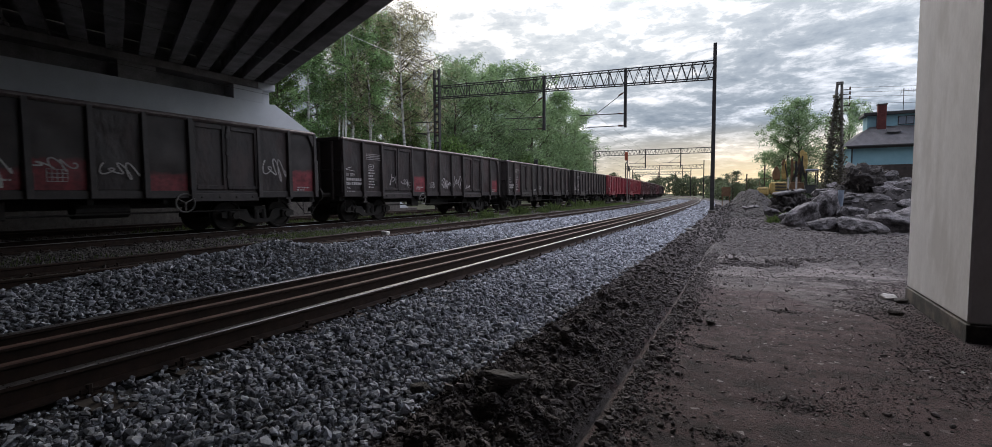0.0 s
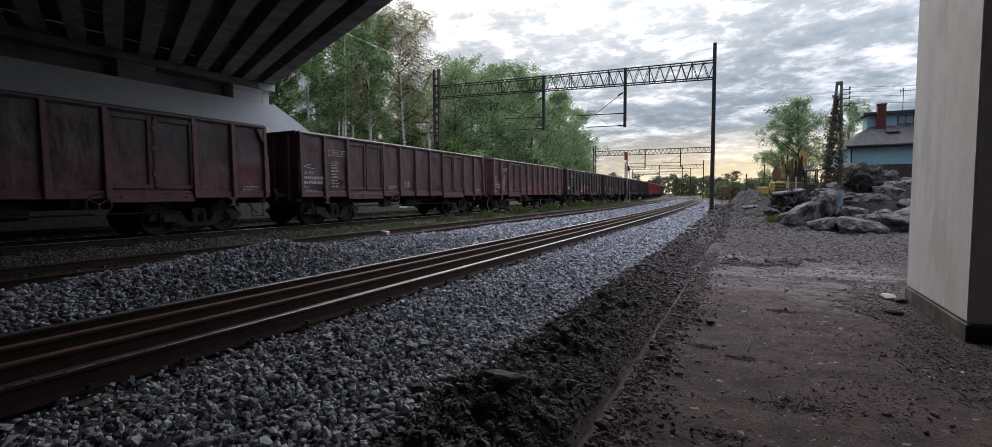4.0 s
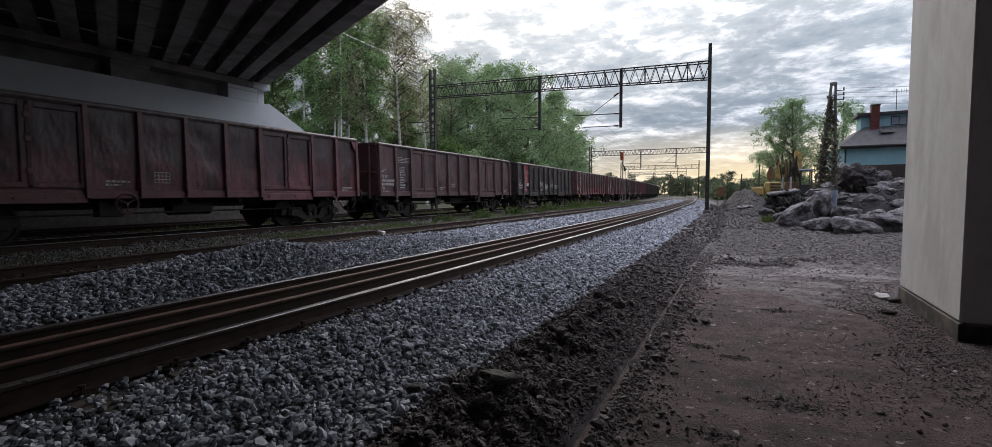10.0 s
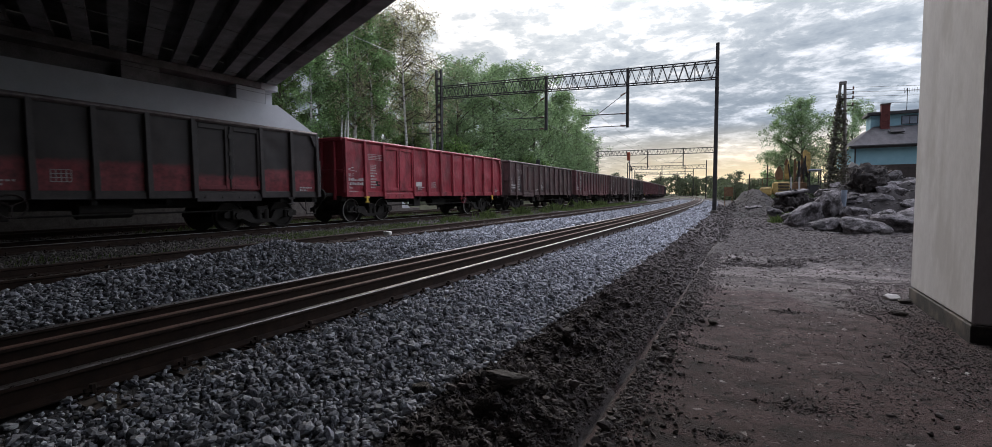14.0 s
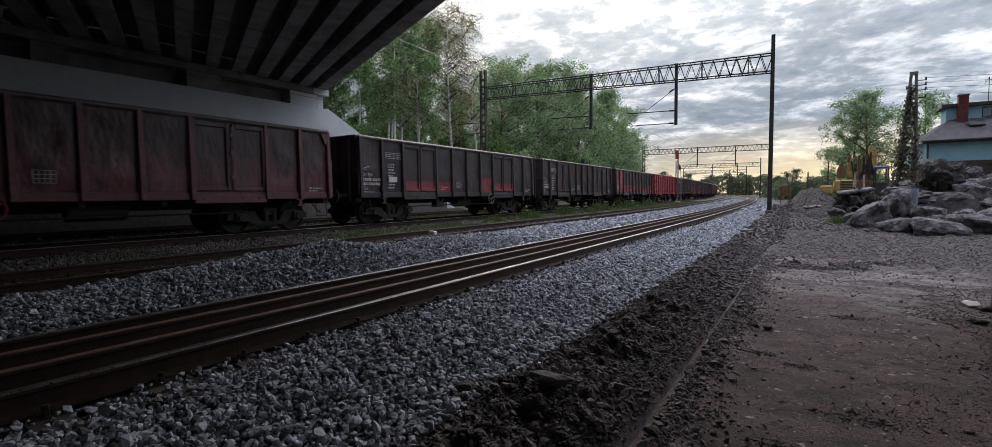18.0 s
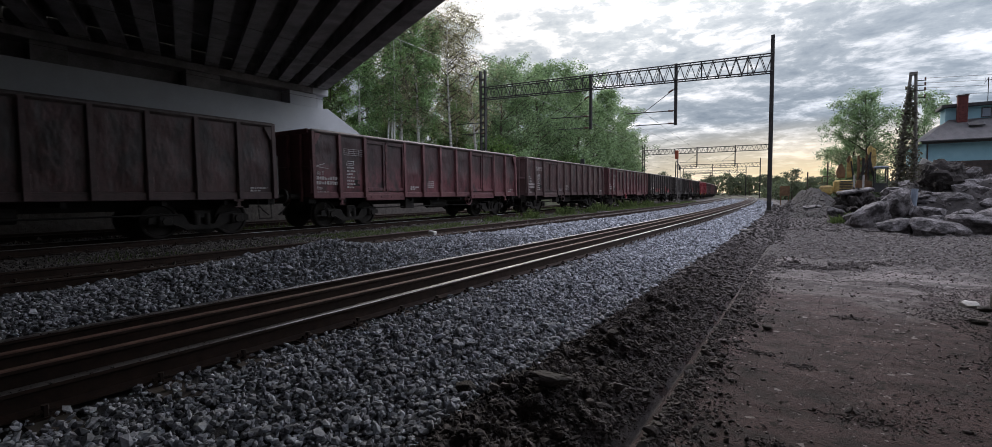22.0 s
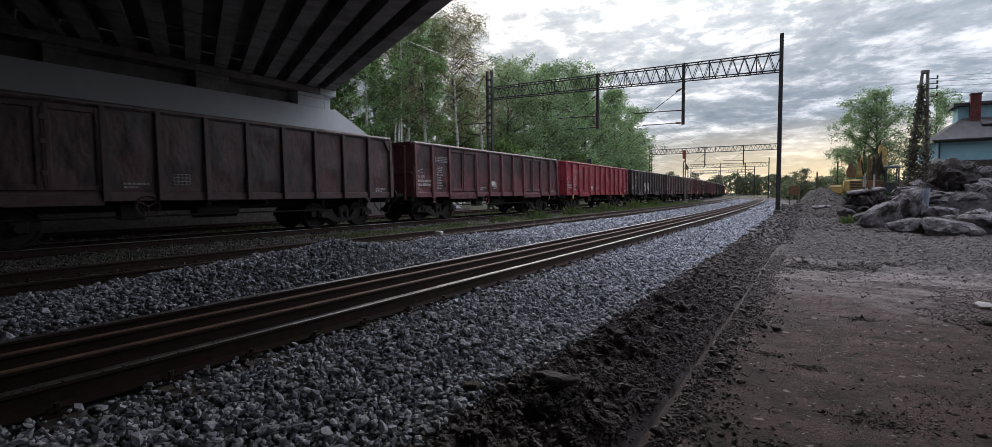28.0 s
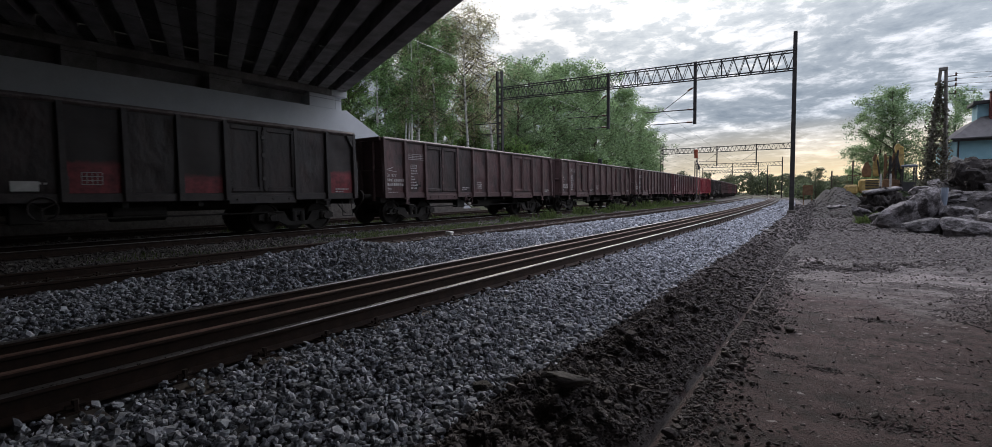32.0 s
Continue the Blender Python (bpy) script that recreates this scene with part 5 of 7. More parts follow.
# ---- trees ----
def tree_meshes(seed, h, spread, bare, leaves, leaf, droop, trunk_r, limbs=26, stems=1, thin=0.45, twigs=6):
    """Wood and crown of a tree h metres tall: a leaning trunk, rising limbs, twigs, and loose leaves about the twigs."""
    rng = random.Random(seed)
    wood = bmesh.new()
    tips, stem_faces = [], set()
    for s in range(stems):
        lean = Vector((rng.uniform(-0.06, 0.06), rng.uniform(-0.06, 0.06), 0)) * h * (1.6 if stems > 1 else 1)
        trunk = [Vector((0.25 * s, 0.1 * s, 0)) + lean * f * f + Vector((0.12 * math.sin(5 * f + seed), 0.12 * math.cos(4 * f + seed), h * 0.97 * f)) for f in np.linspace(0, 1, 9)]
        before = len(wood.faces)
        limb(wood, trunk, trunk_r, 0.02, 7)
        stem_faces.update(list(wood.faces)[before:])
        for i in range(limbs):
            f = bare + (0.97 - bare) * (i + rng.random()) / limbs
            j = min(int(f * 8), 7)
            root = trunk[j].lerp(trunk[j + 1], f * 8 - j)
            a = rng.uniform(0, 2 * math.pi)
            g = (f - bare) / (1 - bare)
            reach = spread * (0.35 + 0.65 * math.sin(math.pi * (0.22 + 0.75 * g))) * rng.uniform(0.6, 1.12)
            up = reach * rng.uniform(0.35, 0.9) * (1 - 0.3 * droop)
            mid = root + Vector((math.cos(a) * reach * 0.55, math.sin(a) * reach * 0.55, up * 0.75))
            end = root + Vector((math.cos(a) * reach, math.sin(a) * reach, up - droop * reach * 0.35))
            limb(wood, [root, mid, end], trunk_r * 0.34 * (1 - 0.6 * g) + 0.01, 0.012, 4)
            for q in range(twigs):
                b = root.lerp(mid, rng.uniform(0.35, 1)) if q < twigs // 2 else mid.lerp(end, rng.random())
                t = b + Vector((rng.gauss(0, 0.45), rng.gauss(0, 0.45), rng.gauss(0.15 - 0.5 * droop, 0.4))) * (0.4 + 0.16 * spread)
                limb(wood, [b, t], 0.014, 0.006, 3)
                tips.append((b + t) / 2)
                tips.append(t)
    r = np.random.RandomState(seed)
    t = np.array([p[:] for p in tips])
    pick = r.randint(0, len(t), leaves * 2)
    # drooping trees thin out towards the top
    keep = r.rand(leaves * 2) > droop * np.clip((t[pick, 2] / h - thin) * 2.5, 0, 1.18)
    pick = pick[keep][:leaves]
    leaves = len(pick)
    c = t[pick] + r.normal(0, 1, (leaves, 3)) * np.array([0.23, 0.23, 0.22 + 0.22 * droop]) * (0.45 + 0.16 * spread)
    c[:, 2] = np.maximum(c[:, 2], 0.3)
    # each leaf looks out of its clump, so that clumps have a light and a dark side
    out = (c - t[pick]) / (0.3 * (0.45 + 0.16 * spread)) + r.normal(0, 0.7, (leaves, 3)) + np.array([0, 0, 0.35])
    out /= np.linalg.norm(out, axis=1, keepdims=True)
    u = np.cross(out, r.normal(0, 1, (leaves, 3)))
    u /= np.linalg.norm(u, axis=1, keepdims=True)
    v = np.cross(out, u)
    s = leaf * r.uniform(0.6, 1.35, (leaves, 1))
    quad = np.stack([c - u * s, c + v * s * 0.6, c + u * s, c - v * s * 0.6], 1).reshape(-1, 3)
    crown = raw_mesh("crown", quad, np.arange(4 * leaves).reshape(-1, 4), LEAF_BIRCH)
    # pale bark on the stem, brown on the limbs
    for f in wood.faces:
        f.material_index = 0 if f in stem_faces else 1
    wood_me = mesh_of(wood, "trunk")
    for m in (BIRCH_BARK, BARK):
        wood_me.materials.append(m)
    return wood_me, crown


BIRCHES = [tree_meshes(20 + i, 16.0, 2.3, 0.36, 9000, 0.082, 0.6, 0.17, 24, 1, 0.8) for i in range(3)]
BUDDING = [tree_meshes(30 + i, 16.0, 2.6, 0.34, 8000, 0.060, 1.0, 0.14, 44, 1, 1.0, 10) for i in range(2)]
CLUMPS = [tree_meshes(35 + i, 15.0, 1.7, 0.45, 7000, 0.074, 0.7, 0.10, 18, 3, 0.7) for i in range(1)]
LIMES = [tree_meshes(40 + i, 15.0, 4.2, 0.16, 15500, 0.094, 0.1, 0.22, 36) for i in range(3)]
BUSHES = [tree_meshes(60 + i, 4.5, 2.3, 0.03, 6500, 0.098, 0.1, 0.06, 20, 2) for i in range(2)]


def plant(meshes, x, y, h, base_h, turn, name, label, wood, leaf, group, wide=1.0, z=None):
    zz = float(ground_z(-x - float(far_bend(y)), y)) - 0.1 if z is None else z
    s = h / base_h
    t = thing(name, pose(x, y, zz, 0, 0, turn), label, "tree" if name != "bush" else "bush", group)
    size = Matrix.Diagonal((s * wide, s * wide, s, 1))
    put("trunk", meshes[0], wood, t, size)
    put("crown", meshes[1], leaf, t, size)
    return t


def build_trees():
    rng = random.Random(5)
    # birches and lighter trees close behind the abutment
    spots = [(26.0, 28.7, 15.2), (27.6, 30.6, 15.6), (29.5, 26.8, 14.4), (30.5, 30.0, 14.4), (31.5, 34.0, 12.0), (26.9, 34.6, 11.0), (28.4, 36.4, 10.5), (31.0, 24.0, 13.6), (27.4, 24.0, 13.0)]
    for i, (p, y, h) in enumerate(spots):
        plant(BIRCHES[i % 3], -p, y, h, 16.0, rng.uniform(0, 360), "birch_tree", "slender white-barked birch in light spring leaf", BIRCH_BARK, LEAF_BIRCH, "trees beside the line", 1.1)
    for i, (p, y, h) in enumerate([(25.8, 32.3, 17.2), (25.4, 35.2, 18.4), (26.6, 27.2, 17.4), (28.6, 29.2, 18.2)]):
        plant(BUDDING[i % 2], -p, y, h, 16.0, rng.uniform(0, 360), "birch_tree", "tall thin birch with hanging twigs and pale buds", BIRCH_BARK, LEAF_BUD, "trees beside the line", 1.05)
    plant(CLUMPS[0], -26.0, 25.4, 14.4, 15.0, 40, "birch_tree", "three-stemmed white birch with sparse leaves", BIRCH_BARK, LEAF_BIRCH, "trees beside the line", 1.0)
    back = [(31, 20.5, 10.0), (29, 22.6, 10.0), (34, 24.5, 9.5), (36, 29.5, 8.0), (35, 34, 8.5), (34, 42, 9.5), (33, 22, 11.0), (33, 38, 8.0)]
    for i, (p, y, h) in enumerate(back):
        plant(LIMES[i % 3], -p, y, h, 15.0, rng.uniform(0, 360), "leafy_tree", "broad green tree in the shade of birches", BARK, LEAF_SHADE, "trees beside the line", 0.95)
    # the rounded wood further along
    row = [(30.5, 47.5, 15.4), (31, 52.5, 17.4), (31.5, 58.5, 18.9), (31, 65, 19.4), (32, 72, 19.2), (32.5, 80.5, 19.2), (33.5, 90, 19.4), (35, 100.5, 18.6), (37, 110, 17.6), (39, 119, 15.6), (42, 128, 14.2), (46, 138, 12.5),
           (37, 56, 17.0), (38, 68, 18.0), (39, 84, 18.2), (43, 104, 17.2), (36, 47, 14.5)]
    for i, (p, y, h) in enumerate(row):
        plant(LIMES[(i + 1) % 3], -p, y, h, 15.0, rng.uniform(0, 360), "leafy_tree", "broad green tree in fresh spring leaf", BARK, LEAF_DARK, "trees beside the line", 1.15)
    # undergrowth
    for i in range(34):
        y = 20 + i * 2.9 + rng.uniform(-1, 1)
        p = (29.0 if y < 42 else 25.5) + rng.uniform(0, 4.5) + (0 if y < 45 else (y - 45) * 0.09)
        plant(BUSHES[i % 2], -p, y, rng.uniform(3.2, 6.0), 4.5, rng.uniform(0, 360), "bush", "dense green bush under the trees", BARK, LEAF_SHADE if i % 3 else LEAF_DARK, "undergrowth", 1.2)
    # behind the dug earth and round the house
    plant(LIMES[0], 3.9, 57.0, 11.2, 15.0, 40, "leafy_tree", "lone spreading tree with dull green leaves", BARK, LEAF_DARK, "trees by the house", 1.05)
    plant(LIMES[2], 2.7, 58.0, 9.6, 15.0, 75, "leafy_tree", "lone spreading tree with dull green leaves", BARK, LEAF_DARK, "trees by the house", 1.15)
    plant(LIMES[1], 8.6, 63.0, 11.0, 15.0, 200, "leafy_tree", "leafy tree behind the ivy-grown pole", BARK, LEAF_DARK, "trees by the house", 0.9)
    plant(LIMES[2], 1.9, 60.0, 6.6, 15.0, 100, "leafy_tree", "low pale tree behind the digger", BARK, LEAF_BIRCH, "trees by the house", 1.0)
    far = [(-3.5, 95, 5.5), (-1.0, 100, 4.2), (1.5, 105, 4.6), (-8, 150, 6), (-18, 230, 9), (-26, 250, 9), (-34, 245, 9), (-44, 260, 10), (-54, 255, 11), (-12, 200, 7), (2, 180, 7), (12, 190, 8), (22, 170, 8), (-62, 240, 11), (-70, 225, 12), (-40, 230, 8)]
    for i, (x, y, h) in enumerate(far):
        plant(LIMES[i % 3], x, y, h, 15.0, i * 50, "leafy_tree", "distant rounded tree in dull evening green", BARK, LEAF_FAR, "distant trees", 1.5)


build_trees()


def far_woods(name, spans, n, leaf, seed, mat, label):
    """A distant belt of trees, as loose foliage only."""
    r = np.random.RandomState(seed)
    c = []
    for x0, y0, x1, y1, h in spans:
        f = r.rand(n)
        x, y = x0 + (x1 - x0) * f, y0 + (y1 - y0) * f
        top = h * (0.62 + 0.75 * (fractal(x * 0.16, y * 0.05, 3, seed) + 0.5))
        c.append(np.stack([x, y + r.normal(0, 3, n), top * r.rand(n) ** 0.8], -1))
    c = np.concatenate(c)
    u = r.normal(0, 1, c.shape)
    u /= np.linalg.norm(u, axis=1, keepdims=True)
    v = np.cross(u, r.normal(0, 1, c.shape))
    v /= np.linalg.norm(v, axis=1, keepdims=True)
    s = leaf * r.uniform(0.6, 1.4, (len(c), 1))
    quad = np.stack([c - u * s, c + v * s * 0.7, c + u * s, c - v * s * 0.7], 1).reshape(-1, 3)
    me = raw_mesh(name, quad, np.arange(4 * len(c)).reshape(-1, 4), mat)
    return tagged(new(name, me), label, "woods", kind="stuff")


far_woods("distant_woods", [(-120, 250, -30, 300, 9), (-40, 290, 40, 320, 8), (40, 300, 160, 250, 9)], 9000, 0.55, 5, LEAF_FAR, "distant belt of trees along the horizon")
far_woods("hedge", [(-8, 120, 3, 96, 2.6), (3, 96, 16, 88, 3.0), (-14, 170, -6, 130, 3.5)], 5000, 0.22, 6, LEAF_FAR, "low green hedge beyond the dug earth")


# ---- beyond the path: boulders, earth, digger, pole, house ----
# pale grey with dark blotches at random on every side
ROCK = surface("grey_boulder", (0.014, 0.0125, 0.013), (0.36, 0.335, 0.345), 3.2, 0.9, fine=20, grain=0.5, stain=(0.020, 0.017, 0.017), stain_scale=2.2, stain_amount=0.95, bump=1.0, bump_size=0.09, random_value=0.25)
HOUSE_BLUE = surface("light_blue_render", (0.27, 0.50, 0.60), (0.35, 0.59, 0.69), 1.5, 0.85, fine=30, bump=0.1)
ROOF_GREY = surface("grey_roof_felt", (0.17, 0.165, 0.175), (0.27, 0.26, 0.27), 2, 0.85, fine=25, stretch=(1, 0.3, 1))
BRICK_RED = surface("red_brick", (0.11, 0.034, 0.033), (0.18, 0.058, 0.054), 3, 0.9, fine=30, random_value=0.25)
BRICK_DARK = surface("dark_brick", (0.05, 0.040, 0.038), (0.105, 0.083, 0.078), 3, 0.9, fine=30)
DARK_TRIM = surface("dark_trim", (0.03, 0.03, 0.033), (0.06, 0.06, 0.065), 3, 0.6)
MACHINE_YELLOW = surface("machine_yellow", (0.42, 0.29, 0.09), (0.72, 0.53, 0.20), 5, 0.65, fine=25, grain=0.5, stain=(0.12, 0.08, 0.05), stain_scale=2.6, stain_amount=0.65)
MACHINE_BROWN = surface("rusty_machine_frame", (0.10, 0.055, 0.032), (0.30, 0.18, 0.10), 4, 0.7, 0.2)
BLUE_PLASTIC = surface("blue_grey_pipe", (0.18, 0.22, 0.28), (0.29, 0.34, 0.41), 3, 0.5)
POLE_GREY = surface("grey_pole_concrete", (0.14, 0.13, 0.125), (0.26, 0.245, 0.235), 3, 0.9, fine=30)
PALE_SLAB = surface("pale_concrete_slab", (0.34, 0.33, 0.32), (0.52, 0.51, 0.49), 3, 0.9, fine=30)
SIGNAL_RED = surface("signal_red_paint", (0.32, 0.075, 0.04), (0.46, 0.13, 0.07), 3, 0.5, bump=0.05)
RUBBLE = surface("earthy_rubble", (0.024, 0.021, 0.021), (0.125, 0.11, 0.107), 8, 0.95, fine=40, random_value=0.5, island=True)
CLOD = surface("soil_clod", (0.032, 0.028, 0.028), (0.195, 0.173, 0.168), 12, 0.95, fine=60, random_value=0.35, island=True)
PEBBLE = surface("path_pebble", (0.045, 0.037, 0.036), (0.18, 0.152, 0.148), 12, 0.9, fine=60, random_value=0.5, island=True)
WHITE_STONE = surface("chalky_white_stone", (0.55, 0.54, 0.52), (0.72, 0.71, 0.69), 8, 0.9, fine=40)
IVY = leaf_material("ivy_leaf", (0.06, 0.056, 0.05), (0.175, 0.16, 0.14))


def boulder_mesh(seed, detail=4):
    """A broken slab: flat tilted top, chipped shoulders and undercut sides."""
    rng = random.Random(seed)
    bm = bmesh.new()
    bmesh.ops.create_icosphere(bm, subdivisions=detail, radius=1.0)
    planes = [(Vector((rng.gauss(0, 0.12), rng.gauss(0, 0.12), 1)), rng.uniform(0.50, 0.62)), (Vector((rng.gauss(0, 0.45), rng.gauss(0, 0.45), 1)), rng.uniform(0.56, 0.66)), (Vector((0, 0, -1)), 0.62)]
    n = rng.randint(5, 7)
    for i in range(n):
        a = (i + rng.uniform(-0.3, 0.3)) * 2 * math.pi / n
        planes.append((Vector((math.cos(a), math.sin(a), rng.uniform(-0.75, -0.15))), rng.uniform(0.60, 0.85)))
    for i in range(5):
        a = rng.uniform(0, 2 * math.pi)
        planes.append((Vector((math.cos(a), math.sin(a), rng.uniform(0.4, 1.3))), rng.uniform(0.68, 0.82)))
    planes = [(v.normalized(), d) for v, d in planes]
    for v in bm.verts:
        way = v.co.normalized()
        r = min([1.0] + [d / way.dot(u) for u, d in planes if way.dot(u) > 0.05])
        p = way * r
        v.co = p * (1 + 0.06 * noise.noise(p * 2.2 + Vector((seed, 0, 0))) + 0.06 * noise.noise(p * 5.5) + 0.05 * noise.noise(p * 13))
    return mesh_of(bm, "boulder")


BOULDERS = [boulder_mesh(70 + i, 4) for i in range(6)]


def boulder(i, x, y, z, sx, sy, sz, tilt=(0, 0, 0), label="pale grey broken boulder with dark blotches all over"):
    ob = put("boulder", BOULDERS[i % 6], ROCK, None, pose(x, y, z, *tilt) @ Matrix.Diagonal((sx, sy, sz, 1)))
    return tagged(ob, label, "boulder", "boulder heap")


def build_boulders():
    rows = [(0, 3.32, 21.6, 0.20, 0.95, 0.85, 0.60, (4, 6, 10)), (1, 2.42, 22.4, 0.20, 0.72, 0.7, 0.60, (0, -8, 40)), (2, 1.80, 24.4, 0.50, 0.85, 0.8, 0.75, (0, -35, 15)), (3, 2.62, 25.0, 0.95, 0.85, 0.8, 0.80, (10, -38, -10)),
            (4, 3.45, 24.2, 0.62, 0.66, 0.6, 0.50, (0, 5, 70)), (5, 4.55, 22.6, 0.32, 1.10, 0.9, 0.75, (0, 4, 20)), (1, 4.55, 26.2, 0.98, 1.35, 1.1, 0.75, (0, 8, 5)), (0, 4.35, 28.4, 1.65, 0.85, 0.8, 0.85, (0, 10, 60)),
            (3, 5.05, 27.3, 1.65, 0.75, 0.7, 0.60, (12, 0, 30)), (2, 6.3, 24.0, 0.55, 1.1, 1.0, 0.85, (0, -10, 80)), (4, 6.6, 26.8, 1.25, 1.1, 0.9, 0.80, (0, 15, 10)), (5, 5.6, 29.2, 1.6, 0.9, 0.8, 0.8, (0, -12, 45)),
            (0, 7.9, 25.5, 0.7, 1.0, 1.0, 0.9, (0, 8, 30)), (1, 7.4, 28.6, 1.35, 1.0, 0.9, 0.8, (0, -6, 0)), (2, 3.0, 26.6, 1.15, 0.7, 0.6, 0.55, (0, 20, 50)), (3, 1.35, 25.6, 0.38, 0.45, 0.45, 0.42, (0, 0, 20)), (4, 3.75, 22.9, 0.42, 0.55, 0.5, 0.42, (0, 0, 120)),
            (5, 3.35, 28.0, 1.45, 0.7, 0.6, 0.5, (0, 0, 10)), (0, 0.75, 29.6, 0.5, 0.5, 0.4, 0.35, (0, 12, 0)), (1, 6.1, 22.2, 0.3, 0.7, 0.6, 0.5, (0, 0, 45)), (2, 1.0, 33.0, 0.5, 0.6, 0.5, 0.35, (0, 5, 30)), (3, -0.2, 34.5, 0.55, 0.7, 0.5, 0.3, (0, 0, 70)), (4, 5.3, 30.6, 1.6, 0.7, 0.6, 0.5, (0, 0, 10)),
            (2, 5.15, 26.6, 1.35, 0.8, 0.7, 0.6, (10, 14, 25)), (5, 5.95, 27.4, 1.65, 0.95, 0.8, 0.7, (-8, 12, 140)), (3, 5.75, 25.2, 0.85, 0.85, 0.7, 0.6, (12, -6, 75)), (0, 7.1, 27.2, 1.55, 0.9, 0.8, 0.75, (6, -12, 200)), (1, 6.55, 28.9, 1.75, 0.85, 0.8, 0.7, (0, 10, 310)), (4, 5.35, 24.0, 0.6, 0.7, 0.6, 0.55, (14, 8, 250)), (2, 3.75, 26.0, 1.0, 0.65, 0.6, 0.5, (-10, 10, 160)), (3, 7.0, 25.2, 0.8, 0.8, 0.7, 0.7, (8, 8, 15))]
    for i, x, y, z, sx, sy, sz, tilt in rows:
        boulder(i, x, y, z, sx, sy, sz, tilt)
    # a torn-out clump of earth on top, with roots and a leaning board
    clump = thing("root_clump", pose(4.40, 27.4, 2.0), "dark clump of earth with torn roots on boulders", "root clump")
    bm = bmesh.new()
    bmesh.ops.create_icosphere(bm, subdivisions=4, radius=1.0)
    for v in bm.verts:
        r = 1 + 0.30 * noise.fractal(v.co * 2.2 + Vector((3, 5, 0)), 0.7, 2.1, 5) + 0.10 * noise.noise(v.co * 11)
        v.co = Vector((v.co.x * r * 0.72, v.co.y * r * 0.8, v.co.z * r * 0.75))
    part("earth", bm, ROOT_EARTH, clump)
    rng = random.Random(12)
    for i in range(14):
        a, e = rng.uniform(0, 6.28), rng.uniform(-0.4, 0.9)
        way = Vector((math.cos(a) * math.cos(e), math.sin(a) * math.cos(e), math.sin(e)))
        bm = bmesh.new()
        limb(bm, [way * 0.6, way * 0.95 + Vector((0, 0, 0.05)), way * rng.uniform(1.1, 1.35) + Vector((rng.gauss(0, 0.12), 0, -0.15))], 0.035, 0.008, 4)
        part("root", bm, BARK, clump)
    tagged(part("board", boxes((-0.75, 0.75, -0.04, 0.04, -0.14, 0.14), bevel=0.015), PALE_SLAB, None, "", pose(4.5, 28.9, 2.5, 0, 28, 10)), "pale weathered board leaning on the boulder heap", "board")
    rng = random.Random(8)
    for i in range(16):
        x, y = rng.uniform(2.2, 8.0), rng.uniform(23.2, 30.0)
        r = rng.uniform(0.25, 0.5)
        z = float(ground_z(-x - float(bend(y)), y)) + 0.3 * r
        boulder(i, x, y, z, r * 1.2, r, r * 0.8, (rng.uniform(-20, 20), rng.uniform(-20, 20), rng.uniform(0, 360)), "small dark-stained rock lodged in dug earth")
    bm = bmesh.new()
    bmesh.ops.create_icosphere(bm, subdivisions=5, radius=1.0)
    for v in bm.verts:
        r = 1 + 0.32 * noise.fractal(v.co * 2.8 + Vector((9, 0, 0)), 0.7, 2.1, 6) + 0.08 * noise.noise(v.co * 16)
        v.co = Vector((v.co.x * r * 1.1, v.co.y * r * 1.6, max(-0.4, v.co.z * r * 1.35)))
    tagged(part("earth_mound", bm, ROOT_EARTH, None, "", pose(1.75, 31.0, 0.15)), "dark heap of earth carrying a grey slab", "earth mound")
    tagged(part("concrete_slab", boxes((-0.72, 0.72, -0.5, 0.5, -0.08, 0.08), bevel=0.05), ROCK, None, "", pose(1.6, 30.6, 1.52, 4, -9, 8)), "thin grey concrete slab tipped on an earth heap", "concrete slab")
    bm = rod(bmesh.new(), (0, 0, 0), (0, 0, 0.75), 0.11, 14)
    tagged(part("pipe_stub", bm, BLUE_PLASTIC, None, "", pose(3.2, 25.3, 0.85, 0, 3, 0)), "short blue-grey pipe upright among the boulders", "pipe")


build_boulders()


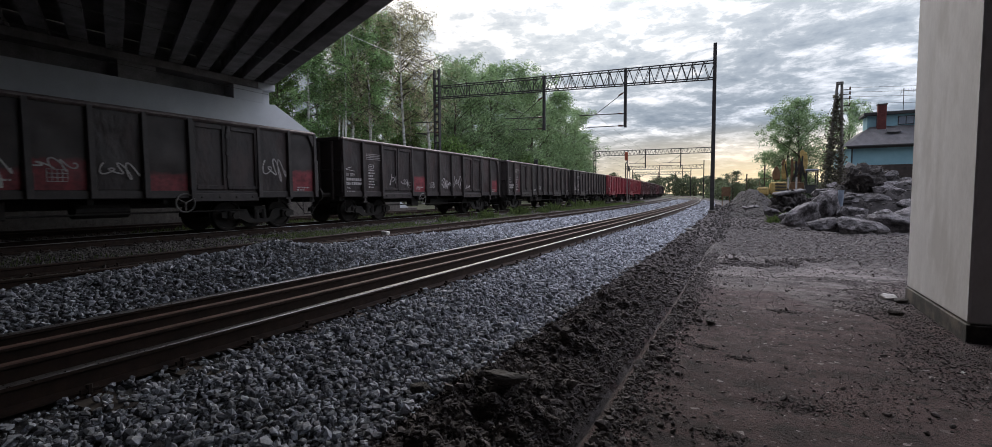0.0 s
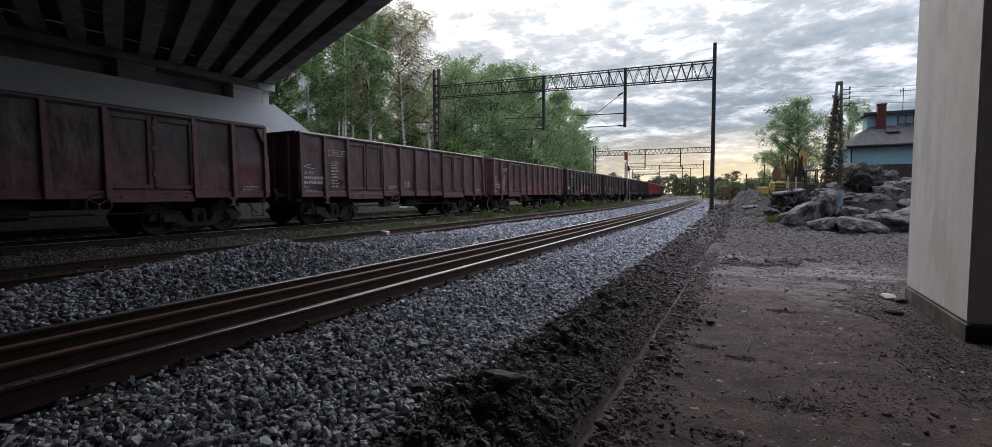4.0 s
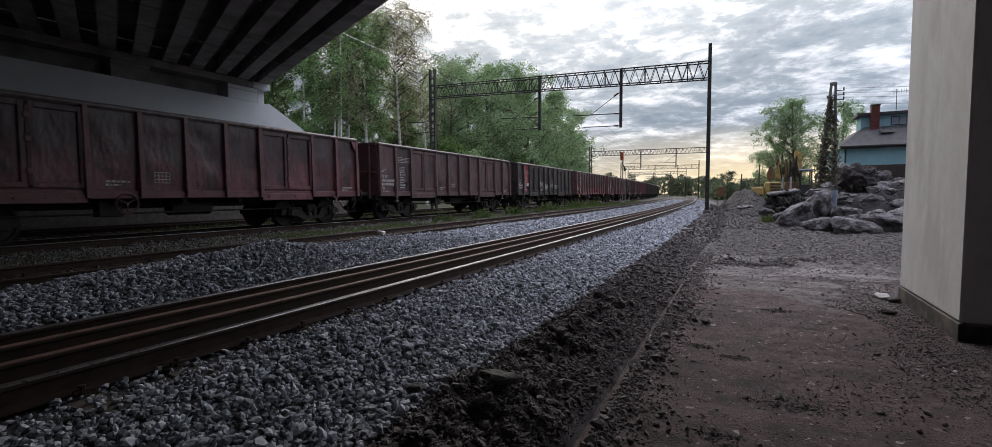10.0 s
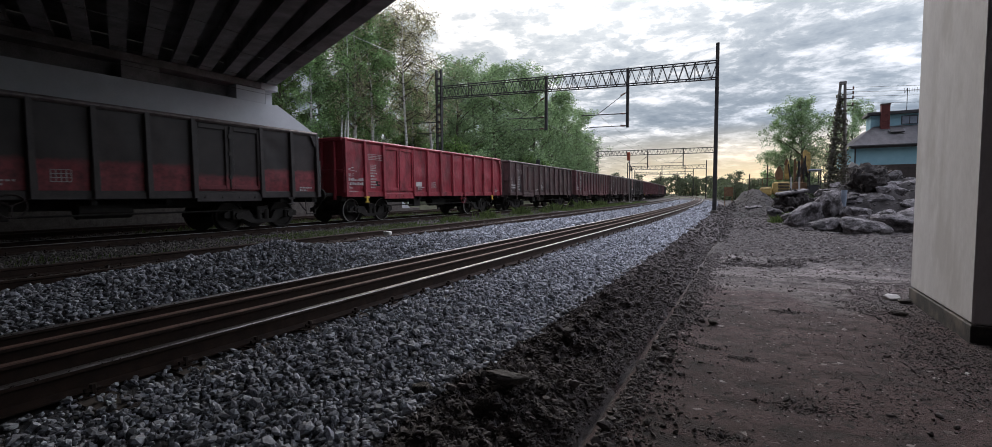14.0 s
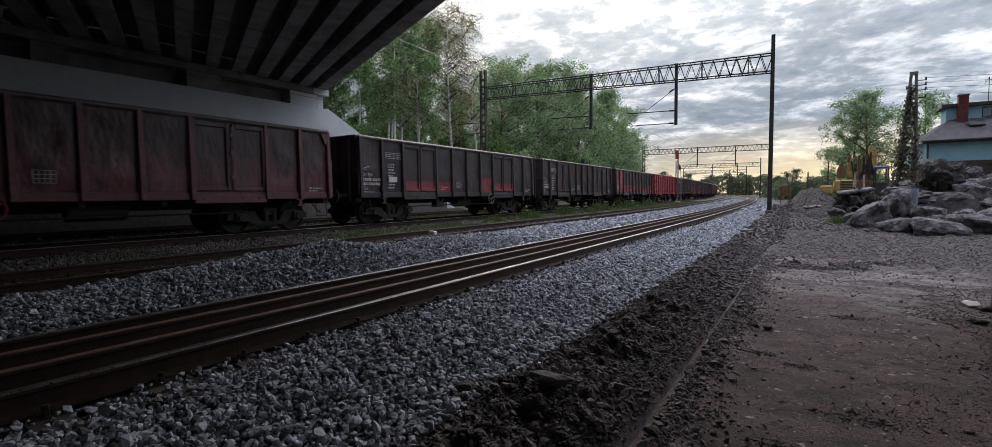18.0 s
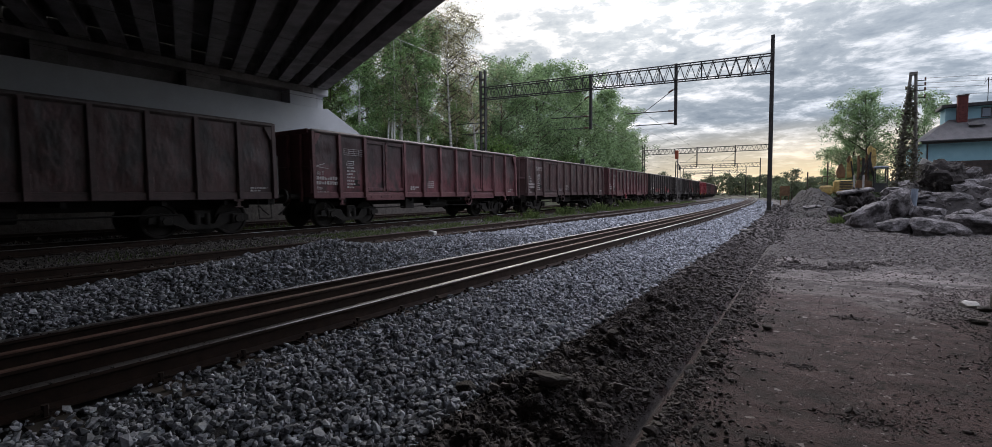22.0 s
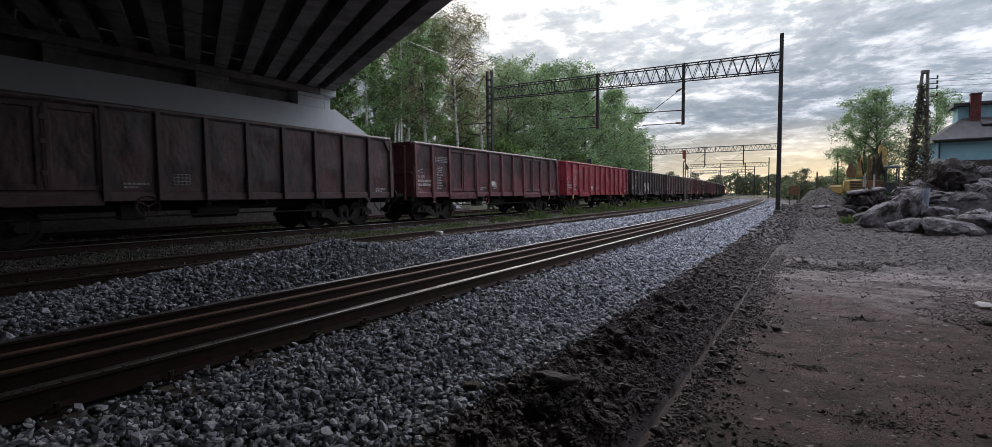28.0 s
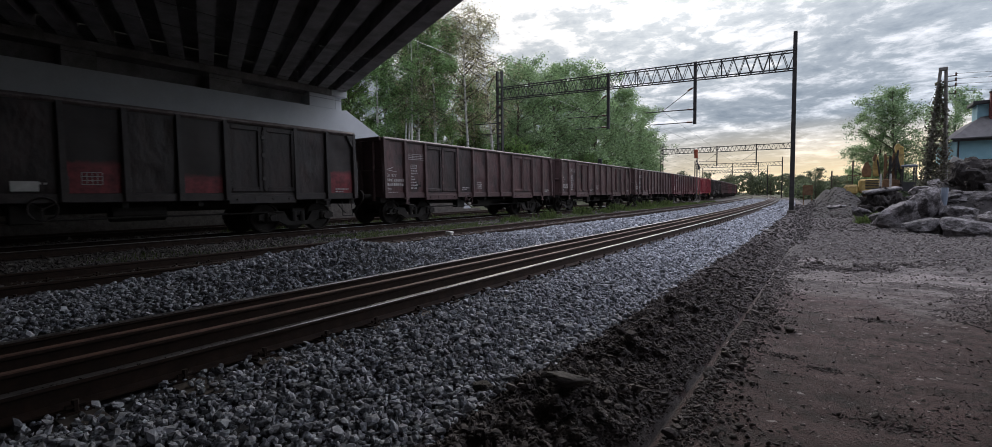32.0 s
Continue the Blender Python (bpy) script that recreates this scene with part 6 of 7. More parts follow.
def build_digger():
    d = thing("excavator", pose(2.0, 46.3, 1.35), "dusty yellow tracked excavator behind the earth heaps", "excavator")
    for sx in (-0.95, 0.95):
        t = part("track", boxes((sx - 0.28, sx + 0.28, -1.7, 1.7, -1.2, -0.45), bevel=0.12), UNDER, d, "black crawler track")
        for i in range(5):
            part("roller", rod(bmesh.new(), (sx - 0.3, -1.3 + i * 0.65, -0.85), (sx + 0.3, -1.3 + i * 0.65, -0.85), 0.2, 12), MACHINE_BROWN, t)
    part("undercarriage", boxes((-0.7, 0.7, -1.0, 1.0, -0.7, -0.3), bevel=0.04), MACHINE_BROWN, d)
    part("turntable", rod(bmesh.new(), (0, 0, -0.3), (0, 0, 0.0), 0.7, 20), MACHINE_BROWN, d)
    part("counterweight", boxes((-1.9, -1.0, -1.15, 1.15, -0.1, 0.65), bevel=0.14), MACHINE_YELLOW, d)
    part("engine_hood", boxes((-0.97, 0.25, -1.1, 1.1, 0.0, 1.05), bevel=0.12), MACHINE_YELLOW, d)
    part("vent_grille", boxes(*[(-0.6, 0.2, -1.125, -1.102, 0.3 + 0.12 * i, 0.36 + 0.12 * i) for i in range(6)]), DARK_TRIM, d)
    cab = part("cab", boxes((1.5, 2.3, -0.9, 0.5, 0.1, 0.75), (1.5, 1.58, -0.9, -0.82, 0.75, 1.85), (2.22, 2.3, -0.9, -0.82, 0.75, 1.85), (1.5, 1.58, 0.42, 0.5, 0.75, 1.85), (2.22, 2.3, 0.42, 0.5, 0.75, 1.85)), DARK_TRIM, d)
    part("cab_roof", boxes((1.45, 2.35, -0.95, 0.55, 1.852, 2.0), bevel=0.05), BLUE_PLASTIC, cab, "blue-grey cab roof")
    # boom, stick and bucket folded upright
    def beam(name, pts, wide, mat):
        bm = bmesh.new()
        a = [bm.verts.new((x, -wide, z)) for x, z in pts]
        b = [bm.verts.new((x, wide, z)) for x, z in pts]
        for i in range(len(a)):
            bm.faces.new((a[i], a[(i + 1) % len(a)], b[(i + 1) % len(a)], b[i]))
        bm.faces.new(a[::-1]), bm.faces.new(b)
        bmesh.ops.bevel(bm, geom=bm.edges[:], offset=0.03, segments=1, affect="EDGES")
        return part(name, bm, mat, d)
    beam("boom", [(1.22, 1.75), (1.62, 1.75), (1.64, 2.75), (1.58, 3.35), (1.34, 3.45), (1.26, 2.9)], 0.16, MACHINE_YELLOW)
    beam("boom_head", [(1.12, 2.95), (1.36, 2.9), (1.40, 3.5), (1.22, 3.6), (1.08, 3.4)], 0.24, MACHINE_YELLOW)
    beam("stick", [(-0.12, 1.25), (0.20, 1.25), (0.24, 2.2), (0.16, 2.75), (-0.08, 2.7), (-0.16, 2.0)], 0.14, MACHINE_YELLOW)
    beam("stick_head", [(-0.20, 2.45), (-0.02, 2.35), (0.10, 2.85), (-0.06, 2.95)], 0.2, MACHINE_BROWN)
    beam("bucket", [(-0.75, 1.25), (-0.25, 1.2), (-0.22, 1.75), (-0.45, 2.35), (-0.62, 2.3), (-0.82, 1.7)], 0.35, MACHINE_BROWN)
    for x0, x1 in ((0.50, 0.64), (0.98, 1.12)):
        beam("mast_plate", [(x0, 0.4), (x1, 0.4), (x1 + 0.05, 2.2), (x1 - 0.02, 2.95), (x0, 2.85)], 0.12, MACHINE_BROWN)
    for z in (0.9, 1.45, 2.0, 2.5):
        beam("mast_rung", [(0.66, z), (1.0, z), (1.0, z + 0.16), (0.66, z + 0.2)], 0.1, MACHINE_YELLOW if z > 1.9 else MACHINE_BROWN)
    part("hydraulic_ram", rod(bmesh.new(), (0.82, -0.2, 0.5), (0.86, -0.2, 2.7), 0.075, 10), STEEL_DARK, d)
    part("hydraulic_ram", rod(bmesh.new(), (1.15, -0.22, 1.3), (1.28, -0.22, 3.1), 0.06, 10), STEEL_DARK, d)
    part("hydraulic_ram", rod(bmesh.new(), (0.30, -0.2, 1.1), (0.10, -0.2, 2.5), 0.05, 10), STEEL_DARK, d)
    beam("tool_box", [(0.42, 0.35), (1.45, 0.35), (1.4, 0.95), (0.48, 1.0)], 0.5, MACHINE_BROWN)
    for i in range(4):
        part("hose", rod(rod(bmesh.new(), (0.5 + 0.12 * i, -0.2, 1.0 + 0.3 * i), (1.25, -0.25, 2.0 + 0.25 * i), 0.03, 6), (1.25, -0.25, 2.0 + 0.25 * i), (1.45, -0.2, 1.3 + 0.1 * i), 0.03, 6), STEEL_DARK, d)
    part("handrail", rod(rod(bmesh.new(), (-1.7, -1.0, 0.75), (-1.7, -1.0, 1.35), 0.025, 6), (-1.7, -1.0, 1.35), (-0.9, -1.0, 1.3), 0.025, 6), MACHINE_BROWN, d)
    part("exhaust_pipe", rod(bmesh.new(), (-0.3, 0.5, 1.25), (-0.3, 0.5, 1.75), 0.05, 8), STEEL_DARK, d)
    for x, y, h in ((0.70, 50.0, 4.0), (-0.75, 52.0, 3.3), (2.05, 40.5, 2.6), (2.55, 40.5, 2.6), (4.4, 44.0, 2.9)):
        z = float(ground_z(-x - float(bend(y)), y)) - 0.2
        pale = x in (2.05, 2.55)
        tagged(part("post", rod(bmesh.new(), (0, 0, 0), (0, 0, h - z), 0.055, 8), WHITE_PAINT if pale else BARK, None, "", pose(x, y, z)), "slim white marker post in dug earth" if pale else "weathered wooden post standing in earth", "post", "posts")
    tagged(part("site_board", boxes((-0.4, 0.4, -0.03, 0.03, 0, 0.9), (-0.35, -0.28, -0.08, -0.03, -0.9, 0.85), (0.28, 0.35, -0.08, -0.03, -0.9, 0.85)), MACHINE_BROWN, None, "", pose(-2.5, 52.0, 1.2)), "rusty brown site board on two short legs", "board")


build_digger()


def leaf_cloud(name, centres, spread, leaf, seed, mat):
    r = np.random.RandomState(seed)
    c = np.asarray(centres) + r.normal(0, 1, (len(centres), 3)) * np.asarray(spread)
    n = len(c)
    u = r.normal(0, 1, (n, 3))
    u /= np.linalg.norm(u, axis=1, keepdims=True)
    v = np.cross(u, r.normal(0, 1, (n, 3)))
    v /= np.linalg.norm(v, axis=1, keepdims=True)
    s = leaf * r.uniform(0.6, 1.4, (n, 1))
    quad = np.stack([c - u * s, c + v * s * 0.75, c + u * s, c - v * s * 0.75], 1).reshape(-1, 3)
    return raw_mesh(name, quad, np.arange(4 * n).reshape(-1, 4), mat)


def build_pole():
    pole = thing("utility_pole", pose(0, 0, 0), "A-shaped concrete utility pole overgrown with brown ivy", "utility pole")
    top, a, b = Vector((4.82, 40.0, 8.8)), Vector((4.1, 40.0, 0.3)), Vector((5.15, 40.0, 0.3))
    for foot, off in ((a, -0.12), (b, 0.12)):
        bm = bmesh.new()
        rod(bm, foot, top + Vector((off, 0, 0)), 0.13, 8, 0.08)
        part("leg", bm, POLE_GREY, pole)
    part("cap", boxes((4.62, 5.02, 39.88, 40.12, 8.7, 8.9), bevel=0.02), POLE_GREY, pole)
    r = np.random.RandomState(3)
    f = r.uniform(0.0, 0.93, 3200) ** 1.4
    left = np.array(a)[None] * (1 - f[:, None]) + np.array(top)[None] * f[:, None] + r.normal(0, 1, (3200, 3)) * (0.27 * (1 - 0.75 * f))[:, None]
    f2 = r.uniform(0.0, 0.85, 1300) ** 1.5
    right = np.array(b)[None] * (1 - f2[:, None]) + np.array(top)[None] * f2[:, None] + r.normal(0, 1, (1300, 3)) * (0.17 * (1 - 0.7 * f2))[:, None]
    f3 = r.uniform(0.0, 0.6, 900)
    mid = np.stack([r.uniform(4.15, 5.1, 900), np.full(900, 40.0), 0.3 + 6 * f3], -1)
    put("ivy", leaf_cloud("ivy", np.concatenate([left, right, mid]), (0.07, 0.12, 0.07), 0.07, 4, IVY), IVY, pole, None, "dry brownish ivy")
    for z in (8.35, 8.05, 7.75, 7.3):
        part("crossarm", rod(bmesh.new(), (4.9, 40, z), (5.45, 40, z - 0.02), 0.03, 6), STEEL_DARK, pole)
        part("insulator", rod(bmesh.new(), (5.4, 40, z), (5.4, 40, z + 0.16), 0.045, 8), INSULATOR, pole)
        bm = bmesh.new()
        pts = [Vector((5.4 + 34 * q, 40 + 2.5 * q, z + 0.1 - 2.2 * q * (1 - q))) for q in np.linspace(0, 1, 7)]
        limb(bm, pts, 0.011, 0.011, 4)
        tagged(part("power_line", bm, WIRE), "thin dark power line from the ivy-grown pole", "power line", "power lines")
    for dx in (-3.4, -2.2):
        tagged(part("guy_wire", rod(bmesh.new(), (4.7, 40, 8.0), (4.7 + dx * 0.6, 43.0, 2.0), 0.008, 4), WIRE), "thin guy wire of the utility pole", "guy wire", "power lines")


build_pole()


def build_house():
    h = thing("house", pose(0, 0, 0), "light blue two-storey house with grey roof and brick base", "house")
    x0, x1, y0, y1 = 6.95, 19.0, 50.0, 60.0
    part("brick_base", boxes((x0 + 0.02, x1, y0 + 0.02, y1, -0.2, 3.75)), BRICK_DARK, h, "dark brick ground floor")
    part("blue_wall", boxes((x0, x1, y0, y1, 3.754, 5.35)), HOUSE_BLUE, h)
    for z in np.arange(2.2, 3.7, 0.3):
        part("brick_course", boxes((x0 + 0.01, x1, y0 - 0.005, y0 + 0.02, z, z + 0.02)), DARK_TRIM, h)
    # lean-to roof
    bm = bmesh.new()
    v = [(x0 - 0.35, y0 - 0.4, 5.36), (x1, y0 - 0.4, 5.36), (x1, y0 + 3.2, 7.2), (x0 + 1.75, y0 + 3.2, 7.2), (x0 - 0.35, y1, 5.36), (x0 + 1.75, y1, 7.2)]
    w = [bm.verts.new(p) for p in v]
    bm.faces.new((w[0], w[1], w[2], w[3])), bm.faces.new((w[0], w[3], w[5], w[4]))
    bmesh.ops.solidify(bm, geom=bm.faces[:], thickness=0.12)
    part("roof", bm, ROOF_GREY, h)
    part("gutter", boxes((x0 - 0.4, x1, y0 - 0.52, y0 - 0.4, 5.24, 5.36), bevel=0.02), DARK_TRIM, h)
    part("eave_board", boxes((x0 - 0.3, x1, y0 - 0.39, y0 - 0.34, 5.1, 5.33)), DARK_TRIM, h)
    part("downpipe", rod(bmesh.new(), (x0 + 0.08, y0 - 0.1, 0.0), (x0 + 0.08, y0 - 0.1, 5.2), 0.05, 8), DARK_TRIM, h)
    part("upper_wall", boxes((x0 + 1.55, x1, y0 + 3.22, y0 + 5.2, 6.9, 8.15)), HOUSE_BLUE, h)
    part("flat_roof", boxes((x0 + 1.25, x1 + 0.3, y0 + 2.9, y0 + 5.45, 8.154, 8.42), bevel=0.02), DARK_TRIM, h, "dark flat roof edge")
    for x in (10.6, 13.0, 15.4):
        win = part("window", boxes((x, x + 1.1, y0 + 3.17, y0 + 3.215, 7.25, 8.0)), DARK_TRIM, h)
        part("pane", boxes((x + 0.06, x + 0.52, y0 + 3.15, y0 + 3.166, 7.31, 7.94)), BLUE_PLASTIC, win)
        part("pane", boxes((x + 0.58, x + 1.04, y0 + 3.15, y0 + 3.166, 7.31, 7.94)), BLUE_PLASTIC, win)
    sky = part("skylight", boxes((-0.45, 0.45, -0.35, 0.35, 0.0, 0.08)), DARK_TRIM, h, "dark skylight", pose(10.05, y0 + 1.75, 6.60, 27, 0, 0))
    part("pane", boxes((-0.38, 0.38, -0.28, 0.28, 0.082, 0.09)), STEEL_DARK, sky)
    ch = part("chimney", boxes((9.12, 9.72, y0 + 2.6, y0 + 3.1, 6.6, 8.95)), BRICK_RED, h, "red brick chimney")
    part("chimney_cap", boxes((9.08, 9.76, y0 + 2.56, y0 + 3.14, 8.954, 9.06)), BRICK_DARK, ch)
    brick = mesh_of(boxes((0, 0.135, 0, 0.02, 0, 0.065)), "brick")
    for r in range(26):
        for c in range(3):
            put("brick", brick, BRICK_RED, ch, pose(9.16 + c * 0.17 + (0.0 if r % 2 else 0.03), y0 + 2.585, 7.05 + r * 0.073))
    ant = thing("aerial", pose(11.05, y0 + 3.8, 8.3), "thin metal television aerial on the house roof", "aerial")
    part("pole", rod(bmesh.new(), (0, 0, 0), (0, 0, 2.1), 0.025, 6), STEEL_DARK, ant)
    part("beam", rod(bmesh.new(), (-0.3, 0, 1.9), (0.95, 0, 1.9), 0.015, 5), STEEL_DARK, ant)
    for i in range(7):
        part("element", rod(bmesh.new(), (-0.2 + i * 0.17, 0, 1.72), (-0.2 + i * 0.17, 0, 2.08), 0.01, 4), STEEL_DARK, ant)
    part("dipole", rod(bmesh.new(), (-0.25, 0, 1.6), (-0.05, 0, 2.0), 0.012, 4), STEEL_DARK, ant)


build_house()


# ---- beside the tracks: signal, lamps, stones, weeds ----
def build_signal():
    s = thing("railway_signal", pose(-14.75, 64.0, 0.3), "grey railway signal post with an orange-red lamp box", "railway signal")
    part("post", rod(bmesh.new(), (0, 0, 0), (0, 0, 5.6), 0.075, 8), POLE_GREY, s)
    part("ladder", boxes((0.3, 0.33, -0.2, -0.17, 0, 4.6), (0.3, 0.33, 0.17, 0.2, 0, 4.6), *[(0.3, 0.33, -0.17, 0.17, 0.4 + 0.4 * i, 0.43 + 0.4 * i) for i in range(11)]), POLE_GREY, s)
    part("lamp_box", boxes((-0.34, 0.08, -0.12, 0.12, 5.5, 6.6), bevel=0.06), SIGNAL_RED, s, "orange-red back of the lamp box")
    part("lamp_box", boxes((0.12, 0.36, -0.1, 0.1, 4.1, 4.6), bevel=0.04), STEEL_DARK, s)
    part("bracket", rod(bmesh.new(), (-0.15, 0, 5.3), (0.25, 0, 4.5), 0.05, 6), STEEL_DARK, s)
    part("foot", boxes((-0.3, 0.3, -0.3, 0.3, -0.3, 0.15), bevel=0.03), PALE_SLAB, s)
    m = thing("railway_signal", pose(-24.6, 57.0, 0.4), "black signal head with a white lamp over the wagons", "railway signal")
    part("post", rod(bmesh.new(), (0, 0, 0), (0, 0, 4.6), 0.06, 8), STEEL_DARK, m)
    part("lamp_box", boxes((-0.25, 0.25, -0.1, 0.1, 4.1, 5.5), bevel=0.05), DARK_TRIM, m)
    for z in (4.35, 4.8):
        part("lens", rod(bmesh.new(), (0, -0.16, z), (0, -0.1, z), 0.13, 14), WHITE_PAINT, m, "white lens")


build_signal()


def build_stones():
    boulder_at = lambda i, q, y, s, mat, label, lift=0.02, rz=0: tagged(put("stone", BOULDERS[i], mat, None, pose(-q - float(bend(y)), y, float(ground_z(q, y)) + lift, 0, 0, rz) @ Matrix.Diagonal((*s, 1))), label, "stone", "single stones")
    boulder_at(0, 1.57, 2.97, (0.19, 0.09, 0.06), OLD_STONE, "flat grey stone slab lying in dug soil", 0.045, 20)
    boulder_at(1, 2.20, 2.85, (0.085, 0.10, 0.085), OLD_BALLAST, "large dark stone lying on the ballast", 0.05, 60)
    boulder_at(2, -1.68, 8.42, (0.13, 0.08, 0.085), WHITE_STONE, "whitish broken brick on the dirt path", 0.02, 130)
    boulder_at(3, -1.80, 8.25, (0.09, 0.08, 0.06), OLD_BALLAST, "dark lump of earth by a white brick", 0.02, 30)
    boulder_at(4, 0.42, 6.0, (0.055, 0.05, 0.045), OLD_BALLAST, "small dark clod on the dirt path", 0.03)
    boulder_at(5, -0.25, 9.0, (0.03, 0.025, 0.02), WHITE_STONE, "small white stone on the dirt path", 0.015)
    boulder_at(2, 10.2, 11.9, (0.16, 0.14, 0.12), WHITE_STONE, "pale stone lying beside the old track", 0.1)
    boulder_at(3, 9.1, 17.9, (0.35, 0.12, 0.07), WHITE_STONE, "pale stone on top of the ballast mound", 0.05)
    boulder_at(0, -1.55, 7.4, (0.10, 0.07, 0.05), OLD_BALLAST, "yellowish-grey lump at the pillar's foot", 0.03)
    boulder_at(1, 1.55, 5.7, (0.09, 0.07, 0.09), DARK_SOIL, "dark clod on the ridge of dug soil", 0.06)
    boulder_at(4, 1.75, 19.0, (0.32, 0.26, 0.05), OLD_STONE, "pale flat stone at the ballast's edge", 0.03, 20)
    rng = np.random.RandomState(66)
    lump_q, lump_y = rng.uniform(1.1, 2.0, 420), rng.uniform(1.2, 12, 420)
    lump_r = rng.lognormal(-3.6, 0.3, 420)
    raked = gather(strewn(1.05, 2.0, 1.2, 8, 950, 0.0145, 56, 0.05), strewn(1.05, 2.0, 8, 15, 430, 0.021, 57, 0.05))
    scatter("raked_clods", *raked, CLOD, "long clods of soil raked down the ridge", 58, 0.15, SHAPES, (-0.7, 0.6), 1.5, 0.6)
    clods = gather(strewn(1.02, 2.08, 0.8, 7, 1300, 0.0105, 31, 0.05), strewn(0.95, 2.08, -8, 0.8, 250, 0.022, 50, 0.05), strewn(1.0, 2.1, 7, 16, 420, 0.021, 33, 0.05), (lump_q, lump_y, lump_r))
    heaped = gather(strewn(0.6, 2.1, 16, 34, 70, 0.042, 34), strewn(0.5, 2.3, 34, 62, 30, 0.06, 49), strewn(-4.5, 0.9, 22, 46, 60, 0.030, 35), strewn(-9.0, -2.5, 22.5, 33, 45, 0.04, 47))
    scatter("rubble", *heaped, RUBBLE, "dark earthy rubble round the heaps", 48, 0.15, SHAPES, (-0.5, 0.6))
    scatter("soil_clods", *clods, CLOD, "dark crumbly clods of freshly dug soil", 41, 0.5)
    # crumbs spilled from the trench on to the path, and a torn streak of earth across it
    rng = np.random.RandomState(77)
    n = 15000
    y = 0.6 + 12.4 * rng.rand(n) ** 1.25
    q = 0.90 - rng.exponential(0.085 + 0.10 * np.clip(fractal(y * 0.9, y * 0, 3, 78) + 0.3, 0, 1), n)
    spill = (q, y, rng.lognormal(-4.8, 0.55, n))
    n = 2400
    spots = np.stack([0.3 - 0.19 * np.arange(10) + rng.normal(0, 0.1, 10), 11.4 - 0.5 * np.sin(np.arange(10) * 0.55) + 0.09 * np.arange(10) + rng.normal(0, 0.22, 10)], -1)
    c = spots[rng.randint(0, 10, n)]
    torn = (c[:, 0] + rng.normal(0, 0.13, n), c[:, 1] + rng.normal(0, 0.16, n), rng.lognormal(-4.2, 0.45, n))
    tufts = np.array([(-0.28, 3.93, 0.13), (-0.62, 4.15, 0.26), (-0.95, 4.6, 0.3), (0.1, 4.9, 0.06), (-0.35, 7.0, 0.1), (-1.25, 5.6, 0.25), (0.28, 9.6, 0.3), (-0.8, 9.9, 0.4), (0.45, 5.1, 0.07), (0.2, 3.2, 0.08)])
    c = tufts[rng.randint(0, len(tufts), 2600)]
    clump = (c[:, 0] + rng.normal(0, 1, 2600) * c[:, 2] * 1.1, c[:, 1] + rng.normal(0, 1, 2600) * c[:, 2] * 0.6, rng.lognormal(-5.1, 0.45, 2600))
    loose = gather(spill, torn, clump, strewn(-7.0, 0.8, 12.0, 24, 110, 0.016, 36, 0.4), strewn(-3.4, -1.15, 4.0, 10, 1100, 0.0075, 38, 0.5), strewn(-5.5, 0.8, 0.8, 11, 45, 0.006, 44), strewn(-5.5, 0.8, 0.8, 11, 1.6, 0.014, 54))
    scatter("soil_crumbs", *loose, CLOD, "dark earth crumbs spilled on the dirt path", 43, 0.2, SHAPES)
    grit = gather(strewn(-5.5, 0.8, 0.8, 6, 90, 0.0050, 36), strewn(-5.5, 0.8, 6, 22, 60, 0.0085, 37), strewn(-5.5, 0.8, 1, 14, 4, 0.016, 39), strewn(-6.0, 0.7, 10, 26, 45, 0.016, 40))
    scatter("path_grit", *grit, PEBBLE, "small stones and crumbs strewn on the dirt path", 42, 0.15, CRUMBS)
    chips = strewn(-6.0, 0.9, 1.5, 24, 1.0, 0.010, 45)
    scatter("white_chips", *chips, WHITE_STONE, "scattered white chips of stone on the path", 46, 0.3, CRUMBS)


build_stones()


def blades(name, q, y, h, seed, mat, label):
    """Grass: single bent blades rooted in the ground."""
    r = np.random.RandomState(seed)
    n = len(q)
    z = ground_z(q, y)
    x = -(q + far_bend(y))
    a = r.uniform(0, 2 * np.pi, n)
    dx, dy = np.cos(a), np.sin(a)
    w = 0.006 + 0.05 * h
    lean = h * r.uniform(0.1, 0.7, n)
    base = np.stack([x, y, z], -1)
    side = np.stack([-dy * w, dx * w, 0 * w], -1)
    mid = base + np.stack([dx * lean * 0.35, dy * lean * 0.35, h * 0.6], -1)
    tip = base + np.stack([dx * lean, dy * lean, h], -1)
    v = np.stack([base - side, base + side, mid + side * 0.7, tip, mid - side * 0.7], 1).reshape(-1, 3)
    me = raw_mesh(name, v, np.arange(5 * n).reshape(-1, 5), mat)
    return tagged(new(name, me), label, "grass", kind="stuff")


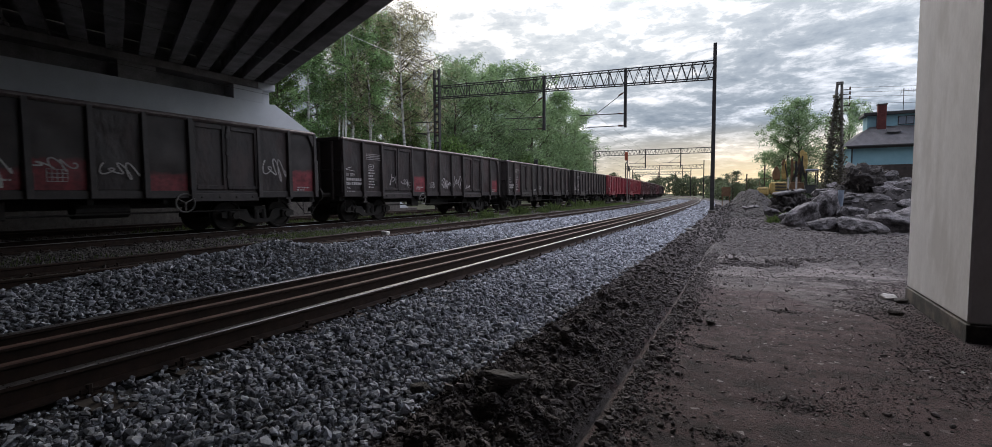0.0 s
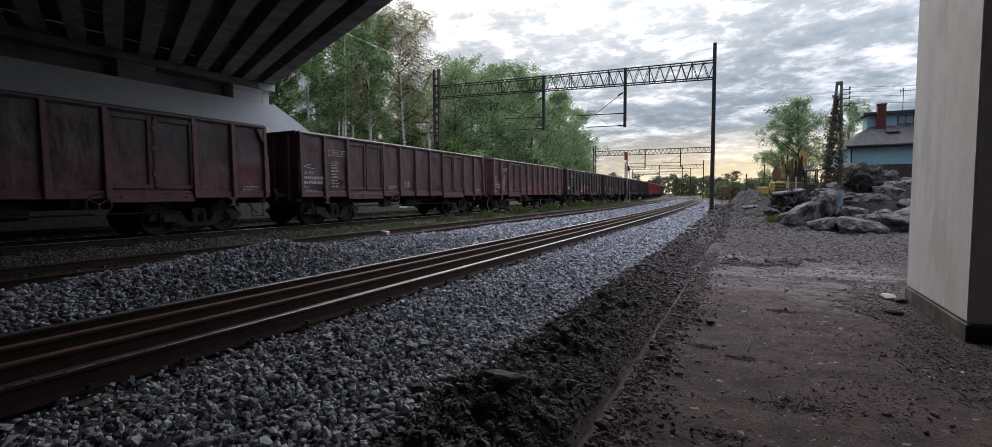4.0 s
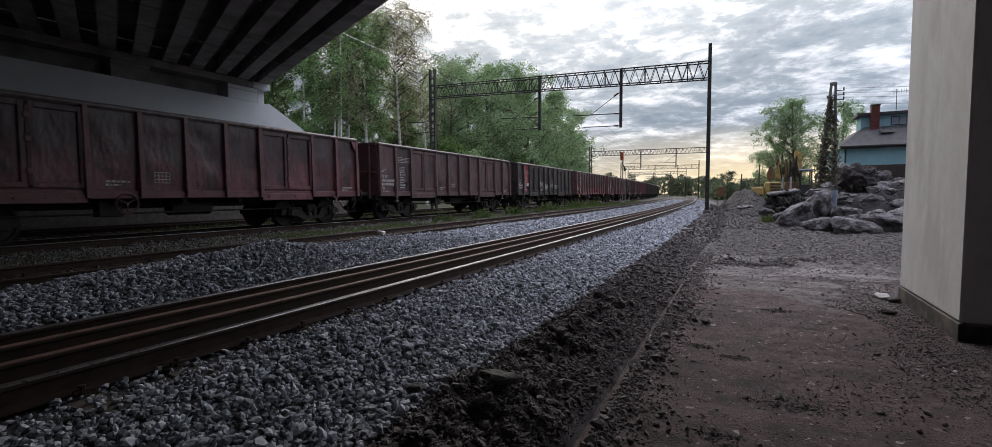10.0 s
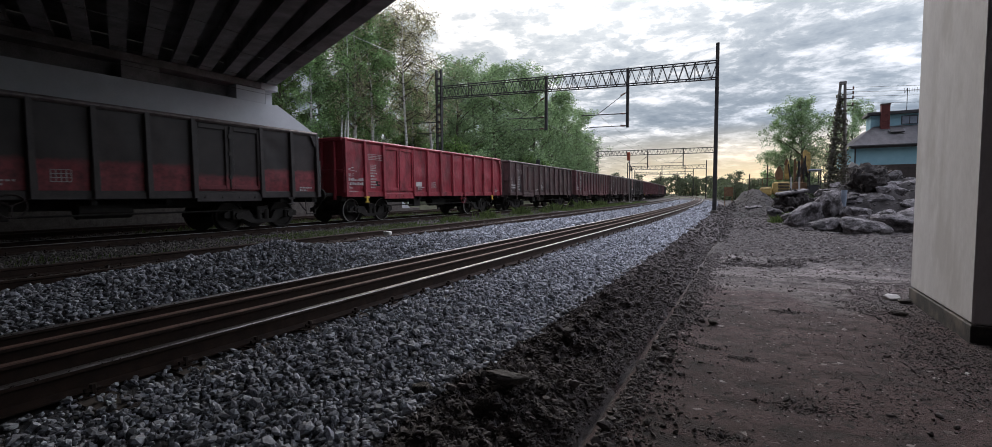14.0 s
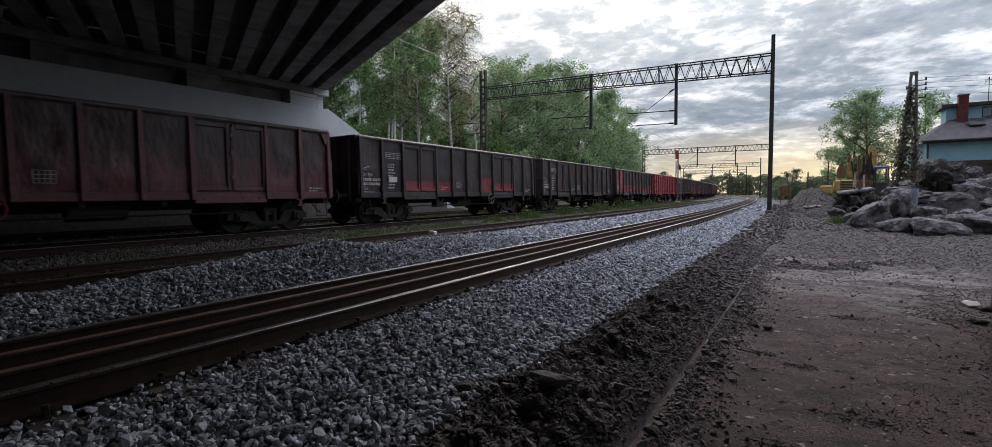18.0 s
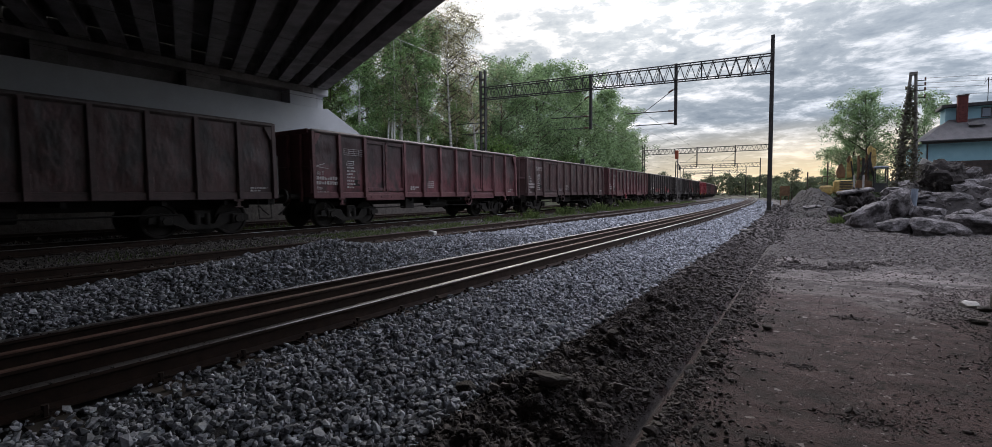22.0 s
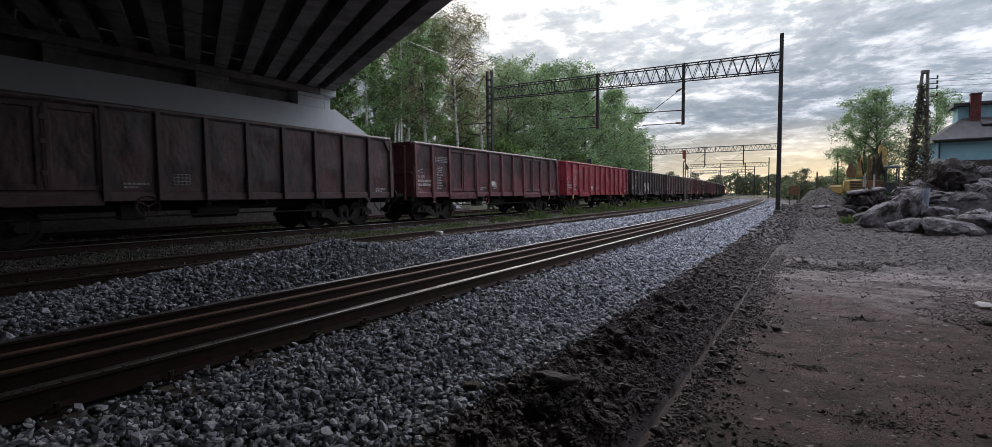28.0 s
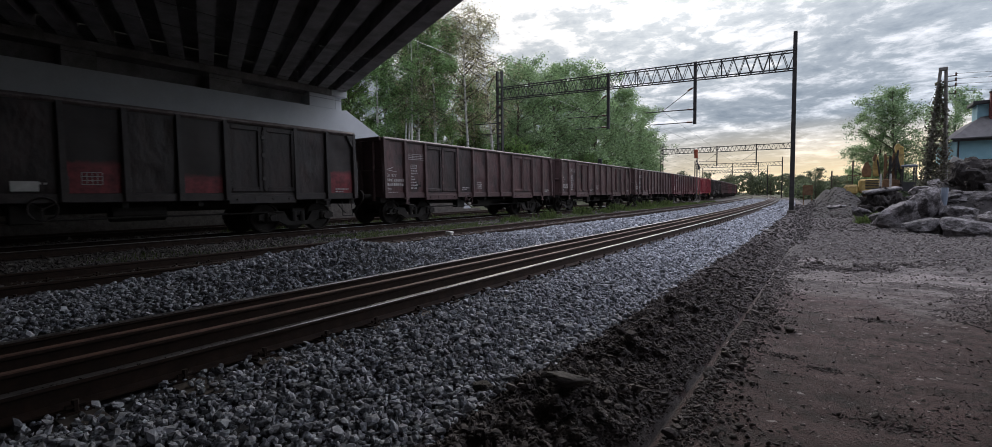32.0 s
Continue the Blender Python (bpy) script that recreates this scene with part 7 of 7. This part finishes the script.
def build_grass():
    q, y, r = gather(strewn(11.2, 12.9, 8.0, 30, 330, 0.055, 51, 0.5), strewn(11.1, 12.9, 30, 75, 80, 0.12, 52, 0.6), strewn(16.2, 17.9, 8, 40, 50, 0.12, 55, 0.5), strewn(11.2, 12.6, 3, 8, 40, 0.06, 53, 0.4))
    keep = fractal(q * 0.9, y * 0.35, 4, 60) > -0.12
    blades("trackside_grass", q[keep], y[keep], r[keep] * 1.3, 61, LEAF_GRASS, "low green grass and weeds between the tracks")
    rng = np.random.RandomState(9)
    weeds = [(12.0, 22, 0.7), (12.3, 27, 0.8), (12.5, 34, 0.9), (11.9, 30, 0.6), (12.4, 41, 1.0), (-1.3, 27.0, 0.45), (-1.75, 27.3, 0.5), (12.6, 48, 1.0), (12.1, 18.5, 0.5)]
    for q0, y0, size in weeds:
        n = 500
        q, y = q0 + rng.normal(0, 0.3 * size, n), y0 + rng.normal(0, 0.45 * size, n)
        ob = blades("weed_tuft", q, y, np.abs(rng.normal(0.35, 0.16, n)) * size, int(y0 * 10), LEAF_GRASS, "tall tuft of green weeds beside the track")
        ob["kind"] = "stuff"


build_grass()


# ---- what moves: the wagons along the bend, their wheels turning ----
def motions():
    times = [float(t) for t in range(33)]
    # the train hangs back a little every third second and gains towards the end
    surge = [float(np.interp(t, [0, 23, 25, 32], [0, 0, 0.2, 0.18])) - (0 if t % 3 != 2 else 0.34 if t < 26 else 0.22) for t in times]
    for k, w in WAGONS.items():
        rows = []
        for t, ahead in zip(times, surge):
            y = START - SPACING * k + SPEED * t + HALF_L + ahead
            rows.append((t, track_pose(TRAIN, y, RAIL_Z[TRAIN])))
        walk(w, rows)
    first = WHEELSETS[0]
    rate = math.degrees(SPEED / WHEEL_R)
    walk(first, [(i / 15.0, pose(0, 0, 0, -rate * i / 15.0)) for i in range(481)])
    keys = first.animation_data
    for ws in WHEELSETS[1:]:
        ws.rotation_mode = "QUATERNION"
        ws.animation_data_create()
        ws.animation_data.action = keys.action
        ws.animation_data.action_slot = keys.action_slot


motions()
